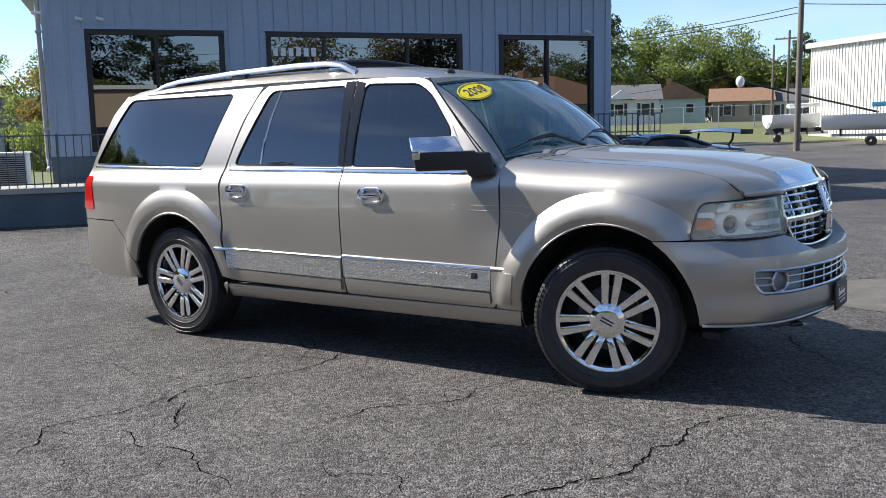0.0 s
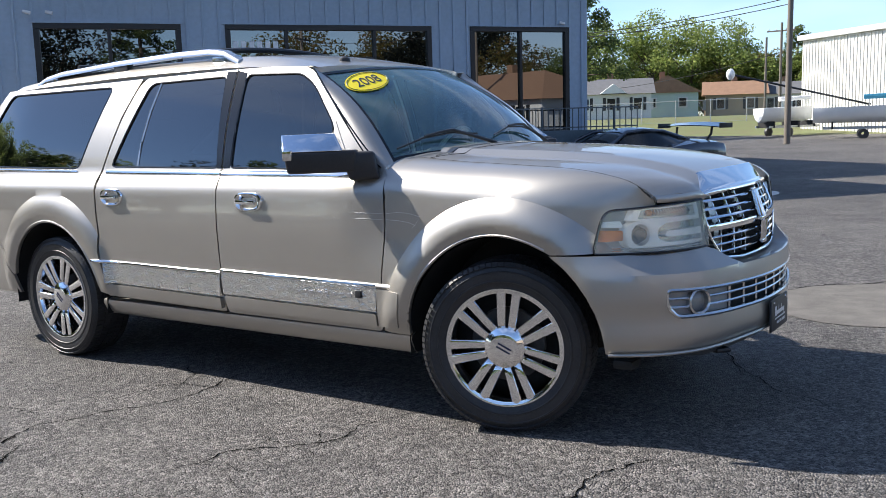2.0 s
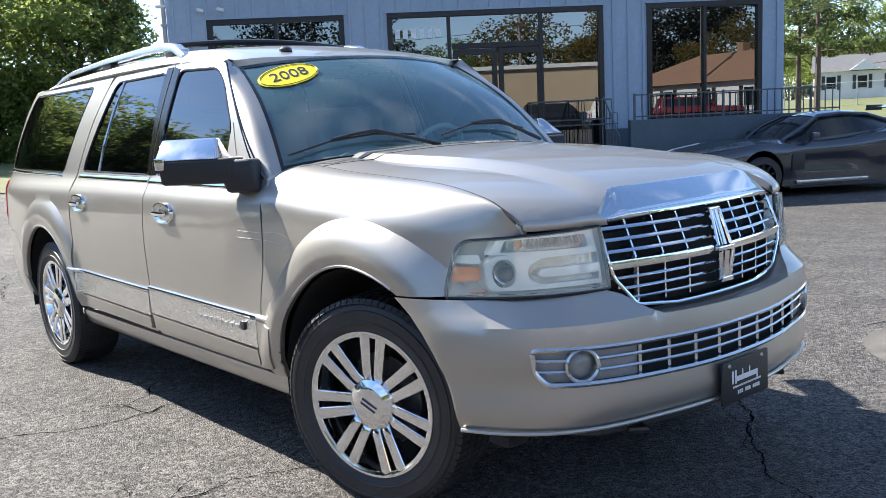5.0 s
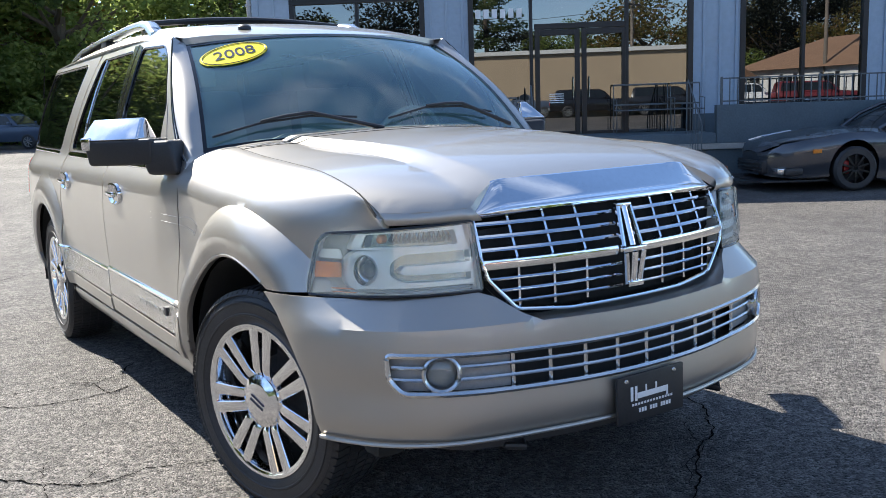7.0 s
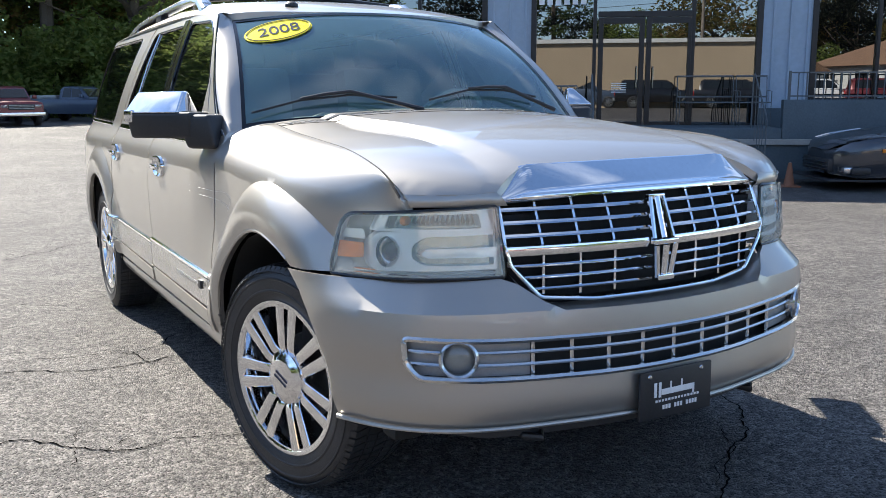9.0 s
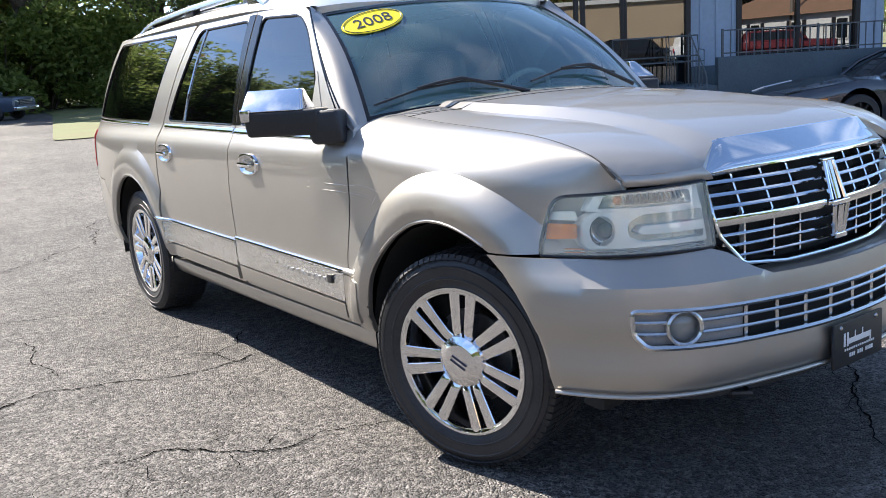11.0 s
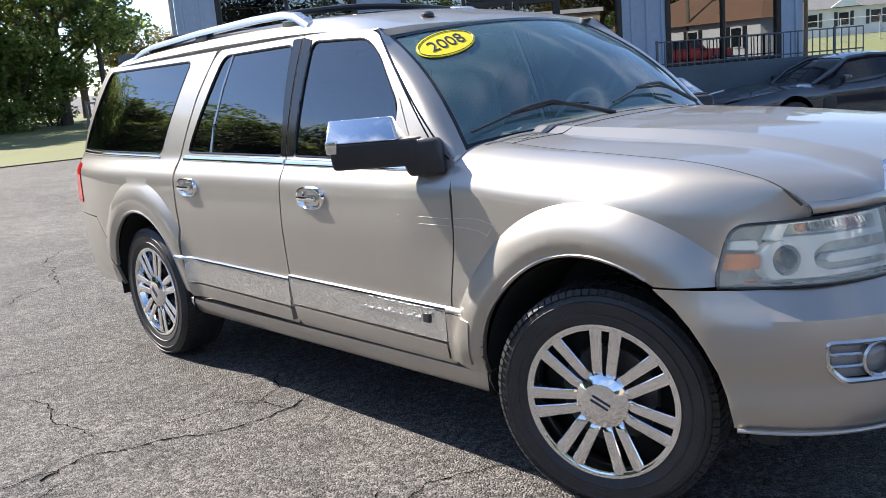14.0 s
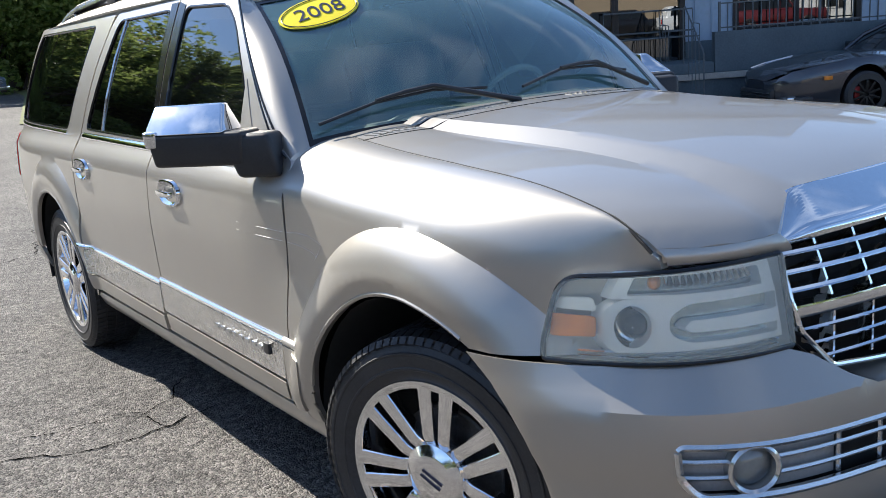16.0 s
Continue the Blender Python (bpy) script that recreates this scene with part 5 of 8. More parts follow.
# ---- wheels ----
def wheel_meshes():
    R = 0.378
    tyre = bmesh.new()
    prof = [(0.262, -0.115), (0.275, -0.128), (0.296, -0.134), (0.298, -0.137), (0.303, -0.137), (0.305, -0.1345), (0.318, -0.1355), (0.334, -0.135), (0.336, -0.1375), (0.340, -0.1375), (0.342, -0.133), (0.352, -0.128), (0.366, -0.118), (0.374, -0.105), (0.378, -0.07), (0.378, 0.07), (0.374, 0.105), (0.366, 0.118), (0.335, 0.135), (0.29, 0.13), (0.262, 0.115)]
    prof = [(0.262 + (r - 0.262) * 1.085, a) for r, a in prof]
    lathe(tyre, prof, 72)
    rim = bmesh.new()
    lathe(rim, [(0.262, -0.10), (0.272, -0.122), (0.269, -0.1295), (0.262, -0.1300), (0.256, -0.1265), (0.248, -0.1245), (0.246, -0.120), (0.222, -0.035), (0.215, 0.10)], 72)
    hub = bmesh.new()
    lathe(hub, [(0.096, -0.07), (0.095, -0.112), (0.091, -0.120), (0.088, -0.1215), (0.066, -0.132), (0.062, -0.1335), (0.03, -0.1345), (0.0006, -0.135)], 48)
    spokes = []
    for i in range(7):
        for off in (-1, 1):
            bm = bmesh.new()
            rows = []
            for r, w, d in ((0.070, 0.0165, -0.100), (0.096, 0.0180, -0.114), (0.110, 0.0185, -0.119), (0.16, 0.0195, -0.121), (0.22, 0.0213, -0.1235), (0.254, 0.0225, -0.1245)):
                c = off * (0.0215 + (r - 0.07) * 0.076)
                rows.append([bm.verts.new((c + x, d + y, r)) for x, y in ((-w, 0.034), (-w, 0.003), (-w * 0.86, 0.0), (0, -0.0035), (w * 0.86, 0.0), (w, 0.003), (w, 0.034))])
            for a, b in zip(rows, rows[1:]):
                for k in range(7):
                    bm.faces.new((a[k], a[(k + 1) % 7], b[(k + 1) % 7], b[k]))
            bmesh.ops.rotate(bm, cent=(0, 0, 0), matrix=Matrix.Rotation(math.tau * i / 7 + 0.04, 3, "Y"), verts=bm.verts)
            spokes.append(mesh_of(bm, "spoke", ALLOY, angle=25))
    disc = bmesh.new()
    lathe(disc, [(0.06, -0.05), (0.165, -0.05), (0.17, -0.045), (0.17, -0.02), (0.06, -0.02)], 48)
    well = bmesh.new()
    lathe(well, [(0.225, 0.02), (0.001, 0.02)], 40)
    bars = bmesh.new()
    for x in (-0.0085, 0.0085):
        box(bars, x - 0.004, x + 0.004, -0.1365, -0.1335, -0.034, 0.034)
    bmesh.ops.rotate(bars, cent=(0, 0, 0), matrix=Matrix.Rotation(radians(-66), 3, "Y"), verts=bars.verts)
    # tread blocks over the shoulder and the crown
    tread = bmesh.new()
    for k in range(84):
        m = Matrix.Rotation(math.tau * k / 84, 4, "Y")
        for s_ in (-1, 1):
            vs = [tread.verts.new(m @ Vector((x, s_ * y, z))) for x, y, z in ((-0.0105, 0.1335, 0.370), (0.0105, 0.1335, 0.370), (0.0110, 0.119, 0.3868), (-0.0110, 0.119, 0.3868), (-0.0105, 0.129, 0.366), (0.0105, 0.129, 0.366))]
            tread.faces.new(vs[:4])
            tread.faces.new((vs[4], vs[5], vs[1], vs[0]))
        for y0, y1, skew in ((-0.118, -0.075, 0.006), (-0.068, -0.028, -0.004), (-0.022, 0.022, 0.004), (0.028, 0.068, -0.004), (0.075, 0.118, 0.006)):
            vs = []
            for z in (0.376 if abs(y0 + y1) > 0.15 else 0.384, 0.3915):
                for x, y in ((-0.0112 + skew, y0), (0.0112 + skew, y0), (0.0112 - skew, y1), (-0.0112 - skew, y1)):
                    zz = z - (0.006 if abs(y) > 0.11 else 0.0)
                    vs.append(tread.verts.new(m @ Vector((x, y, zz))))
            for f in ((4, 5, 6, 7), (0, 1, 5, 4), (1, 2, 6, 5), (2, 3, 7, 6), (3, 0, 4, 7)):
                tread.faces.new([vs[j] for j in f])
    bmesh.ops.recalc_face_normals(tread, faces=tread.faces)
    return {"tyre": mesh_of(tyre, "tyre", RUBBER), "rim": mesh_of(rim, "rim", CHROME), "hub_cap": mesh_of(hub, "hub_cap", ALLOY), "brake_disc": mesh_of(disc, "brake_disc", BRAKE),
            "wheel_well": mesh_of(well, "wheel_well", DARK), "cap_mark": mesh_of(bars, "cap_mark", INK, False), "tread": mesh_of(tread, "tread", RUBBER, False)}, spokes


WHEEL, SPOKES = wheel_meshes()
for ax, turn, steer in ((AXLE_F - 0.048, 4, 17), (AXLE_R, 18, 0)):
    for s in (-1, 1):
        w = new("wheel", WHEEL["tyre"])
        w.parent = suv
        w.matrix_basis = pose(ax, s * (0.778 if steer else 0.818), HUB_Z, 0, 0, steer + (0 if s < 0 else 180)) @ pose(0, 0, 0, 0, turn, 0)
        tagged(w, "black tyre on a bright seven-twin-spoke alloy wheel")
        for nm, me in WHEEL.items():
            if nm != "tyre":
                o = new(nm, me)
                o.parent = w
        for me in SPOKES:
            o = new("spoke", me)
            o.parent = w

# ---- trim, glass edges, mirrors, rails ----
def follow(bm, pts, sink, r, n=6, closed=False):
    tube(bm, [side_at(x, z) + Vector((0, sink, 0)) for x, z in pts], r, n, closed=closed)


def flip(bm, s):
    if s < 0:
        bmesh.ops.scale(bm, vec=(1, -1, 1), verts=bm.verts)
        bmesh.ops.reverse_faces(bm, faces=bm.faces)
    return bm


def strip(pts, h, out, s, flared=True):
    """A half-round moulding along the side."""
    bm = bmesh.new()
    rows = []
    for x, z in pts:
        rows.append([bm.verts.new((side_at(x, zz) if flared else Vector((x, -side_y(x, zz), zz))) + Vector((0, -out * math.sin(a) + 0.004, 0))) for zz, a in [(z + h * math.cos(math.pi * k / 6), math.pi * k / 6) for k in range(7)]])
    for a, b in zip(rows, rows[1:]):
        for k in range(6):
            bm.faces.new((a[k], a[k + 1], b[k + 1], b[k]))
    for r in (rows[0], rows[-1]):
        bm.faces.new(r)
    bmesh.ops.recalc_face_normals(bm, faces=bm.faces)
    return flip(bm, s)


def run(x0, x1, z, n=24, z1=None):
    return [(x0 + (x1 - x0) * i / n, z + ((z1 if z1 is not None else z) - z) * i / n) for i in range(n + 1)]


for s, fdoor, rdoor in ((1, fd[0], rd[0]), (-1, fd[1], rd[1])):
    # black rubber round each window
    for w, owner in ((front_win, fdoor), (rear_win, rdoor), (quarter_win, suv)):
        bm = bmesh.new()
        follow(bm, dense(list(w), 0.05), 0.003, 0.006, 6, True)
        part("window_seal", flip(bm, s), GLOSS_BLACK, owner)
    # black centre post and the divider in the rear door
    part("post_cover", flip(sheet([(-1.799, 1.19), (-1.764, 1.19), (-1.79, 1.715), (-1.864, 1.715)], lambda u, v: side_at(u, v) + Vector((0, -0.003, 0)), 0.05, lip=0.01), s), GLOSS_BLACK, rdoor, "gloss black post cover")
    part("post_cover", flip(sheet([(-1.752, 1.19), (-1.699, 1.19), (-1.703, 1.70), (-1.774, 1.715)], lambda u, v: side_at(u, v) + Vector((0, -0.003, 0)), 0.05, lip=0.01), s), GLOSS_BLACK, fdoor, "gloss black post cover")
    bm = bmesh.new()
    follow(bm, [(-2.50, 1.20), (-2.49, 1.35), (-2.465, 1.52), (-2.43, 1.69)], 0.006, 0.008, 6)
    part("glass_divider", flip(bm, s), SATIN, rdoor, "bright glass divider")
    # chrome along the waist
    part("waist_trim", strip(run(-1.748, -0.74, 1.163, z1=1.150), 0.016, 0.012, s), CHROME, fdoor, "chrome waist moulding")
    part("waist_trim", strip(run(-2.78, -1.768, 1.178, z1=1.165), 0.016, 0.012, s), CHROME, rdoor, "chrome waist moulding")
    part("waist_trim", strip(run(-4.41, -3.08, 1.206, z1=1.182), 0.011, 0.010, s), CHROME, suv, "chrome strip under the rear glass")
    # engraved lower panels with a bright upper edge
    for x0, x1, owner in ((-2.775, -1.768, rdoor), (-1.749, -0.678, fdoor)):
        panel = part("lower_trim", flip(sheet(rounded([(x0 + 0.012, 0.512), (x1 + 0.004, 0.497), (x1 + 0.008, 0.612), (x0, 0.628)], 0.004), lambda u, v: side_at(u, v) + Vector((0, -0.010 - 0.10 * (0.625 - v), 0)), 0.05, lip=0.012), s), ENGRAVED, owner, "engraved bright lower door panel")
        part("trim_edge", strip(run(x0, x1 + 0.01, 0.637, z1=0.622), 0.0135, 0.018, s), CHROME, panel, "chrome edge")
        part("cladding", flip(sheet(rounded([(x0 + 0.03, 0.432), (x1, 0.424), (x1, 0.484), (x0 + 0.018, 0.502)], 0.01), lambda u, v: side_at(u, v) + Vector((0, -0.026 + 0.12 * max(0.0, v - 0.475), 0)), 0.03, lip=0.026), s), PAINT, owner)
    part("wing_cladding", flip(sheet(rounded([(-0.668, 0.426), (-0.535, 0.432), (-0.512, 0.606), (-0.668, 0.610)], 0.008), lambda u, v: side_at(u, v) + Vector((0, -min(0.024, 0.010 + 0.10 * (0.625 - v)) * (1 - 0.75 * smooth((u + 0.60) / 0.09)), 0)), 0.025, lip=0.024), s), PAINT, suv, "painted cladding behind the front wheel")
    part("trim_edge", strip(run(-0.668, -0.502, 0.622, 8, 0.618), 0.015, 0.018, s, False), PAINT, suv, "painted step behind the front wheel")
    part("trim_edge", strip(run(-2.88, -2.775, 0.642, 8, 0.640), 0.0125, 0.017, s), CHROME, suv, "chrome edge before the rear wheel")
    # arch lips
    for ax, r, a0, a1 in ((AXLE_F, ARCH_R + 0.004, 62, 176), (AXLE_R, ARCH_R - 0.011, 164, 8)):
        bm = bmesh.new()
        follow(bm, arch(ax, r, a0, a1, 30), 0.004, 0.008, 6)
        part("arch_lip", flip(bm, s), PAINT, suv)
    # door handles: chrome dish and grip
    for x, z, owner in ((-1.500, 1.016, fdoor), (-2.668, 1.030, rdoor)):
        base = side_at(x, z)
        bm = bmesh.new()
        rows = []
        for k, (rr, d) in enumerate(((1.16, 0.0), (1.12, -0.012), (1.0, -0.014), (0.82, -0.004), (0.4, 0.006), (0.05, 0.008))):
            rows.append([bm.verts.new(base + Vector((0.088 * rr * math.copysign(abs(math.cos(a)) ** 0.7, math.cos(a)), d, 0.044 * rr * math.copysign(abs(math.sin(a)) ** 0.7, math.sin(a))))) for a in [math.tau * i / 28 for i in range(28)]])
        for a, b in zip(rows, rows[1:]):
            for i in range(28):
                bm.faces.new((a[i], a[(i + 1) % 28], b[(i + 1) % 28], b[i]))
        bmesh.ops.recalc_face_normals(bm, faces=bm.faces)
        dish = part("door_handle", flip(bm, s), CHROME, owner, "chrome door handle")
        bm = bmesh.new()
        box(bm, base.x - 0.072, base.x + 0.066, base.y - 0.034, base.y - 0.014, z - 0.013, z + 0.011, 0.008)
        part("grip", flip(bm, s), CHROME, dish)
    # mirror on a black arm, swept back
    root, tip = Vector((-0.745, -0.925, 1.19)), Vector((-1.07, -1.145, 1.255))
    way = (tip - root).normalized()
    flat = Vector((way.x, way.y, 0)).normalized()
    front = Vector((-flat.y, flat.x, 0))
    if front.x < 0:
        front = -front

    base_m = Matrix.Translation((root.x, root.y, 0)) @ Matrix((flat, front, (0, 0, 1))).transposed().to_4x4()

    def block(low, high, z0, z1, bevel, bm):
        """A bevelled block between two four-cornered outlines (along the arm, ahead) at two heights, each with its own slope."""
        vs = [bm.verts.new(base_m @ Vector((p[0], p[1], z0 + (p[2] if len(p) > 2 else 0.0)))) for p in low] + [bm.verts.new(base_m @ Vector((p[0], p[1], z1 + (p[2] if len(p) > 2 else 0.0)))) for p in high]
        fs = [bm.faces.new([vs[j] for j in f]) for f in ((3, 2, 1, 0), (4, 5, 6, 7), (0, 1, 5, 4), (1, 2, 6, 5), (2, 3, 7, 6), (3, 0, 4, 7))]
        bmesh.ops.recalc_face_normals(bm, faces=fs)
        bmesh.ops.bevel(bm, geom=list({e for f in fs for e in f.edges}), offset=bevel, segments=3, affect="EDGES", profile=0.5)
        return bm

    bm = block([(0.03, -0.052), (0.356, -0.046), (0.356, 0.050), (0.03, 0.056)], [(0.02, -0.056), (0.366, -0.054), (0.366, 0.062), (0.02, 0.062)], 1.168, 1.272, 0.014, bmesh.new())
    block([(-0.075, -0.050), (0.070, -0.050), (0.060, 0.052), (-0.085, 0.045)], [(-0.055, -0.054), (0.105, -0.054), (0.105, 0.058), (-0.060, 0.052)], 1.128, 1.262, 0.018, bm)
    mirror = part("door_mirror", flip(bm, s), BLACK, fdoor, "black door mirror with chrome cap")
    bm = block([(0.085, -0.058), (0.371, -0.056), (0.371, 0.067), (0.085, 0.066)], [(0.130, -0.058), (0.392, -0.056), (0.386, -0.034), (0.132, -0.028)], 1.270, 1.354, 0.008, bmesh.new())
    block([(0.328, -0.052), (0.370, -0.052), (0.370, 0.063), (0.328, 0.066)], [(0.322, -0.056), (0.371, -0.056), (0.371, 0.067), (0.322, 0.067)], 1.232, 1.282, 0.005, bm)
    part("mirror_cap", flip(bm, s), CHROME, mirror, "chrome mirror cap", angle=50)
    bm = bmesh.new()
    c = root + flat * 0.23 - front * 0.060
    box(bm, -0.105, 0.105, -0.003, 0.003, -0.06, 0.06, 0.002, Matrix.Translation((c.x, c.y, 1.262)) @ Matrix.Rotation(math.atan2(flat.y, flat.x), 4, "Z"))
    part("mirror_glass", flip(bm, s), CHROME, mirror)
    # sail panel before the door glass
    part("mirror_sail", flip(sheet(rounded([(-0.975, 1.185), (-0.85, 1.20), (-0.985, 1.42)], 0.012), lambda u, v: side_at(u, v) + Vector((0, -0.003, 0)), 0.05, lip=0.006), s), PAINT, fdoor)
    bm = bmesh.new()
    tube(bm, [side_at(x, z) + Vector((0.002, -0.001, 0.002)) for x, z in dense([(-0.672, 1.178), (-0.770, 1.243), (-0.872, 1.353), (-1.02, 1.503), (-1.12, 1.600), (-1.21, 1.688), (-1.20, 1.68)], 0.03)[:-2]], 0.0038, 6)
    part("door_seal", flip(bm, s), GLOSS_BLACK, fdoor)
    # roof rail
    rail_pts = [(-3.86, 1.765), (-3.78, 1.80), (-3.6, 1.822), (-3.0, 1.846), (-2.4, 1.856), (-2.12, 1.852), (-1.99, 1.835), (-1.86, 1.775)]
    bm = bmesh.new()
    rows = []
    for i, (x, z) in enumerate(rail_pts):
        y = -0.585 - 0.010 * (i in (0, 7))
        w = 0.030 if 0 < i < 6 else 0.038
        rows.append([bm.verts.new((x + dx, y + dy, z + dz)) for dx, dy, dz in ((0, -w, -0.018), (0, -w * 0.8, 0.008), (0, -w * 0.3, 0.018), (0, w * 0.5, 0.016), (0, w, 0), (0, w, -0.018))])
    for a, b in zip(rows, rows[1:]):
        for k in range(6):
            bm.faces.new((a[k], a[(k + 1) % 6], b[(k + 1) % 6], b[k]))
    bm.faces.new(rows[0])
    bm.faces.new(rows[-1][::-1])
    bmesh.ops.recalc_face_normals(bm, faces=bm.faces)
    rail = part("roof_rail", flip(bm, s), SATIN, suv, "bright roof rail", angle=60)
    for x0, x1, top in ((-3.84, -3.64, 1.80), (-3.02, -2.88, 1.832), (-2.10, -1.90, 1.82)):
        bm = bmesh.new()
        box(bm, x0, x1, -0.612, -0.56, 1.73, top, 0.012)
        part("rail_foot", flip(bm, s), SATIN if x0 != -3.02 else BLACK, rail)
# cross bars on the roof
for x in (-2.15, -3.45):
    bm = bmesh.new()
    tube(bm, [(x, -0.57 + 1.14 * i / 16, 1.855 + 0.03 * math.sin(math.pi * i / 16)) for i in range(17)], 0.017, 8)
    part("cross_bar", bm, BLACK, suv, "black roof cross bar")
bm = sheet(rounded([(-2.40, -0.36), (-1.72, -0.36), (-1.72, 0.36), (-2.40, 0.36)], 0.06), lambda x, y: roof_at(x, y) + Vector((0, 0, 0.004)), 0.06, lip=0.012, inward=(0, 0, -1))
part("sunroof", bm, FAR_GLASS, suv, "dark glass sunroof")
bm = bmesh.new()
lathe(bm, [(0.032, 0.0), (0.030, 0.014), (0.018, 0.024), (0.0008, 0.027)], 20, "Z", Matrix.Translation((-1.32, -0.34, roof_at(-1.32, -0.34).z - 0.002)))
part("roof_antenna", bm, BLACK, suv)

# wipers lie on the foot of the screen
for pts, pivot in (([(-0.93, 0.075), (-0.70, 0.125), (-0.45, 0.145), (-0.20, 0.12)], (-0.08, 0.02)), ([(-0.02, 0.10), (0.25, 0.17), (0.50, 0.17), (0.72, 0.13)], (0.80, 0.02))):
    lift = Vector((0.016, 0, 0.022))
    blade = [screen_at(u, t) + lift for u, t in pts]
    bm = bmesh.new()
    tube(bm, blade, 0.0052, 6)
    wiper = part("wiper", bm, BLACK, suv, "black windscreen wiper")
    mid = (blade[1] + blade[2]) / 2 + Vector((0.008, 0, 0.014))
    bm = bmesh.new()
    tube(bm, [blade[1] + Vector((0.004, 0, 0.006)), mid, blade[2] + Vector((0.01, 0, 0.014)), screen_at(*pivot) + Vector((0.02, 0, 0.03))], 0.0055, 8, 0.010)
    part("wiper_arm", bm, BLACK, wiper)
# seams of bonnet to wing
for sg in (-1, 1):
    bm = bmesh.new()
    tube(bm, [Vector((x, sg * (along(SEAM, x) - 0.0025), along(SHUT, x) - 0.0025)) for x in [-0.58 + 1.20 * i / 28 for i in range(29)]], 0.0040, 6)
    part("shut_line", bm, DARK, suv)

# yellow year sticker on the screen
def on_screen(px, py):
    """Metres from the sticker's middle to the screen's surface."""
    return screen_at(-0.715 + px / 0.71, 0.795 + py / 0.66 + 0.32 * px) + Vector((0.003, 0, 0.0045))


oval = [(0.148 * math.cos(a), 0.080 * math.sin(a)) for a in [math.tau * i / 40 for i in range(40)]]
sticker = part("year_sticker", sheet(oval, on_screen, 0.03, inward=(-1, 0, -0.5)), STICKER, suv, "yellow oval sticker with dark year figures")
ringed = [(0.139 * math.cos(a), 0.071 * math.sin(a)) for a in [math.tau * i / 40 for i in range(40)]]
bm = bmesh.new()
tube(bm, [on_screen(a, b) + Vector((0.001, 0, 0.0015)) for a, b in ringed], 0.0016, 4, closed=True)
part("sticker_ring", bm, INK, sticker)
figures = words("2008", 0.092, INK, "year_print", sticker, Matrix.Identity(4), 0.0005)
for v in figures.data.vertices:
    v.co = on_screen(v.co.x, v.co.y) + Vector((0.0008, 0, 0.0012)) * (1 + v.co.z * 600)
# model lettering on the front door becomes small bars, with a square badge
for i in range(9):
    x = -1.20 + 0.050 * i
    bm = bmesh.new()
    p = side_at(x, 0.565)
    box(bm, x, x + 0.026, p.y - 0.021, p.y - 0.012, 0.559, 0.574)
    part("model_bar", bm, SATIN, fd[0], smooth=False)
p = side_at(-0.765, 0.565)
part("square_badge", boxed(-0.795, -0.758, p.y - 0.025, p.y - 0.012, 0.560, 0.596, 0.003), BLACK, fd[0], "small square badge")
# pale scratches across the front door and wing
for line in ([(-0.911, 0.973), (-0.77, 0.971), (-0.632, 0.968)], [(-0.915, 0.949), (-0.77, 0.944), (-0.634, 0.940)]):
    bm = bmesh.new()
    tube(bm, [side_at(x, z) + Vector((0, -0.0003, 0)) for x, z in line], 0.0005, 4, 0.0009)
    part("scratch", bm, SCRATCH, fd[0], "pale scratch in the paint")
for line in ([(-0.612, 0.968), (-0.55, 0.974), (-0.487, 0.972), (-0.416, 0.956), (-0.440, 0.925), (-0.462, 0.905)], [(-0.612, 0.940), (-0.54, 0.936), (-0.48, 0.928), (-0.445, 0.916)]):
    bm = bmesh.new()
    tube(bm, [wing_at(*q) + Vector((0, -0.0003, 0)) for q in on_wing(line)], 0.0008, 4)
    part("scratch", bm, SCRATCH, suv, "pale scratch in the paint")
# grey flaps, coloured near-black for the shade, and tow hooks under the front bumper
for sg in (-1, 1):
    part("air_flap", boxed(0.43, 0.53, min(sg * 0.64, sg * 0.74), max(sg * 0.64, sg * 0.74), 0.292, 0.335, 0.018), DARK, suv, "grey flap under the bumper, coloured near-black for the shade there")
    bm = bmesh.new()
    tube(bm, [(0.70, sg * 0.40, 0.36), (0.80, sg * 0.40, 0.352), (0.835, sg * 0.42, 0.348), (0.80, sg * 0.455, 0.348), (0.70, sg * 0.46, 0.36)], 0.012, 8)
    part("tow_hook", bm, BLACK, suv, "black tow hook")
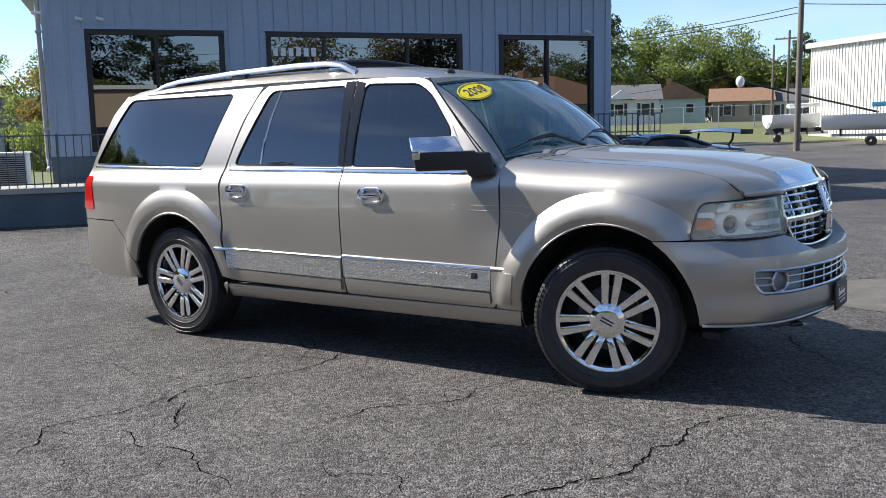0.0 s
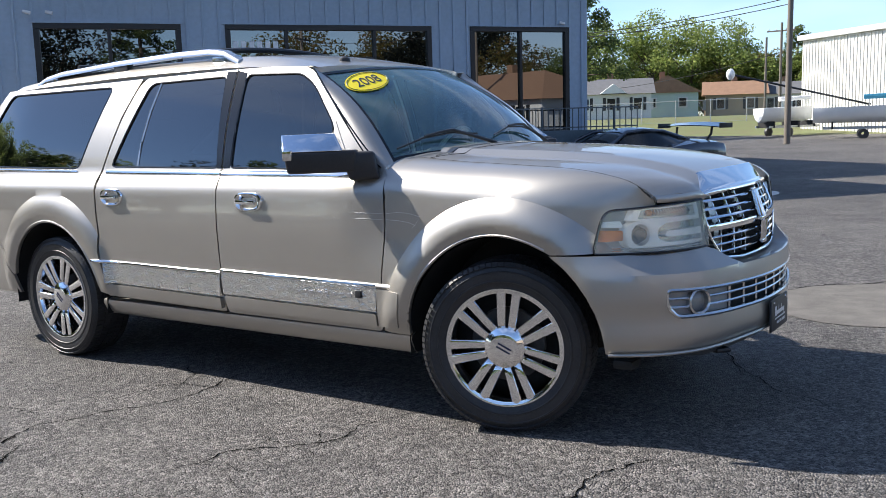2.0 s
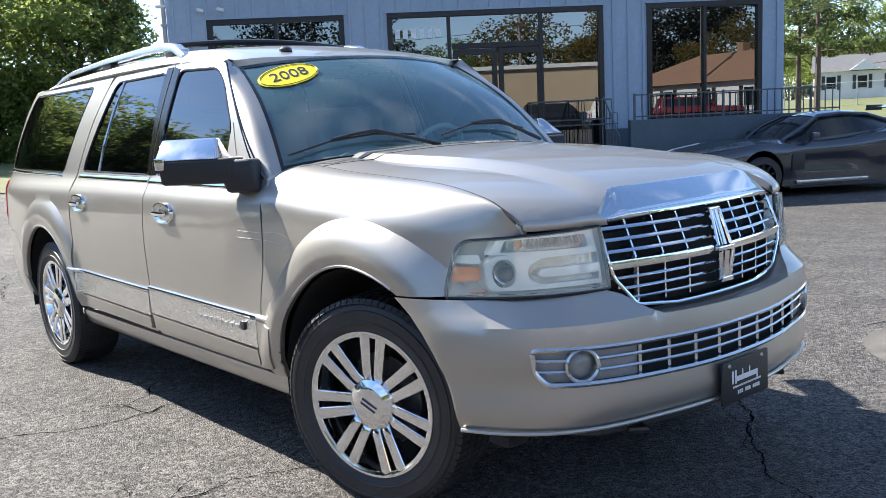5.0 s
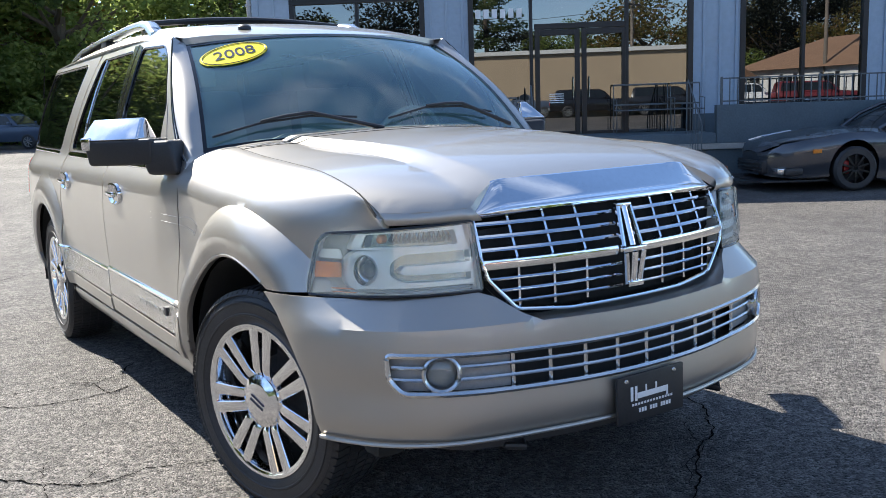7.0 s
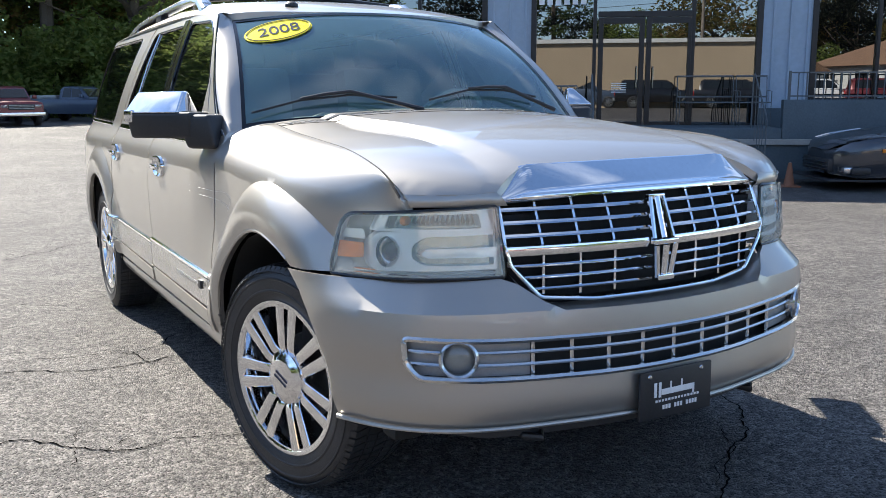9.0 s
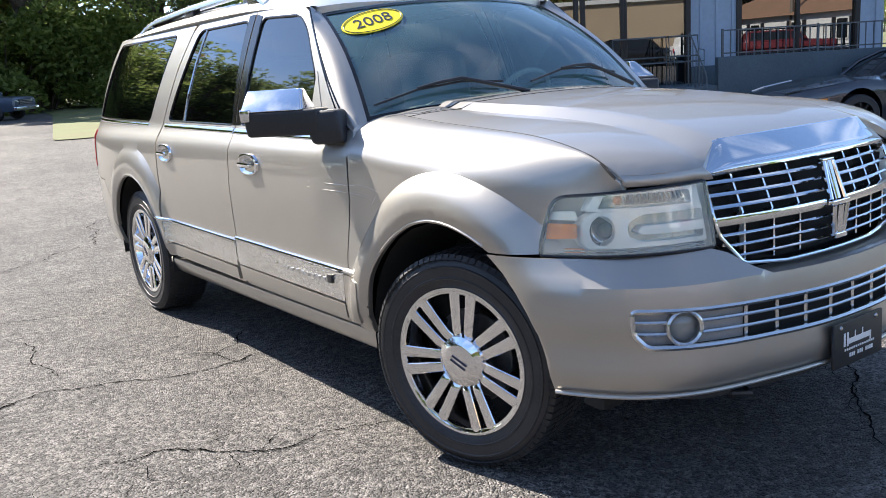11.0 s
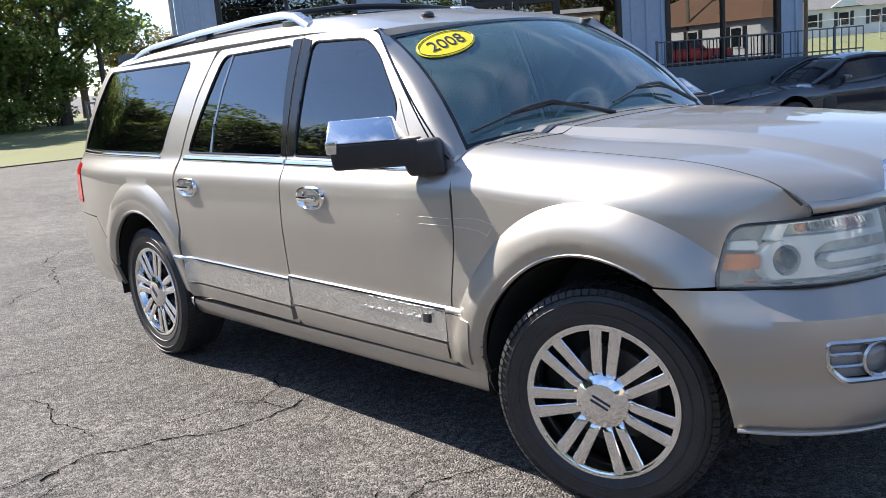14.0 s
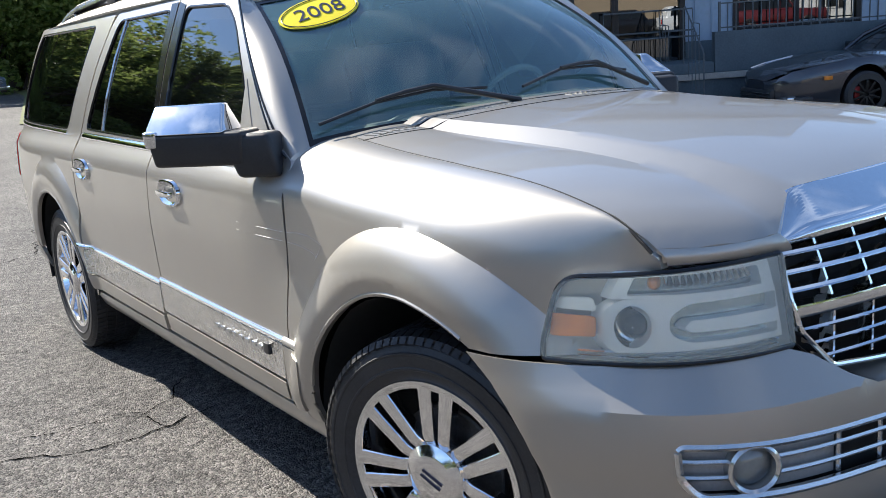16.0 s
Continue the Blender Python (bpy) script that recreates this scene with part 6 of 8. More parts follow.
# ---- lot surface: cracks, patch, lawns ----
def crack(points, width, seed):
    """A ragged open crack along waypoints."""
    rnd = random.Random(seed)
    path = []
    for (x0, y0), (x1, y1) in zip(points, points[1:]):
        n = max(2, int(math.hypot(x1 - x0, y1 - y0) / 0.022))
        for i in range(n):
            t = i / n
            path.append((x0 + (x1 - x0) * t, y0 + (y1 - y0) * t))
    path.append(points[-1])
    off, drift, rows = 0.0, 0.0, []
    bm = bmesh.new()
    for i, (x, y) in enumerate(path):
        a, b = path[max(0, i - 1)], path[min(len(path) - 1, i + 1)]
        d = Vector((b[0] - a[0], b[1] - a[1], 0)).normalized()
        nrm = Vector((-d.y, d.x, 0))
        drift = drift * 0.82 + rnd.uniform(-0.010, 0.010)
        off = off * 0.90 + drift
        end = min(1.0, min(i, len(path) - 1 - i) / 8 + 0.15)
        w = width * end * rnd.choice((0.4, 0.5, 0.6, 0.75, 1.0))
        c = Vector((x, y, 0)) + nrm * (off + rnd.uniform(-0.007, 0.007))
        row = []
        for sgn in (-0.5, 0.5):
            p = c + nrm * w * sgn
            row.append(bm.verts.new((p.x, p.y, ground_z(p.x, p.y) + 0.0035)))
        rows.append(row)
    for a, b in zip(rows, rows[1:]):
        bm.faces.new((a[0], a[1], b[1], b[0]))
    ob = part("crack", bm, CRACK, ground, "dark open crack in the asphalt", smooth=False)
    return ob


CRACKS = [
    ([(-1.93, -3.11), (-2.01, -2.88), (-2.16, -2.77), (-2.04, -2.45), (-1.89, -2.1), (-2.06, -1.92), (-1.99, -1.66), (-1.88, -1.4), (-2.02, -0.80)], 0.012),
    ([(-1.89, -2.1), (-1.72, -2.30), (-1.61, -2.38), (-1.55, -2.5)], 0.014),
    ([(0.10, -2.75), (0.21, -2.45), (0.3, -2.23), (0.45, -1.99), (0.54, -1.58), (0.66, -1.33), (0.78, -0.93)], 0.013),
    ([(-1.02, -2.08), (-0.89, -1.68), (-0.64, -1.42), (-0.6, -1.15), (-0.49, -0.80)], 0.011),
    ([(-0.08, 1.26), (0.33, 0.91), (0.69, 0.49), (0.92, 0.29), (1.16, 0.05)], 0.011),
    ([(0.10, 2.70), (0.34, 3.03), (0.62, 3.39), (1.1, 3.9)], 0.018),
    ([(-3.9, -2.01), (-3.75, -1.81), (-3.7, -1.46), (-3.48, -1.2)], 0.009),
    ([(-2.22, -2.95), (-2.09, -2.83), (-1.73, -2.67), (-1.25, -2.64), (-1.06, -2.74), (-0.73, -2.81)], 0.008),
    ([(-0.68, -2.4), (-0.48, -2.52), (-0.32, -2.39), (-0.03, -2.47)], 0.007),
    ([(-2.23, -1.85), (-2.58, -1.78), (-3.37, -1.83)], 0.008),
    ([(-0.62, -1.55), (-0.73, -1.34), (-0.75, -1.22)], 0.007),
    ([(0.34, 0.87), (0.56, 0.62), (0.86, 0.4)], 0.006),
    ([(-2.15, -1.68), (-2.12, -1.44), (-1.98, -1.07), (-2.36, -0.78)], 0.009),
    ([(-1.69, -1.04), (-1.95, -1.12), (-2.05, -1.30)], 0.007),
    ([(-5.6, -1.6), (-6.4, -0.6), (-7.9, -0.2), (-9.0, 0.9)], 0.014),
    ([(-4.1, -2.3), (-5.2, -2.2), (-6.6, -2.8)], 0.012),
    ([(1.0, 5.2), (2.2, 6.1), (2.9, 7.8), (2.6, 9.6)], 0.020),
]
for i, (pts, w) in enumerate(CRACKS):
    crack(pts, w, i + 3)
# finer map cracking before the car
rnd = random.Random(11)
for i in range(34):
    x, y = rnd.uniform(-2.6, 0.9), rnd.uniform(-3.2, -1.15)
    a = rnd.uniform(0, math.tau)
    pts = [(x, y)]
    for _ in range(rnd.randint(2, 4)):
        a += rnd.uniform(-0.8, 0.8)
        pts.append((pts[-1][0] + 0.16 * math.cos(a), pts[-1][1] + 0.16 * math.sin(a)))
    crack(pts, rnd.uniform(0.002, 0.0045), 100 + i)


def flat_patch(points, lift, step=1.0):
    out = dense(rounded(points, 0.6, 4), step)
    return sheet(out, lambda u, v: Vector((u, v, ground_z(u, v) + lift)), step, inward=(0, 0, -1))


tagged(new("sunlit_patch", mesh_of(flat_patch([(0.35, 3.2), (0.15, 2.4), (0.75, 1.75), (2.4, 2.3), (3.4, 3.4), (2.6, 4.3)], 0.004, 0.25), "sunlit_patch", PATCH)), "asphalt patch with sunlight put into its pale tan colour", "ground patch", kind="structure")
# pale grey ground patch, mottled at random with a darker grey
BLOTCH = material("pale_grey_blotch", (0.42, 0.42, 0.42), 0.35, 0, 0.5, 5, 30, tint=(0.09, 0.09, 0.095))
tagged(new("grey_blotch", mesh_of(flat_patch([(-3.7, 13.5), (-3.5, 14.5), (-2.9, 14.6), (-2.6, 14.0), (-2.6, 13.0), (-3.2, 12.9)], 0.004, 0.2), "grey_blotch", BLOTCH)), "pale grey blotch on the asphalt beside the showroom", "stain", kind="structure")
tagged(new("lawn", mesh_of(flat_patch([(-24.4, 3.0), (-45, 7.5), (-90, 14), (-95, 70), (-24, 48), (-18.2, 14), (-19.3, 10.5), (-23.5, 6.9)], 0.03, 2.0), "lawn", GRASS_SOIL)), "mown green lawn with dry patches beside the lot", "lawn", kind="structure")
tagged(new("verge", mesh_of(flat_patch([(-21, 50), (30, 63), (70, 74), (70, 120), (-120, 130), (-90, 60), (-40, 44)], 0.03, 3.0), "verge", GRASS_SOIL)), "mown green grass before the far houses", "lawn", kind="structure")


# ---- planting ----
def leaf_cloud(clumps, count, size, seed, mat, name):
    """Many small folded leaves strewn through clumps (centre, radius)."""
    rs = np.random.RandomState(seed)
    vol = np.array([c[1] ** 2 for c in clumps])
    which = rs.choice(len(clumps), count, p=vol / vol.sum())
    cen, rad = np.array([c[0] for c in clumps])[which], np.array([c[1] for c in clumps])[which]
    d = rs.normal(size=(count, 3))
    d /= np.linalg.norm(d, axis=1)[:, None]
    r = rad * (0.35 + 0.65 * rs.rand(count) ** 0.5)
    p = cen + d * r[:, None] * np.array([1, 1, 0.8])
    u = rs.normal(size=(count, 3))
    u /= np.linalg.norm(u, axis=1)[:, None]
    w = np.cross(u, d + rs.normal(size=(count, 3)) * 0.7)
    w /= np.linalg.norm(w, axis=1)[:, None] + 1e-9
    s = size * (0.6 + 0.8 * rs.rand(count))[:, None]
    n = np.cross(u, w)
    v = np.stack([p - u * s, p + w * s * 0.55 + n * s * 0.15, p + u * s, p - w * s * 0.55 + n * s * 0.15], 1).reshape(-1, 3)
    idx = np.arange(count * 4).reshape(-1, 4)
    me = bpy.data.meshes.new(name)
    me.from_pydata(v.tolist(), [], idx.tolist())
    me.materials.append(mat)
    return me


def tree_kind(kind, seed):
    """Trunk with limbs, and a crown with gaps. One metre tall in each unit of ten."""
    rnd = random.Random(seed)
    wood = bmesh.new()
    clumps = []
    if kind == "pine":
        H = 10.0
        tube(wood, [(0, 0, -0.3), (0.05, 0.03, H * 0.4), (-0.04, 0.05, H * 0.75), (0, 0, H * 0.97)], 0.19, 8, 0.04)
        for i in range(26):
            z = H * (0.42 + 0.55 * i / 26)
            a = i * 2.4 + rnd.uniform(-0.4, 0.4)
            L = (1.0 - (z / H - 0.42) / 0.62) * 2.3 * rnd.uniform(0.6, 1.1) + 0.35
            e = Vector((math.cos(a) * L, math.sin(a) * L, z + rnd.uniform(-0.1, 0.5)))
            tube(wood, [(0, 0, z), tuple(e)], 0.045, 5, 0.012)
            clumps += [(tuple(e), 0.55), (tuple(e * 0.6 + Vector((0, 0, z * 0.4))), 0.42)]
        leaves = leaf_cloud(clumps, 6200, 0.10, seed, LEAF_PINE, "crown")
    else:
        H = 10.0
        tube(wood, [(0, 0, -0.3), (0.06, -0.04, 1.4), (0.0, 0.05, 3.0), (0.1, 0.0, 4.6)], 0.24, 9, 0.14)
        for i in range(13):
            a = i * 2.4 + rnd.uniform(-0.5, 0.5)
            z = 2.3 + 0.2 * i
            L = rnd.uniform(1.7, 3.1)
            e = Vector((math.cos(a) * L, math.sin(a) * L, z + rnd.uniform(1.2, 3.4)))
            tube(wood, [(0, 0, z), tuple(e * 0.5 + Vector((0, 0, z * 0.45))), tuple(e)], 0.085, 6, 0.02)
            for _ in range(3):
                clumps.append(((e.x + rnd.uniform(-0.8, 0.8), e.y + rnd.uniform(-0.8, 0.8), e.z + rnd.uniform(-0.8, 0.9)), rnd.uniform(0.6, 1.15)))
        for _ in range(9):
            clumps.append(((rnd.uniform(-1.4, 1.4), rnd.uniform(-1.4, 1.4), rnd.uniform(6.0, 8.9)), rnd.uniform(0.7, 1.2)))
        for _ in range(11):
            clumps.append(((rnd.uniform(-2.4, 2.4), rnd.uniform(-2.4, 2.4), rnd.uniform(1.4, 4.2)), rnd.uniform(0.7, 1.1)))
        if kind == "bush":
            wood.free()
            wood = bmesh.new()
            for i in range(7):
                a = i * 0.9
                tube(wood, [(0.2 * math.cos(a), 0.2 * math.sin(a), -0.2), (1.0 * math.cos(a), 1.0 * math.sin(a), 1.6), (1.7 * math.cos(a), 1.7 * math.sin(a), 3.2)], 0.06, 6, 0.015)
            clumps = [((rnd.uniform(-2.2, 2.2), rnd.uniform(-2.2, 2.2), rnd.uniform(0.6, 4.2)), rnd.uniform(0.7, 1.3)) for _ in range(22)]
        leaves = leaf_cloud(clumps, 7200, 0.112, seed, {"autumn": LEAF_AUTUMN, "dark": LEAF_SHADED}.get(kind, LEAF_GREEN), "crown")
    trunk = mesh_of(wood, "trunk", BARK)
    return trunk, leaves


KINDS = {("green", 0): tree_kind("green", 1), ("green", 1): tree_kind("green", 5), ("autumn", 0): tree_kind("autumn", 2), ("pine", 0): tree_kind("pine", 3), ("pine", 1): tree_kind("pine", 8), ("bush", 0): tree_kind("bush", 4), ("dark", 0): tree_kind("dark", 6), ("dark", 1): tree_kind("dark", 9)}
LABELS = {"dark": "broad tree with shade put into its dark leaf colour and an uneven crown", "green": "broad green leafy tree with an uneven crown", "autumn": "tree with yellowing autumn leaves", "pine": "tall dark pine with a bare lower trunk", "bush": "dense green shrub with leaves to the ground"}


def tree(kind, x, y, height, group, spin=0.0, wide=1.0):
    k = [q for q in KINDS if q[0] == kind]
    trunk, leaves = KINDS[k[int(abs(x * 7 + y * 3)) % len(k)]]
    s = height / (10.0 if kind != "bush" else 5.2)
    t = empty("bush" if kind == "bush" else "tree", Matrix.Translation((x, y, ground_z(x, y))) @ Matrix.Rotation(spin + x, 4, "Z") @ Matrix.Diagonal((s * wide, s * wide, s, 1)), LABELS[kind], "shrub" if kind == "bush" else "tree", group)
    new("trunk" if kind != "bush" else "woody_base", trunk).parent = t
    c = new("crown", leaves)
    c.parent = t
    return t


rnd = random.Random(5)


def wood_height(x, y):
    """The wood is tall behind the pickups and low towards the showroom."""
    a = math.degrees(math.atan2(2 - x, y + 4))
    far = math.hypot(x - 2, y + 4) / 58
    return (rnd.uniform(14, 19) if a > 72 else rnd.uniform(9, 12) if a > 67 else rnd.uniform(4.5, 6.2)) * far


# wood beyond the left lawn and behind the parked pickups: closed by the pickups, thinner towards the showroom
for i in range(42):
    a = i / 41
    x, y = -57 - 6 * (i % 4) + rnd.uniform(-2, 2), -40 + 74 * a + rnd.uniform(-2, 2)
    if y > 14 and i % 2:
        continue
    tree(rnd.choice(("green", "green", "pine", "green", "autumn")), x, y, wood_height(x, y), "trees of the wood", wide=1.3)
for i in range(16):
    tree(rnd.choice(("green", "pine")), -64 - rnd.uniform(0, 10), -42 + 50 * i / 15 + rnd.uniform(-1, 1), rnd.uniform(13, 18), "trees of the wood", wide=1.35)
for i in range(30):
    tree("bush", -53 - rnd.uniform(0, 6), -36 + 52 * i / 29 + rnd.uniform(-1, 1), rnd.uniform(4.0, 7.0), "shrubs along the wood", wide=1.25)
tree("green", -41.0, 20.5, 6.4, "trees on the lawn", wide=0.9)
tree("autumn", -37.0, 19.6, 6.0, "trees on the lawn")
tree("bush", -36.0, 17.6, 2.6, "shrubs along the wood")
tree("pine", -54, 19, 11, "trees on the lawn")
tree("pine", -58, 18, 12, "trees on the lawn")
# trees behind the far houses
for x, y, h, kind in ((-53, 106, 13, "green"), (-49, 112, 14, "green"), (-44.5, 112, 15, "green"), (-40, 114, 14, "green"), (-36, 116, 13.5, "green"), (-36.5, 112, 6.5, "autumn"), (-31.0, 116, 9.5, "autumn"),
                      (-27.5, 118, 11, "pine"), (-26, 116, 9, "green"), (-22, 118, 8, "autumn"), (-6.5, 84, 12.5, "pine"), (-3, 86, 13, "pine"), (-25.0, 50.5, 10.5, "pine"), (-27.5, 53, 10, "pine"), (-58, 98, 13, "green"), (-64, 95, 13, "green"), (-10, 110, 15, "pine"), (-5, 112, 15, "green")):
    tree(kind, x, y, h, "trees behind the houses", wide=1.1)
# undergrowth that closes the view under those crowns
for i in range(16):
    tree("bush" if i % 3 else "green", -68 + 3.6 * i + rnd.uniform(-1, 1), 119 + rnd.uniform(-3, 3), rnd.uniform(7.5, 9.5), "trees behind the houses", wide=1.3)
# tall trees beside the lot, out of view behind the camera's left
for i in range(12):
    a = radians(204 + 52 * i / 11)
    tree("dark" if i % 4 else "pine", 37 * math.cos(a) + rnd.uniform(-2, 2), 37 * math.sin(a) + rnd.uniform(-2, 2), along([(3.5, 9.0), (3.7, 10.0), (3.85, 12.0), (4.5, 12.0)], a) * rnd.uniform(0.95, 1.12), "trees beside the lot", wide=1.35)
# trees on the far side of the road, behind the camera
for i in range(42):
    a = radians(-118 + 152 * i / 41)
    r = 62 + rnd.uniform(-4, 10)
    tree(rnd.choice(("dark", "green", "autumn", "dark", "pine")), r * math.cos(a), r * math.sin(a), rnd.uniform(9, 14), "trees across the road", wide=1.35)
for i in range(26):
    a = radians(-122 + 160 * i / 25)
    r = 57 + rnd.uniform(-3, 3)
    tree("bush", r * math.cos(a), r * math.sin(a), rnd.uniform(4.5, 7.0), "shrubs across the road", wide=1.3)

# ---- houses, stores, poles, fence, boats ----
def gable_house(x, y, turn, w, d, h, rise, wall_mat, roof_mat, label, wins=3, category="house", z=None, hip=False):
    base = ground_z(x, y) if z is None else z
    H = empty("house", Matrix.Translation((x, y, base)) @ Matrix.Rotation(radians(turn), 4, "Z"), label, category)
    part("wall", boxed(-w / 2, w / 2, -d / 2, d / 2, -1.0, h), wall_mat, H, smooth=False)
    bm = bmesh.new()
    o = 0.4
    inn = w * 0.28 if hip else 0.0
    pts = [(-w / 2 - o, -d / 2 - o, h - 0.1), (w / 2 + o, -d / 2 - o, h - 0.1), (w / 2 + o, d / 2 + o, h - 0.1), (-w / 2 - o, d / 2 + o, h - 0.1), (-w / 2 - o + inn, 0, h + rise), (w / 2 + o - inn, 0, h + rise)]
    v = [bm.verts.new(p) for p in pts]
    for f in ((0, 1, 5, 4), (2, 3, 4, 5), (3, 0, 4), (1, 2, 5), (0, 3, 2, 1)):
        bm.faces.new([v[i] for i in f])
    bmesh.ops.recalc_face_normals(bm, faces=bm.faces)
    r = part("roof", bm, roof_mat, H, smooth=False)
    if not hip:
        for sx in (-1, 1):
            bm = bmesh.new()
            xx = sx * (w / 2 + 0.02)
            bm.faces.new([bm.verts.new(p) for p in ((xx, -d / 2, h - 0.02), (xx, d / 2, h - 0.02), (xx, 0, h + rise * (d / 2) / (d / 2 + o)))])
            g = bmesh.ops.extrude_face_region(bm, geom=bm.faces[:])["geom"]
            bmesh.ops.translate(bm, vec=(sx * 0.22, 0, 0), verts=[q for q in g if isinstance(q, bmesh.types.BMVert)])
            bmesh.ops.recalc_face_normals(bm, faces=bm.faces)
            gb = part("gable", bm, wall_mat, H, smooth=False)
            for yy, zz, hh in ((0.0, h + 0.35, 0.45), (d * 0.25, h - 1.7, 0.6), (-d * 0.25, h - 1.7, 0.6)):
                fr = part("gable_window", boxed(min(sx * (w / 2 - 0.02), sx * (w / 2 + 0.28)), max(sx * (w / 2 - 0.02), sx * (w / 2 + 0.28)), yy - 0.5, yy + 0.5, zz - 0.05, zz + hh * 2 * 0.9), FASCIA, gb, smooth=False)
                part("pane", boxed(min(sx * (w / 2), sx * (w / 2 + 0.30)), max(sx * (w / 2), sx * (w / 2 + 0.30)), yy - 0.38, yy + 0.38, zz + 0.07, zz + hh * 2 * 0.9 - 0.1), FAR_GLASS, fr, smooth=False)
    part("chimney", boxed(-0.3, 0.3, 0.2, 0.8, h, h + rise + 0.6), ROOF_BROWN, r, smooth=False)
    for i in range(wins):
        xx = -w / 2 + w * (i + 0.5) / wins
        wn_ = part("window", boxed(xx - 0.5, xx + 0.5, -d / 2 - 0.05, -d / 2 + 0.02, h - 1.75, h - 0.45), FASCIA, H, smooth=False)
        part("pane", boxed(xx - 0.4, xx + 0.4, -d / 2 - 0.07, -d / 2 - 0.03, h - 1.65, h - 0.55), FAR_GLASS, wn_, smooth=False)
        for sx in (-1, 1):
            part("shutter", boxed(xx + sx * 0.68 - 0.15, xx + sx * 0.68 + 0.15, -d / 2 - 0.06, -d / 2 + 0.02, h - 1.75, h - 0.45), BLACK, wn_, smooth=False)
    return H


grey = gable_house(-38.2, 84.6, 26, 8.0, 6.4, 2.6, 1.55, HOUSE_WHITE, ROOF_GREY, "white clapboard bungalow with a grey shingle roof", 3)
# small front gable of the grey-roofed bungalow
bm = bmesh.new()
v = [bm.verts.new(p) for p in ((-1.1, -4.0, 2.55), (1.5, -4.0, 2.55), (0.2, -4.0, 3.5), (-1.1, -1.0, 2.9), (1.5, -1.0, 2.9), (0.2, -0.8, 3.6))]
for f in ((0, 1, 2), (0, 2, 5, 3), (1, 4, 5, 2)):
    bm.faces.new([v[i] for i in f])
part("porch_gable", bm, HOUSE_WHITE, grey, smooth=False)
gable_house(-36.8, 97.0, 112, 9.5, 6.6, 2.8, 1.8, HOUSE_GREEN, ROOF_BROWN, "pale green clapboard house with a brown roof", 3)
gable_house(-31.0, 103.5, 20, 6.5, 6, 2.5, 1.5, STORE_TAN, ROOF_BROWN, "low tan house with a brown shingle roof", 2)
gable_house(-26.0, 106.5, 15, 6.5, 6, 2.4, 1.4, HOUSE_WHITE, ROOF_GREY, "grey-roofed house behind the fence", 2)
gable_house(-47.0, 22.5, 70, 9, 6, 2.4, 1.4, HOUSE_WHITE, ROOF_GREY, "small white outbuilding among the trees", 1)
# across the road, behind the camera
gable_house(38.5, 2.2, -58, 15, 9, 2.7, 2.0, HOUSE_WHITE, ROOF_BROWN, "long white house with a brown hipped roof", 4, hip=True)
gable_house(36.0, -8.5, -55, 6, 5, 2.3, 1.4, HOUSE_WHITE, ROOF_BROWN, "small white house with an orange-brown roof", 2)
store = empty("shop", Matrix.Translation((27.5, -15.5, ground_z(27, -15))) @ Matrix.Rotation(radians(-124), 4, "Z"), "long low tan shop with a flat roof", "shop")
part("wall", boxed(-11, 11, -6, 0, -0.4, 3.9), STORE_TAN, store, smooth=False)
part("roof", boxed(-11.2, 11.2, -6.2, 0.2, 3.91, 4.15), FASCIA, store, smooth=False)
part("canopy", boxed(-11, 5, 0.02, 1.6, 2.55, 2.75), FASCIA, store, smooth=False)
part("sign_panel", boxed(-3.4, 1.6, 0.01, 0.12, 3.05, 3.45), BLACK, store, "dark unlettered sign panel", smooth=False)
for i in range(6):
    w_ = part("window", boxed(-9.6 + 3.2 * i, -7.6 + 3.2 * i, 0.01, 0.06, 0.8, 2.4), FAR_GLASS, store, smooth=False)


# utility poles and cables
def pole(x, y, h, r, label, arm=True):
    z = ground_z(x, y)
    P = empty("utility_pole", Matrix.Translation((x, y, z)), label, "utility pole", "utility poles")
    bm = bmesh.new()
    tube(bm, [(0, 0, -0.5), (0.01, 0, h * 0.5), (0.03, 0.01, h)], r, 12, r * 0.72)
    part("shaft", bm, POLE_WOOD, P)
    if arm:
        part("crossarm", boxed(-1.2, 1.2, -0.06, 0.06, h - 0.75, h - 0.63), POLE_WOOD, P, smooth=False)
        for k in (-1.05, -0.4, 0.4, 1.05):
            bm = bmesh.new()
            lathe(bm, [(0.05, h - 0.63), (0.06, h - 0.56), (0.03, h - 0.50), (0.001, h - 0.48)], 10, "Z", Matrix.Translation((k, 0, 0)))
            part("insulator", bm, GALV, P)
    return P


pole(-9.87, 43.4, 9.5, 0.17, "tall weathered timber pole at the lot's edge", False)
pole(-19.0, 77.2, 8.0, 0.14, "weathered timber pole with a crossarm")
pole(-22.8, 86.5, 7.4, 0.14, "slim weathered timber pole", False)
pole(-17.5, 90.0, 7.6, 0.14, "far timber pole with a crossarm")
pole(31.5, -11.0, 8.0, 0.14, "timber pole across the road")
pole(34.0, 1.0, 8.5, 0.14, "timber pole across the road")


def cable(a, b, sag, r=0.018):
    bm = bmesh.new()
    a, b = Vector(a), Vector(b)
    tube(bm, [a.lerp(b, i / 24) - Vector((0, 0, sag * 4 * (i / 24) * (1 - i / 24))) for i in range(25)], r, 5)
    return tagged(new("cable", mesh_of(bm, "cable", CABLE)), "black sagging overhead cable between poles", "cable", "overhead cables")


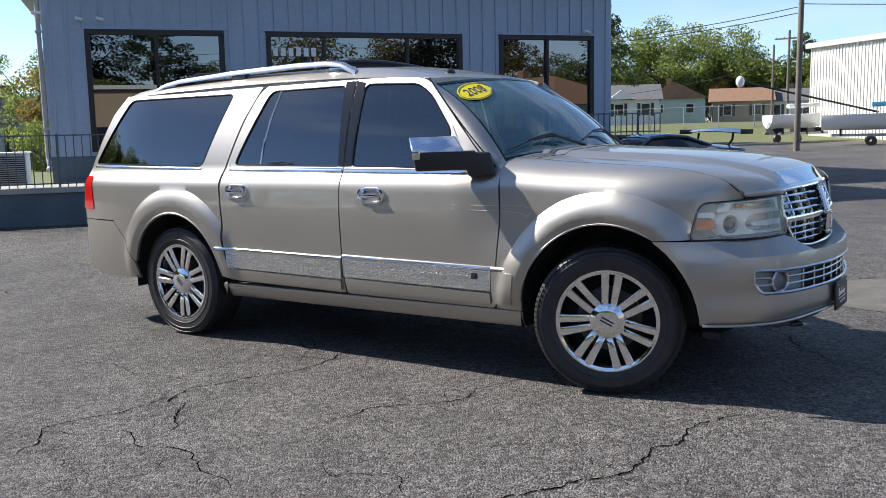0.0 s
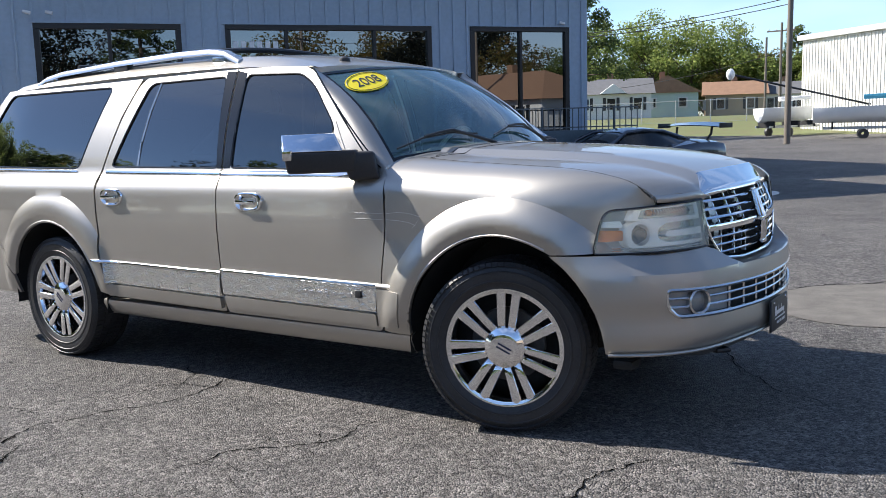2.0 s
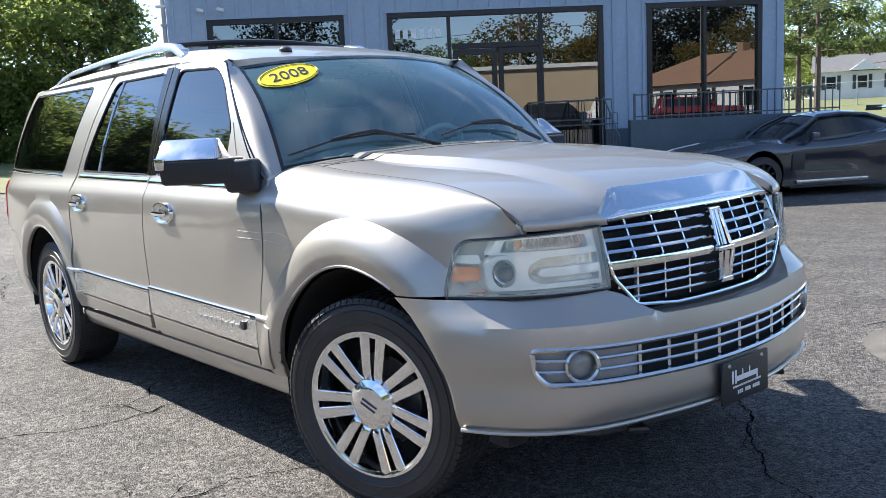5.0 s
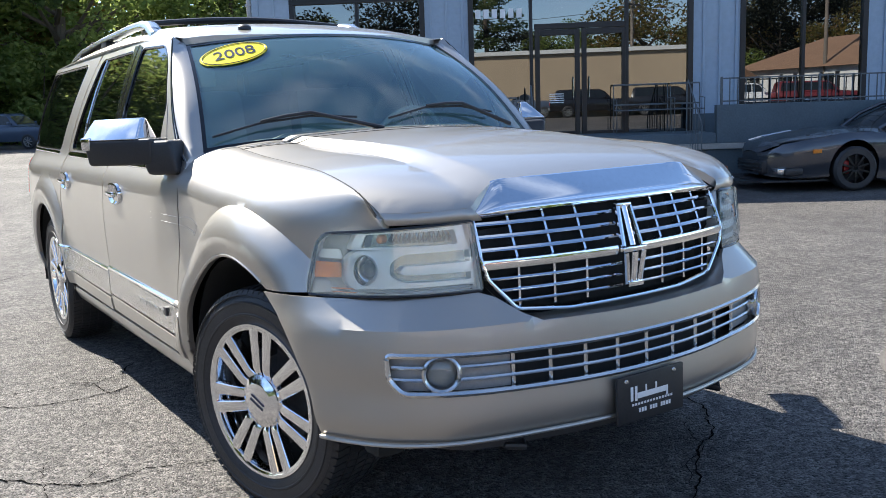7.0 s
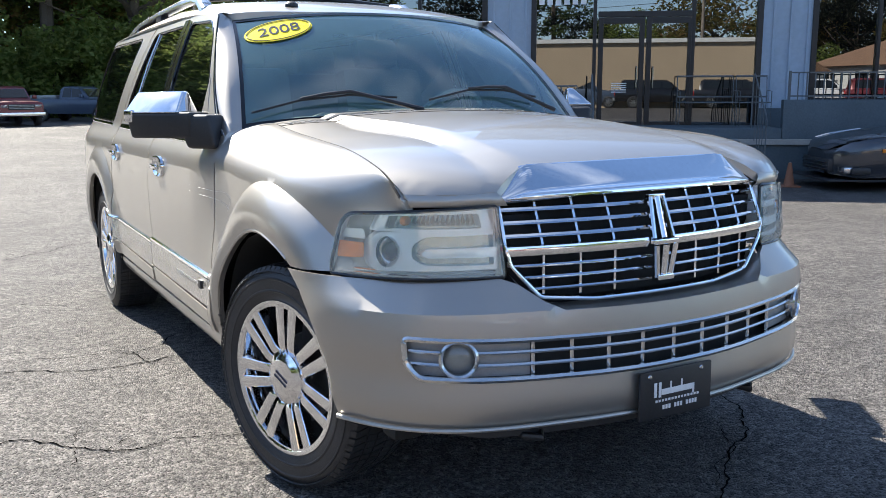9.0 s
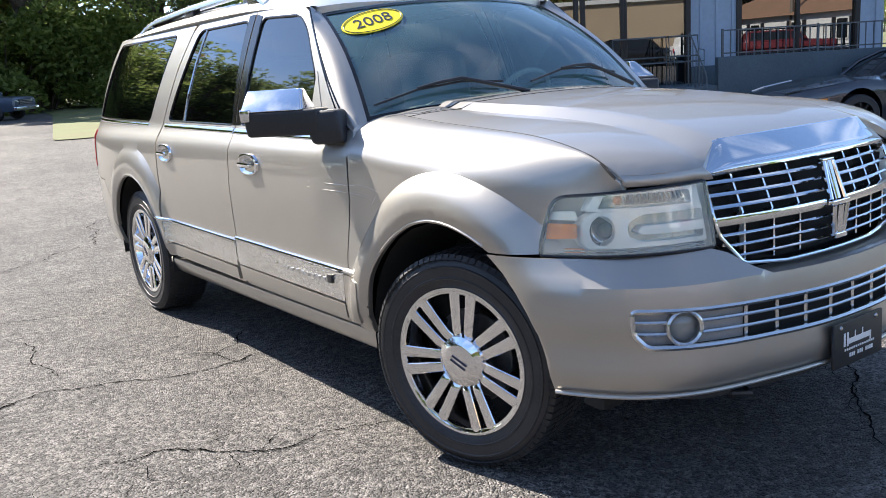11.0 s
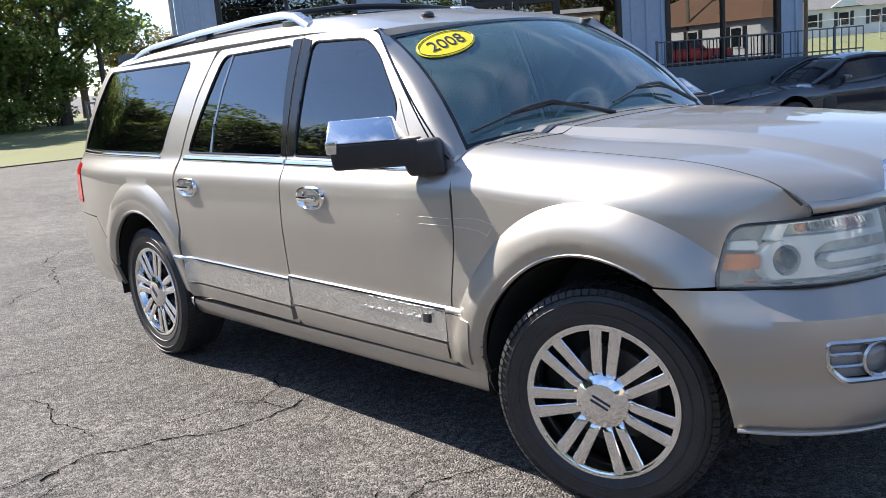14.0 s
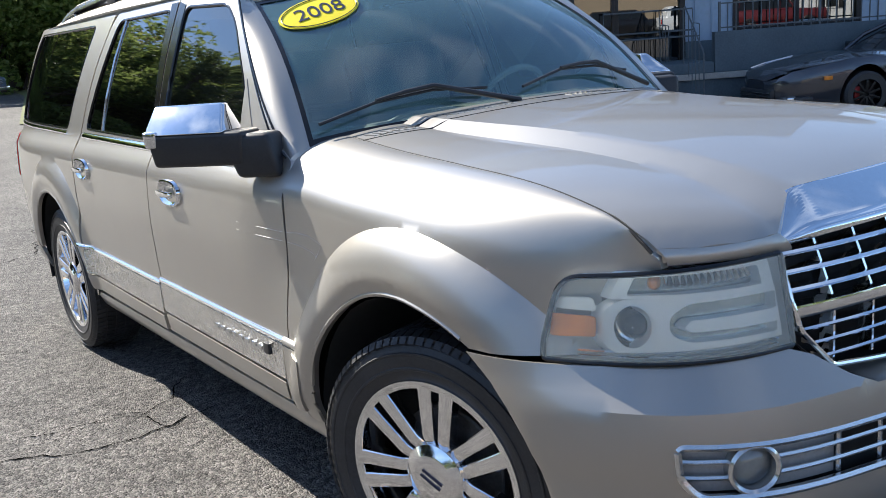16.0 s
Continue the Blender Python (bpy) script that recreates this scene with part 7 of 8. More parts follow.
cable((-10.0, 43.4, 7.05), (-31.0, 47.5, 6.9), 0.55, 0.022)
cable((-10.0, 43.4, 6.75), (-31.0, 47.5, 6.75), 0.55, 0.022)
cable((-10.0, 43.4, 7.6), (30, 55, 7.8), 0.8, 0.022)
cable((-10.0, 43.4, 7.2), (30, 55, 7.3), 0.8, 0.022)
cable((-19.0, 77.2, 6.6), (-40, 83, 4.2), 0.5, 0.025)
cable((-19.0, 77.2, 6.6), (10, 78, 6.8), 0.5, 0.025)
cable((31.5, -11.0, 7.2), (34.0, 1.0, 7.6), 0.3)
cable((31.5, -11.0, 7.2), (24, -42, 7.6), 0.5)
cable((34.0, 1.0, 7.6), (40, 30, 7.6), 0.5)

# chain-link fence along the far edge of the lot
fence = empty("chain_link_fence", Matrix.Translation((-26.0, 71.0, 0)), "galvanised chain-link fence on steel posts", "fence")
FDIR = Vector((0.985, 0.17, 0))
post_m = bmesh.new()
tube(post_m, [(0, 0, -0.3), (0, 0, 2.0)], 0.04, 8)
post_m = mesh_of(post_m, "post", GALV)
tops = []
for i in range(-7, 9):
    p = FDIR * (i * 2.9)
    z = ground_z(p.x - 26.0, p.y + 71.0)
    ob = new("post", post_m)
    ob.parent = fence
    ob.location = (p.x, p.y, z)
    tops.append(Vector((p.x, p.y, z)))
for hgt, r in ((1.9, 0.03), (0.1, 0.012)):
    bm = bmesh.new()
    tube(bm, [p + Vector((0, 0, hgt)) for p in tops], r, 6)
    part("rail", bm, GALV, fence)
verts, faces = [], []
for a, b in zip(tops, tops[1:]):
    n = 16
    for k in range(-8, n):
        for sgn in (0, 1):
            t0, t1 = k / n, (k + 8) / n
            z0, z1 = (0.1, 1.88) if sgn == 0 else (1.88, 0.1)
            c0, c1 = max(0, t0), min(1, t1)
            q0, q1 = (c0 - t0) / (t1 - t0), (c1 - t0) / (t1 - t0)
            p0, p1 = a.lerp(b, c0) + Vector((0, 0, z0 + (z1 - z0) * q0)), a.lerp(b, c1) + Vector((0, 0, z0 + (z1 - z0) * q1))
            i0 = len(verts)
            verts += [p0 - Vector((0.004, 0, 0)), p0 + Vector((0.004, 0, 0)), p1 + Vector((0.004, 0, 0)), p1 - Vector((0.004, 0, 0))]
            faces.append((i0, i0 + 1, i0 + 2, i0 + 3))
me = bpy.data.meshes.new("wire_mesh")
me.from_pydata([tuple(v) for v in verts], [], faces)
me.materials.append(GALV)
wm = new("wire_mesh", me)
wm.parent = fence
tagged(wm, kind="stuff")

# cream metal warehouse
ware = empty("warehouse", Matrix.Translation((-13.87, 63.05, 0.0)) @ Matrix.Rotation(radians(-39.5), 4, "Z"), "cream ribbed metal warehouse with a flat eave", "warehouse")
part("wall", boxed(0, 21, 0, 16, -1.2, 6.35), WHITE_METAL, ware, smooth=False)
part("roof", boxed(-0.25, 21.3, -0.3, 16.3, 6.36, 6.72, 0.05), FASCIA, ware, smooth=False)
rib = mesh_of(boxed(-0.04, 0.04, -0.05, 0.0, -1.2, 6.34), "rib", WHITE_METAL, False)
for i in range(67):
    ob = new("rib", rib)
    ob.parent = ware
    ob.location = (0.1 + 0.31 * i, 0, 0)
bm = bmesh.new()
lathe(bm, [(0.22, 6.7), (0.22, 7.4), (0.34, 7.42), (0.34, 7.6), (0.001, 7.7)], 12, "Z", Matrix.Translation((3.8, 4, 0)))
part("roof_vent", bm, GALV, ware)


# sailing boats on trailers
def boat(x, y, turn, length, label, cover):
    B = empty("boat", Matrix.Translation((x, y, ground_z(x, y))) @ Matrix.Rotation(radians(turn), 4, "Z"), label, "boat", "boats on trailers")
    bm = bmesh.new()
    rows = []
    for i in range(15):
        t = i / 14
        w = 0.75 * math.sin(math.pi * min(1.0, 0.12 + 0.9 * t) ** 0.8) + 0.05
        keel = 0.92 + 0.30 * max(0.0, t - 0.75) ** 1.5 * 4
        rows.append([bm.verts.new((length * (t - 0.5), yy * w, zz)) for yy, zz in ((-1.0, 1.80 + 0.1 * t), (-0.92, 1.42), (-0.6, 1.12), (0, keel), (0.6, 1.12), (0.92, 1.42), (1.0, 1.80 + 0.1 * t))])
    for a, b in zip(rows, rows[1:]):
        for k in range(6):
            bm.faces.new((a[k], a[k + 1], b[k + 1], b[k]))
        bm.faces.new((a[6], a[0], b[0], b[6]))
    bm.faces.new(rows[0])
    bm.faces.new(rows[-1])
    bmesh.ops.recalc_face_normals(bm, faces=bm.faces)
    part("hull", bm, WHITE_PAINT, B)
    bm = bmesh.new()
    tube(bm, [(-length * 0.12, 0, 2.36), (length * 0.46, 0, 2.46)], 0.14, 8)
    part("mast_cover", bm, cover, B, "blue cover over the mast")
    for k in (-0.08, 0.4):
        bm = bmesh.new()
        tube(bm, [(length * k, 0, 1.7), (length * k, 0, 2.4)], 0.03, 6)
        part("crutch", bm, GALV, B)
    for yy in (-0.6, 0.6):
        part("trailer_beam", boxed(-length * 0.42, length * 0.52, yy - 0.05, yy + 0.05, 0.56, 0.70), GALV, B, smooth=False)
        bm = bmesh.new()
        lathe(bm, [(0.10, -0.09), (0.28, -0.09), (0.30, 0), (0.28, 0.09), (0.10, 0.09)], 20, "Y", Matrix.Translation((-length * 0.12, yy * 1.45, 0.29)))
        part("trailer_wheel", bm, RUBBER, B)
    for k in (-0.35, 0.1, 0.4):
        part("cross_member", boxed(length * k - 0.05, length * k + 0.05, -0.7, 0.7, 0.58, 0.98), DARK, B, smooth=False)
    return B


boat(-7.0, 52.0, 12, 7.0, "white sailing dinghy on a trailer under a blue mast cover", BLUE_TARP)
boat(0.6, 53.6, 10, 6.6, "white sailing boat on a trailer beside the pole", BLUE_TARP)
boat(-13.2, 56.2, 60, 4.6, "pale small boat on a trailer by the fence", WHITE_PAINT)
# white float on a long dark mast that leans over the boats
mast = empty("leaning_mast", Matrix.Translation((-14.65, 49.39, 3.71)), "long dark mast with a white float at its tip", "mast")
bm = bmesh.new()
tube(bm, [(0.2, 0.1, -0.04), (6.9, 4.1, -1.95)], 0.06, 8)
part("spar", bm, BLACK, mast)
bm = bmesh.new()
lathe(bm, [(0.001, -0.34), (0.14, -0.28), (0.24, -0.1), (0.26, 0.05), (0.2, 0.22), (0.1, 0.32), (0.001, 0.35)], 20, "Z")
part("float", bm, WHITE_PAINT, mast, "white egg-shaped float")
bm = bmesh.new()
tube(bm, [(6.8, 4.05, -1.92), (6.8, 4.05, -3.85)], 0.04, 6)
part("prop", bm, GALV, mast)


# ---- other vehicles ----
def road_wheel(parent, x, y, r, w, rim=BLACK_WHEEL, spokes=10, caliper=None):
    bm = bmesh.new()
    lathe(bm, [(r * 0.66, -w / 2), (r * 0.9, -w / 2), (r, -w * 0.38), (r, w * 0.38), (r * 0.9, w / 2), (r * 0.66, w / 2)], 36)
    T = part("wheel", bm, RUBBER, parent)
    T.location = (x, y, r)
    side_ = -1 if y < 0 else 1
    bm = bmesh.new()
    lathe(bm, [(r * 0.66, side_ * w * 0.48), (r * 0.62, side_ * w * 0.30), (r * 0.60, 0)], 32)
    part("rim", bm, rim, T)
    for i in range(spokes):
        bm = boxed(-0.016, 0.016, side_ * w * 0.42 - 0.012, side_ * w * 0.42 + 0.012, 0.03, r * 0.63, 0.004, Matrix.Rotation(math.tau * i / spokes, 4, "Y"))
        part("spoke", bm, rim, T)
    bm = bmesh.new()
    lathe(bm, [(r * 0.6, 0), (0.001, 0.0)], 24)
    part("well", bm, DARK, T)
    if caliper:
        part("caliper", boxed(0.08, 0.16, side_ * 0.02, side_ * 0.05 + 0.02, -0.08, 0.12, 0.01), caliper, T)
    return T


def loft(stations, mat, name, parent, label=""):
    """A body shell through cross-sections (x, [(y, z) ...]) of one half, mirrored."""
    bm = bmesh.new()
    rows = []
    for x, sec in stations:
        full = [(y, z) for y, z in sec] + [(-y, z) for y, z in reversed(sec) if y > 1e-6]
        rows.append([bm.verts.new((x, y, z)) for y, z in full])
    n = len(rows[0])
    for a, b in zip(rows, rows[1:]):
        for k in range(n):
            bm.faces.new((a[k], a[(k + 1) % n], b[(k + 1) % n], b[k]))
    bm.faces.new(rows[0])
    bm.faces.new(rows[-1][::-1])
    bmesh.ops.recalc_face_normals(bm, faces=bm.faces)
    return part(name, bm, mat, parent, label, angle=30)


def sports_car(m):
    V = empty("sports_car", m, "dark graphite low sports car with a rear wing", "car")
    T = {"w": [(0.93, 0.62), (0.86, 0.76), (0.6, 0.89), (0.0, 0.935), (-0.7, 0.91), (-1.6, 0.91), (-2.3, 0.935), (-2.71, 0.965), (-3.2, 0.95), (-3.5, 0.89), (-3.58, 0.82)],
         "c": [(0.93, 0.55), (0.86, 0.655), (0.6, 0.745), (0.0, 0.81), (-0.7, 0.85), (-1.6, 0.90), (-2.3, 0.97), (-2.71, 1.0), (-3.2, 0.985), (-3.5, 0.94), (-3.58, 0.86)],
         "s": [(0.93, 0.44), (0.86, 0.53), (0.6, 0.69), (0.25, 0.78), (0.0, 0.815), (-0.4, 0.80), (-1.0, 0.79), (-1.6, 0.81), (-2.3, 0.90), (-2.71, 0.945), (-3.2, 0.93), (-3.5, 0.88), (-3.58, 0.80)]}
    T = {k: sorted(v) for k, v in T.items()}

    def sh(x):
        return along(sorted([(0.93, 0.545), (0.88, 0.625), (0.80, 0.672), (0.6, 0.735), (0.25, 0.80), (0.0, 0.825), (-0.4, 0.80), (-1.0, 0.805), (-1.6, 0.835), (-2.3, 0.925), (-2.71, 0.955), (-3.2, 0.945), (-3.5, 0.91), (-3.58, 0.89)]), x)

    def wide(x, z):
        w = along([(-3.60, 0.80), (-3.45, 0.90), (-2.71, 0.965), (-2.1, 0.935), (-1.4, 0.90), (-0.7, 0.905), (0.0, 0.935), (0.40, 0.905), (0.66, 0.82), (0.80, 0.70), (0.88, 0.54), (0.925, 0.34)], x)
        t = (sh(x) - z) / 0.5
        w -= 0.05 * (1 - min(1.0, max(0.0, t * 3.2))) ** 2 + 0.035 * smooth((t - 0.55) / 0.5)
        return w - 0.05 * math.exp(-((z - 0.52) / 0.12) ** 2) * smooth((-0.45 - x) / 0.3) * smooth((x + 2.2) / 0.7)

    def bow(ax, r, a0, a1):
        return [(ax + r * math.cos(radians(a)), 0.34 + r * math.sin(radians(a))) for a in np.linspace(a0, a1, 15)]

    flank = [(0.925 - 4.5 * i / 30, sh(0.925 - 4.5 * i / 30)) for i in range(31)] + [(-3.575, 0.36), (-3.30, 0.24)] + [(-3.11, 0.22)] + bow(-2.71, 0.39, 197, -17) + [(-2.30, 0.165), (-0.40, 0.165)] + bow(0.0, 0.385, 204, -17) + [(0.40, 0.22), (0.72, 0.20), (0.90, 0.24), (0.925, 0.34)]
    for sg in (-1, 1):
        part("side_panel", sheet(flank, lambda u, v: Vector((u, sg * wide(u, v), v)), 0.045, lip=0.03, inward=(0, -sg, 0)), GRAPHITE, V, "dark graphite bodywork", angle=50)
    xs = [0.925 - 4.5 * i / 60 for i in range(61)]
    bm = bmesh.new()
    rows = []
    for x in xs:
        ys, c = wide(x, sh(x)), along(T["c"], x)
        row = []
        for k in range(-8, 9):
            t = k / 8
            hump = 0.020 * math.exp(-((abs(t) - 0.55) / 0.10) ** 2) * smooth((x + 0.6) / 0.3) * smooth((0.7 - x) / 0.3)
            row.append(bm.verts.new((x, ys * t, sh(x) + (max(c, sh(x)) - sh(x) + 0.025) * (1 - abs(t) ** 2.4) + hump)))
        rows.append(row)
    for a, b in zip(rows, rows[1:]):
        for k in range(16):
            bm.faces.new((a[k], a[k + 1], b[k + 1], b[k]))
    bmesh.ops.recalc_face_normals(bm, faces=bm.faces)
    part("bonnet_and_deck", bm, GRAPHITE, V, "dark graphite bodywork", angle=50)
    for x, z0 in ((0.924, 0.24), (-3.574, 0.36)):
        bm = bmesh.new()
        ws = [wide(x, z0), wide(x, sh(x))]
        bm.faces.new([bm.verts.new(p) for p in ((x, -ws[0], z0), (x, ws[0], z0), (x, ws[1], sh(x) + 0.001), (x, 0, sh(x) + 0.024), (x, -ws[1], sh(x) + 0.001))])
        part("end_panel", bm, GRAPHITE, V, smooth=False)
    part("floor_pan", boxed(-3.3, 0.7, -0.66, 0.66, 0.12, 0.55), DARK, V, smooth=False)
    cab = []
    for x, wb, wt, zt in ((-0.50, 0.60, 0.56, 0.845), (-0.85, 0.74, 0.55, 1.02), (-1.15, 0.765, 0.53, 1.155), (-1.45, 0.77, 0.515, 1.222), (-1.75, 0.77, 0.51, 1.235), (-2.05, 0.76, 0.50, 1.215), (-2.4, 0.73, 0.47, 1.15), (-2.8, 0.66, 0.42, 1.05), (-3.05, 0.58, 0.38, 0.985)):
        zb = along(T["s"], x) - 0.03
        cab.append((x, [(0.0, zt), (wt * 0.6, zt - 0.012), (wt, zt - 0.05 * min(1, (zt - 0.8) * 4)), (wb * 0.93 + wt * 0.07, zb + (zt - zb) * 0.25), (wb, zb), (0.0, zb)]))
    loft(cab, FAR_GLASS, "greenhouse", V, "dark glass cabin")
    top = []
    for x, wt, zt in ((-1.22, 0.50, 1.182), (-1.45, 0.52, 1.232), (-1.75, 0.52, 1.245), (-2.05, 0.505, 1.225), (-2.25, 0.47, 1.185)):
        top.append((x, [(0.0, zt), (wt * 0.6, zt - 0.01), (wt, zt - 0.045), (wt + 0.02, zt - 0.10), (wt, zt - 0.11), (0.0, zt - 0.06)]))
    loft(top, GRAPHITE, "roof_panel", V)
    for sg in (-1, 1):
        bm = bmesh.new()
        tube(bm, [(-0.52, sg * 0.60, 0.835), (-0.88, sg * 0.66, 1.03), (-1.2, sg * 0.545, 1.165), (-1.6, sg * 0.55, 1.19), (-2.1, sg * 0.52, 1.165), (-2.75, sg * 0.52, 1.0)], 0.03, 8)
        part("roof_pillar", bm, GRAPHITE, V)
        mi = part("door_mirror", boxed(-0.93, -0.80, min(sg * 0.92, sg * 1.06), max(sg * 0.92, sg * 1.06), 0.86, 0.95, 0.03), GRAPHITE, V)
        bm = bmesh.new()
        tube(bm, [(-0.86, sg * 0.84, 0.80), (-0.86, sg * 0.96, 0.88)], 0.02, 6)
        part("mirror_stalk", bm, GRAPHITE, mi)
        # headlamp, vent, skirts
        bm = bmesh.new()
        vs = [bm.verts.new((x, sg * y, sh(x) + 0.022 - 0.03 * smooth((y - 0.66) / 0.2))) for x, y in ((0.80, 0.56), (0.74, 0.70), (0.45, 0.83), (0.20, 0.86), (0.42, 0.76), (0.66, 0.60))]
        bm.faces.new(vs)
        g = bmesh.ops.extrude_face_region(bm, geom=bm.faces[:])["geom"]
        bmesh.ops.translate(bm, vec=(0.005, sg * 0.01, 0.014), verts=[q for q in g if isinstance(q, bmesh.types.BMVert)])
        bmesh.ops.recalc_face_normals(bm, faces=bm.faces)
        part("headlamp", bm, SATIN, V, "slim pale headlamp", smooth=False)
        part("amber_marker", boxed(0.47, 0.55, min(sg * 0.885, sg * 0.91), max(sg * 0.885, sg * 0.91), 0.56, 0.61, 0.006), AMBER, V)
        part("side_vent", boxed(-0.75, -0.52, min(sg * 0.87, sg * 0.925), max(sg * 0.87, sg * 0.925), 0.42, 0.66, 0.02), BLACK, V)
        part("side_skirt", boxed(-2.30, -0.45, min(sg * 0.84, sg * 0.97), max(sg * 0.84, sg * 0.97), 0.135, 0.165, 0.008), BLACK, V)
        part("skirt_blade", boxed(-1.9, -0.6, min(sg * 0.88, sg * 0.925), max(sg * 0.88, sg * 0.925), 0.20, 0.26, 0.01), SATIN, V)
        part("tail_lamp", boxed(-3.60, -3.55, min(sg * 0.45, sg * 0.72), max(sg * 0.45, sg * 0.72), 0.70, 0.80, 0.01), TAIL_RED, V)
        bm = bmesh.new()
        tube(bm, [(-3.20, sg * 0.52, 0.97), (-3.32, sg * 0.52, 1.09), (-3.34, sg * 0.52, 1.21)], 0.025, 6)
        st_ = part("wing_stay", bm, BLACK, V)
        for ax, r in ((0.0, 0.335), (-2.71, 0.345)):
            road_wheel(V, ax, sg * 0.815, r, 0.27, caliper=CALIPER)
    intake = part("nose_intake", boxed(0.80, 0.935, -0.50, 0.50, 0.27, 0.46, 0.03), BLACK, V, "black nose intake with slats")
    for z in (0.315, 0.365, 0.415):
        part("slat", boxed(0.90, 0.945, -0.47, 0.47, z - 0.007, z + 0.007, 0.004), GRAPHITE, intake)
    for sg in (-1, 1):
        part("corner_duct", boxed(0.62, 0.80, min(sg * 0.60, sg * 0.84), max(sg * 0.60, sg * 0.84), 0.25, 0.36, 0.03), BLACK, V)
    part("splitter", boxed(0.35, 1.0, -0.80, 0.80, 0.15, 0.175, 0.006), BLACK, V, "black splitter")
    part("splitter_vent", boxed(0.70, 0.86, 0.55, 0.80, 0.27, 0.36, 0.015), SATIN, V)
    bm = bmesh.new()
    rows = []
    for i in range(21):
        y = -0.92 + 1.84 * i / 20
        rows.append([bm.verts.new((x, y, z + 0.03 * (1 - (y / 0.92) ** 2))) for x, z in ((-3.14, 1.215), (-3.30, 1.235), (-3.48, 1.265), (-3.48, 1.25), (-3.30, 1.212), (-3.14, 1.200))])
    for a, b in zip(rows, rows[1:]):
        for k in range(6):
            bm.faces.new((a[k], a[(k + 1) % 6], b[(k + 1) % 6], b[k]))
    bm.faces.new(rows[0])
    bm.faces.new(rows[-1][::-1])
    bmesh.ops.recalc_face_normals(bm, faces=bm.faces)
    wing_ = part("rear_wing", bm, GRAPHITE, V, "tall black rear wing")
    for sg in (-1, 1):
        part("end_plate", boxed(-3.49, -3.16, sg * 0.925 - 0.008, sg * 0.925 + 0.008, 1.19, 1.275, 0.004), BLACK, wing_)
    # long nose, short tail
    for ob in V.children_recursive:
        if ob.name.startswith("wheel") or ob.parent.name.startswith("wheel"):
            continue
        for v in ob.data.vertices:
            if v.co.x > 0.40:
                v.co.x = 0.40 + (v.co.x - 0.40) * 1.62
            elif v.co.x < -3.11 and v.co.z < 0.96:
                v.co.x = -3.11 + (v.co.x + 3.11) * 0.72
            if v.co.z > 0.40:
                v.co.z = 0.40 + (v.co.z - 0.40) * 1.14
    return V


sports_car(Matrix.Translation((-6.0, 11.06, ground_z(-6, 12) + 0.01)) @ Matrix.Rotation(radians(-119.5), 4, "Z"))


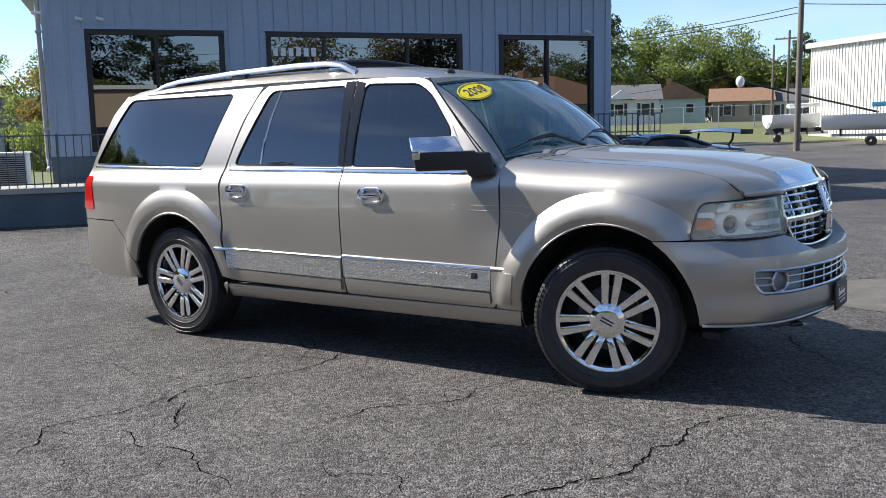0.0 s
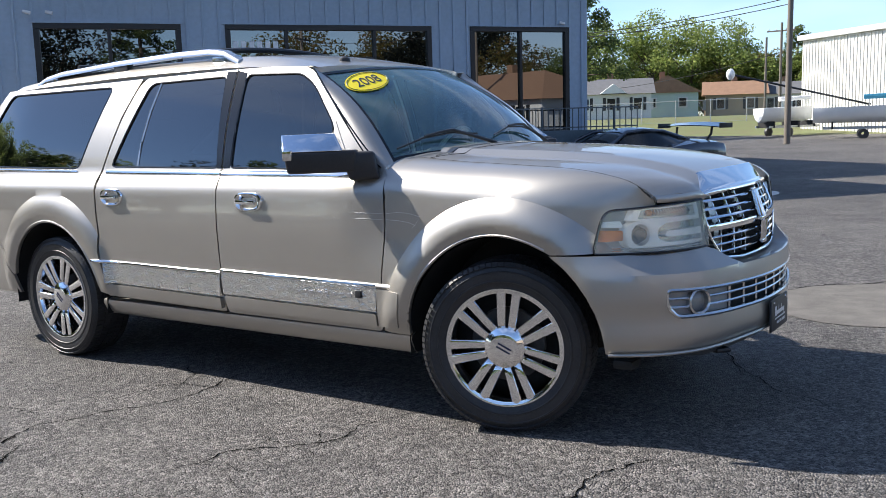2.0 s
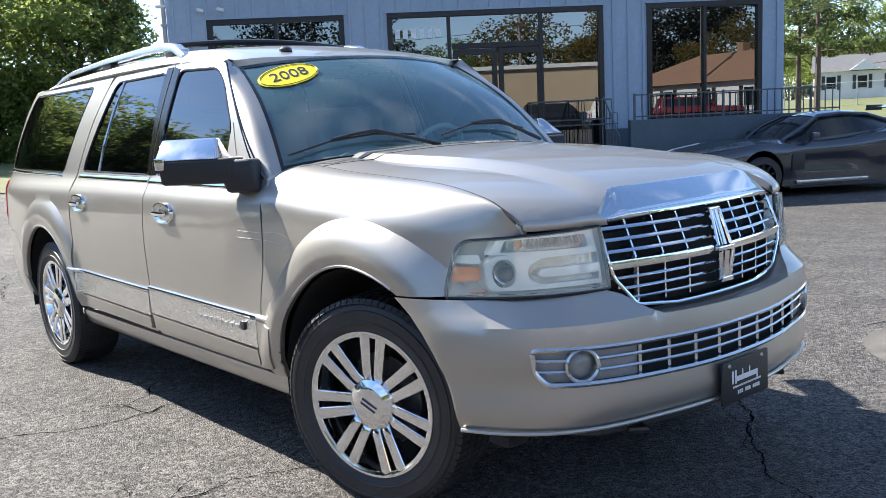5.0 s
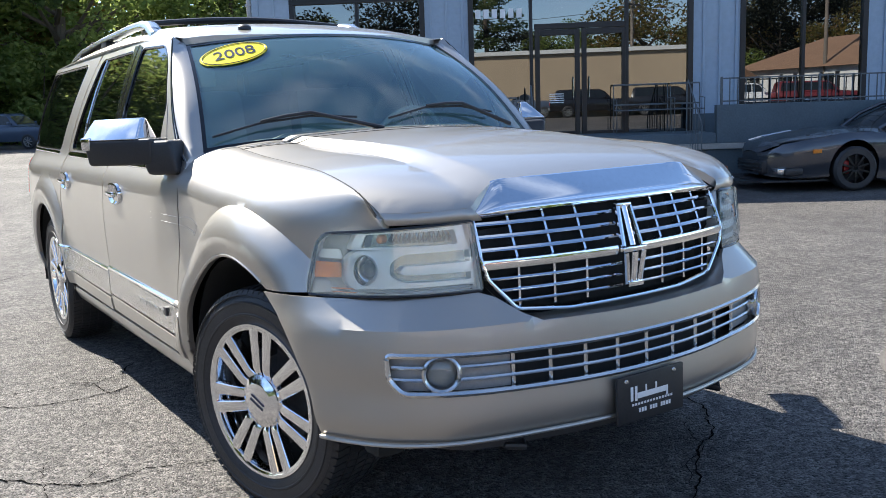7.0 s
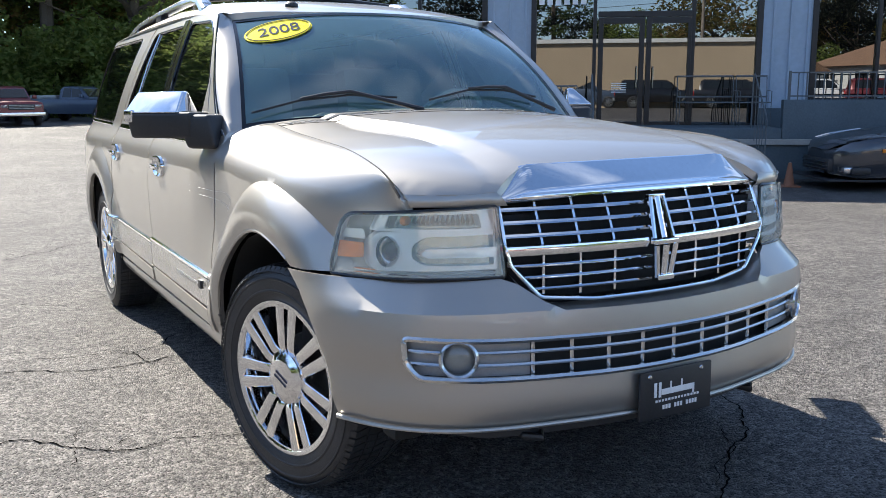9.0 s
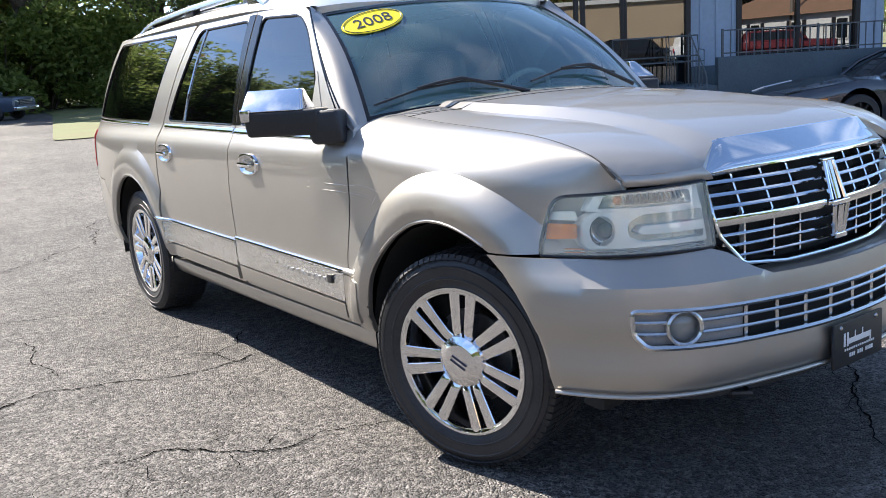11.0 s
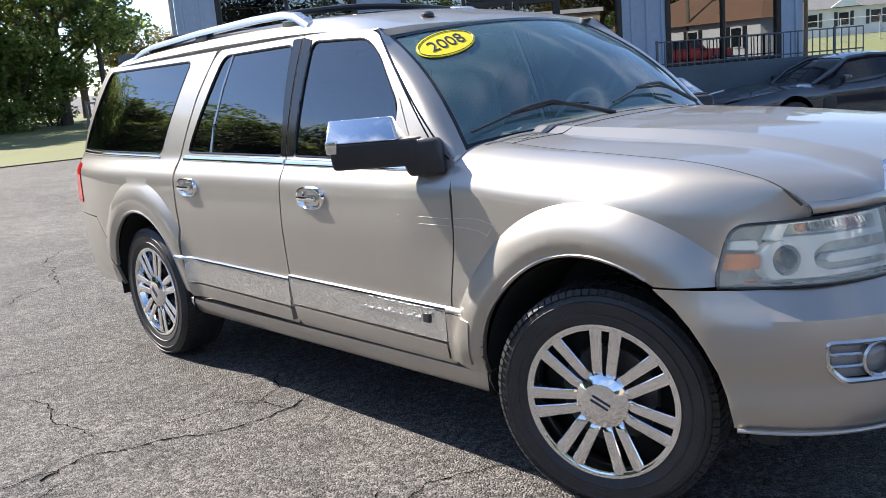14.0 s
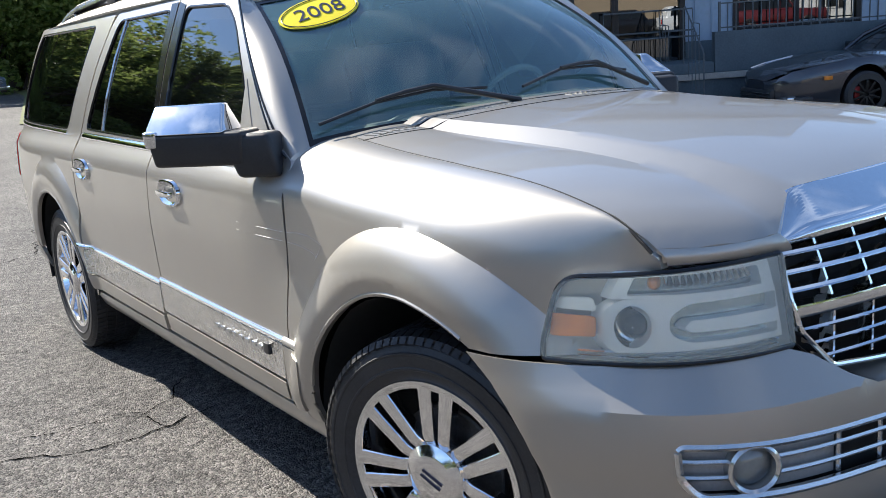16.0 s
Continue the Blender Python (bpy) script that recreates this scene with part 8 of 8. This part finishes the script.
def pickup(m, paint, label, bed_load=False, category="pickup truck", closed=False):
    P = empty("pickup_truck" if not closed else "parked_car", m, label, category, "parked vehicles")
    L0, L1 = 1.0, -4.3
    st = []
    for x, w, z, lo in ((1.0, 0.86, 0.95, 0.45), (0.92, 0.93, 1.04, 0.42), (0.5, 0.95, 1.08, 0.40), (-0.6, 0.96, 1.12, 0.38), (-1.5, 0.96, 1.13, 0.38), (-2.4, 0.96, 1.13, 0.38), (-4.2, 0.95, 1.14, 0.42), (-4.3, 0.92, 1.10, 0.48)):
        st.append((x, [(0.0, z), (0.75 * w, z - 0.005), (0.95 * w, z - 0.05), (w, z - 0.22), (w * 0.99, 0.62), (w * 0.96, lo), (0.0, lo)]))
    loft(st, paint, "body", P)
    cab = []
    back = -2.15 if not closed else -3.9
    for x, wb, wt, z in ((-0.55, 0.86, 0.80, 1.12), (-1.05, 0.88, 0.74, 1.60), (-1.25, 0.88, 0.72, 1.70), (back + 0.15, 0.88, 0.72, 1.72), (back, 0.87, 0.74, 1.62), (back - 0.12, 0.86, 0.8, 1.12)):
        cab.append((x, [(0.0, z), (wt * 0.9, z - 0.01), (wt, z - 0.05 if z > 1.2 else z), (wb, 1.10), (0.0, 1.10)]))
    loft(cab, paint, "cab", P)
    for sg in (-1, 1):
        q = [(-0.80, 1.18), (-1.12, 1.58), (-1.5, 1.62), (-1.5, 1.18)], [(-1.56, 1.18), (-1.56, 1.62), (back + 0.2, 1.62), (back + 0.12, 1.18)]
        for poly in q:
            bm = sheet(poly, lambda u, v: Vector((u, sg * (0.885 - (v - 1.10) * 0.235), v)), 0.3, lip=0.01, inward=(0, -sg, 0))
            part("window", bm, FAR_GLASS, P)
        for ax in (0.0, -3.2):
            road_wheel(P, ax, sg * 0.86, 0.36, 0.24, GALV, 8)
        part("headlamp", boxed(0.97, 1.02, min(sg * 0.55, sg * 0.82), max(sg * 0.55, sg * 0.82), 0.80, 0.93, 0.01), LENS, P)
        part("door_mirror", boxed(-0.92, -0.78, min(sg * 0.95, sg * 1.12), max(sg * 0.95, sg * 1.12), 1.16, 1.32, 0.02), paint, P)
    bm = sheet([(-0.72, 0.16), (0.72, 0.16), (0.66, 0.92), (-0.66, 0.92)], lambda u, v: Vector((-0.545 - 0.5 * v + 0.012, u, 1.125 + 0.48 * v + 0.012)), 0.3, lip=0.01, inward=(-1, 0, -1))
    part("windscreen", bm, FAR_GLASS, P)
    part("front_bumper", boxed(0.94, 1.12, -0.93, 0.93, 0.44, 0.60, 0.03), CHROME, P)
    part("grille", boxed(0.96, 1.03, -0.52, 0.52, 0.70, 0.94, 0.01), BLACK, P)
    for z in (0.76, 0.83, 0.90):
        part("grille_bar", boxed(1.02, 1.045, -0.5, 0.5, z - 0.012, z + 0.012), GALV, P, smooth=False)
    part("rear_bumper", boxed(-4.42, -4.28, -0.9, 0.9, 0.46, 0.60, 0.02), GALV, P)
    for sg in (-1, 1):
        part("tail_lamp", boxed(-4.33, -4.27, min(sg * 0.74, sg * 0.9), max(sg * 0.74, sg * 0.9), 0.75, 1.0, 0.01), TAIL_RED, P)
    if bed_load:
        part("bed_load", boxed(-4.0, -2.5, -0.7, 0.7, 1.10, 1.28, 0.06), GALV, P)
    return P


pickup(Matrix.Translation((-40.6, 0.9, ground_z(-40, 1))) @ Matrix.Rotation(radians(10), 4, "Z"), RED_PAINT, "faded red pickup with a chrome bumper before the wood")
pickup(Matrix.Translation((-44.6, 5.4, ground_z(-44, 5))) @ Matrix.Rotation(radians(48), 4, "Z"), BLUE_PAINT, "dull blue pickup loaded with scrap before the wood", True)
pickup(Matrix.Translation((-47.5, 1.5, ground_z(-47, 1))) @ Matrix.Rotation(radians(30), 4, "Z"), BLACK_PAINT, "dark pickup parked behind the others", True)
# cars parked along the road behind the camera
for i, (x, y, mat, lab) in enumerate(((20.5, -16.5, BLACK_PAINT, "black estate car parked by the road"), (23.0, -12.6, BLUE_PAINT, "dark blue estate car parked by the road"), (25.2, -8.6, BLACK_PAINT, "black estate car parked in a row"), (27.4, -4.4, BLACK_PAINT, "dark estate car parked in a row"), (28.6, -0.2, WHITE_PAINT, "white estate car beside a red one"), (29.6, 3.6, RED_PAINT, "bright red estate car parked in a row"))):
    pickup(Matrix.Translation((x, y, ground_z(x, y))) @ Matrix.Rotation(radians(55 + 7 * (i % 2)), 4, "Z"), mat, lab, category="car", closed=True)

# ---- small things on and by the walkway ----
# white letters behind the glass become plain bars
sign = empty("window_sign", BUILDING @ Matrix.Translation((3.95, -0.03, 2.98)), "row of white sign bars behind the shop glass", "sign")
for i in range(6):
    part("sign_bar", boxed(-0.46 + 0.155 * i, -0.36 + 0.155 * i, 0.0, 0.012, -0.085, 0.085, 0.003), WHITE_INK, sign, smooth=False)
note = empty("door_notice", BUILDING @ Matrix.Translation((5.0, -0.02, 1.35)), "small white notice lines on the glass door", "notice")
for i in range(5):
    part("notice_line", boxed(-0.14, 0.14, 0.0, 0.004, 0.09 - 0.04 * i, 0.105 - 0.04 * i), WHITE_INK, note, smooth=False)


def bench(u, n, half, name, label):
    B = empty(name, BUILDING @ Matrix.Translation((u, n, 0.68)), label, name)
    part("seat", boxed(-half, half, -0.20, 0.22, 0.41, 0.43, 0.008), RAIL_IRON, B)
    for x in (-half, half):
        bm = bmesh.new()
        tube(bm, [(x, 0.2, 0.0), (x, 0.2, 0.62), (x, -0.2, 0.64), (x, -0.26, 0.90)], 0.009, 8)
        part("arm_frame", bm, RAIL_IRON, B)
        bm = bmesh.new()
        tube(bm, [(x, -0.22, 0.0), (x, -0.20, 0.64)], 0.009, 8)
        part("leg", bm, RAIL_IRON, B)
    for z in (0.52, 0.89):
        part("back_rail", boxed(-half, half, -0.26, -0.235, z - 0.015, z + 0.015, 0.004), RAIL_IRON, B)
    return B


bench(6.55, 0.40, 0.50, "bench", "dark metal bench on the landing")
bench(7.36, 0.45, 0.27, "chair", "dark metal armchair on the landing")

# steps down from the walkway, between two handrails
stairs = empty("steps", BUILDING @ Matrix.Translation((5.8, 1.52, 0)), "dark painted concrete steps to the entrance", "steps")
for i in range(4):
    part("step", boxed(-1.1, 1.1, 0.0, 0.32 * (4 - i) - 0.01, -0.35 + 0.21 * i, -0.14 + 0.21 * i - 0.002, 0.012), BASE_PAINT, stairs)
for u in (4.45, 7.15):
    hr = empty("handrail", BUILDING @ Matrix.Translation((u, 1.5, 0.68)), "black iron handrail beside the steps", "handrail", "handrails")
    bm = bmesh.new()
    tube(bm, [(0, -0.1, 0.0), (0, -0.1, 0.90), (0, 0.0, 0.92), (0, 1.0, 0.25), (0, 1.06, 0.18), (0, 1.06, -0.82)], 0.013, 8)
    part("rail", bm, RAIL_IRON, hr)
    for k in range(1, 5):
        bm = bmesh.new()
        tube(bm, [(0, 0.2 * k, -0.15 * k - 0.05), (0, 0.2 * k, 0.92 - 0.134 * k)], 0.008, 6)
        part("baluster", bm, RAIL_IRON, hr)
cone = empty("traffic_cone", BUILDING @ Matrix.Translation((7.5, 2.75, -0.175)), "faded orange traffic cone by the steps", "cone")
CONE = material("faded_orange", (0.26, 0.11, 0.06), 0.8, 0, 0.15, 10, 60)
bm = bmesh.new()
lathe(bm, [(0.09, 0.02), (0.08, 0.05), (0.028, 0.36), (0.02, 0.38), (0.001, 0.38)], 20, "Z")
part("body", bm, CONE, cone)
part("foot", boxed(-0.15, 0.15, -0.15, 0.15, 0.0, 0.025, 0.008), CONE, cone)

# downspout, gutter, wall cameras
pipe = empty("downspout", BUILDING @ Matrix.Translation((U0 - 0.06, -0.10, 0.7)), "grey metal downspout on the corner", "downspout")
bm = bmesh.new()
tube(bm, [(-0.2, 0.3, 3.86), (-0.1, 0.12, 3.62), (0, 0.05, 3.45), (0, 0.05, 0.25), (0.02, 0.12, 0.10), (0.0, 0.25, 0.05)], 0.045, 8)
part("pipe", bm, SOFFIT, pipe)
for z in (0.8, 2.6):
    part("strap", boxed(-0.06, 0.08, -0.01, 0.10, z, z + 0.04), SOFFIT, pipe, smooth=False)
for u in (-0.13, 0.24, 10.5):
    camr = empty("security_camera", BUILDING @ Matrix.Translation((u, 0.03, 3.56 if u < 5 else 3.46)), "small white security camera on the wall", "camera", "wall cameras")
    bm = bmesh.new()
    tube(bm, [(0, 0.0, 0.0), (0, 0.07, 0.0)], 0.02, 8)
    part("bracket", bm, WHITE_PAINT, camr)
    bm = bmesh.new()
    tube(bm, [(-0.05, 0.08, 0.01), (0.07, 0.10, -0.02)], 0.032, 10)
    part("housing", bm, WHITE_PAINT, camr)
lamp_ = empty("flood_light", BUILDING @ Matrix.Translation((U0 - 0.05, 0.06, 3.62)), "small white flood light under the eave", "light")
part("housing", boxed(-0.10, 0.08, 0.0, 0.10, 0.0, 0.05, 0.01), WHITE_PAINT, lamp_)

# air conditioner at the end of the walkway
ac = empty("air_conditioner", BUILDING @ Matrix.Translation((-1.75, -1.6, 0.32)), "grey slatted outdoor air conditioner", "air conditioner")
part("slab", boxed(-0.6, 0.6, -0.55, 0.55, -0.55, 0.0, 0.01), CONCRETE, ac)
part("cabinet", boxed(-0.40, 0.40, -0.40, 0.40, 0.0, 0.72, 0.02), SOFFIT, ac)
slat = mesh_of(boxed(-0.37, 0.37, 0.40, 0.415, 0.0, 0.02), "slat", DARK, False)
for i in range(15):
    ob = new("slat", slat)
    ob.parent = ac
    ob.location = (0, 0, 0.07 + 0.042 * i)
part("lid", boxed(-0.43, 0.43, -0.43, 0.43, 0.725, 0.76, 0.01), FASCIA, ac)
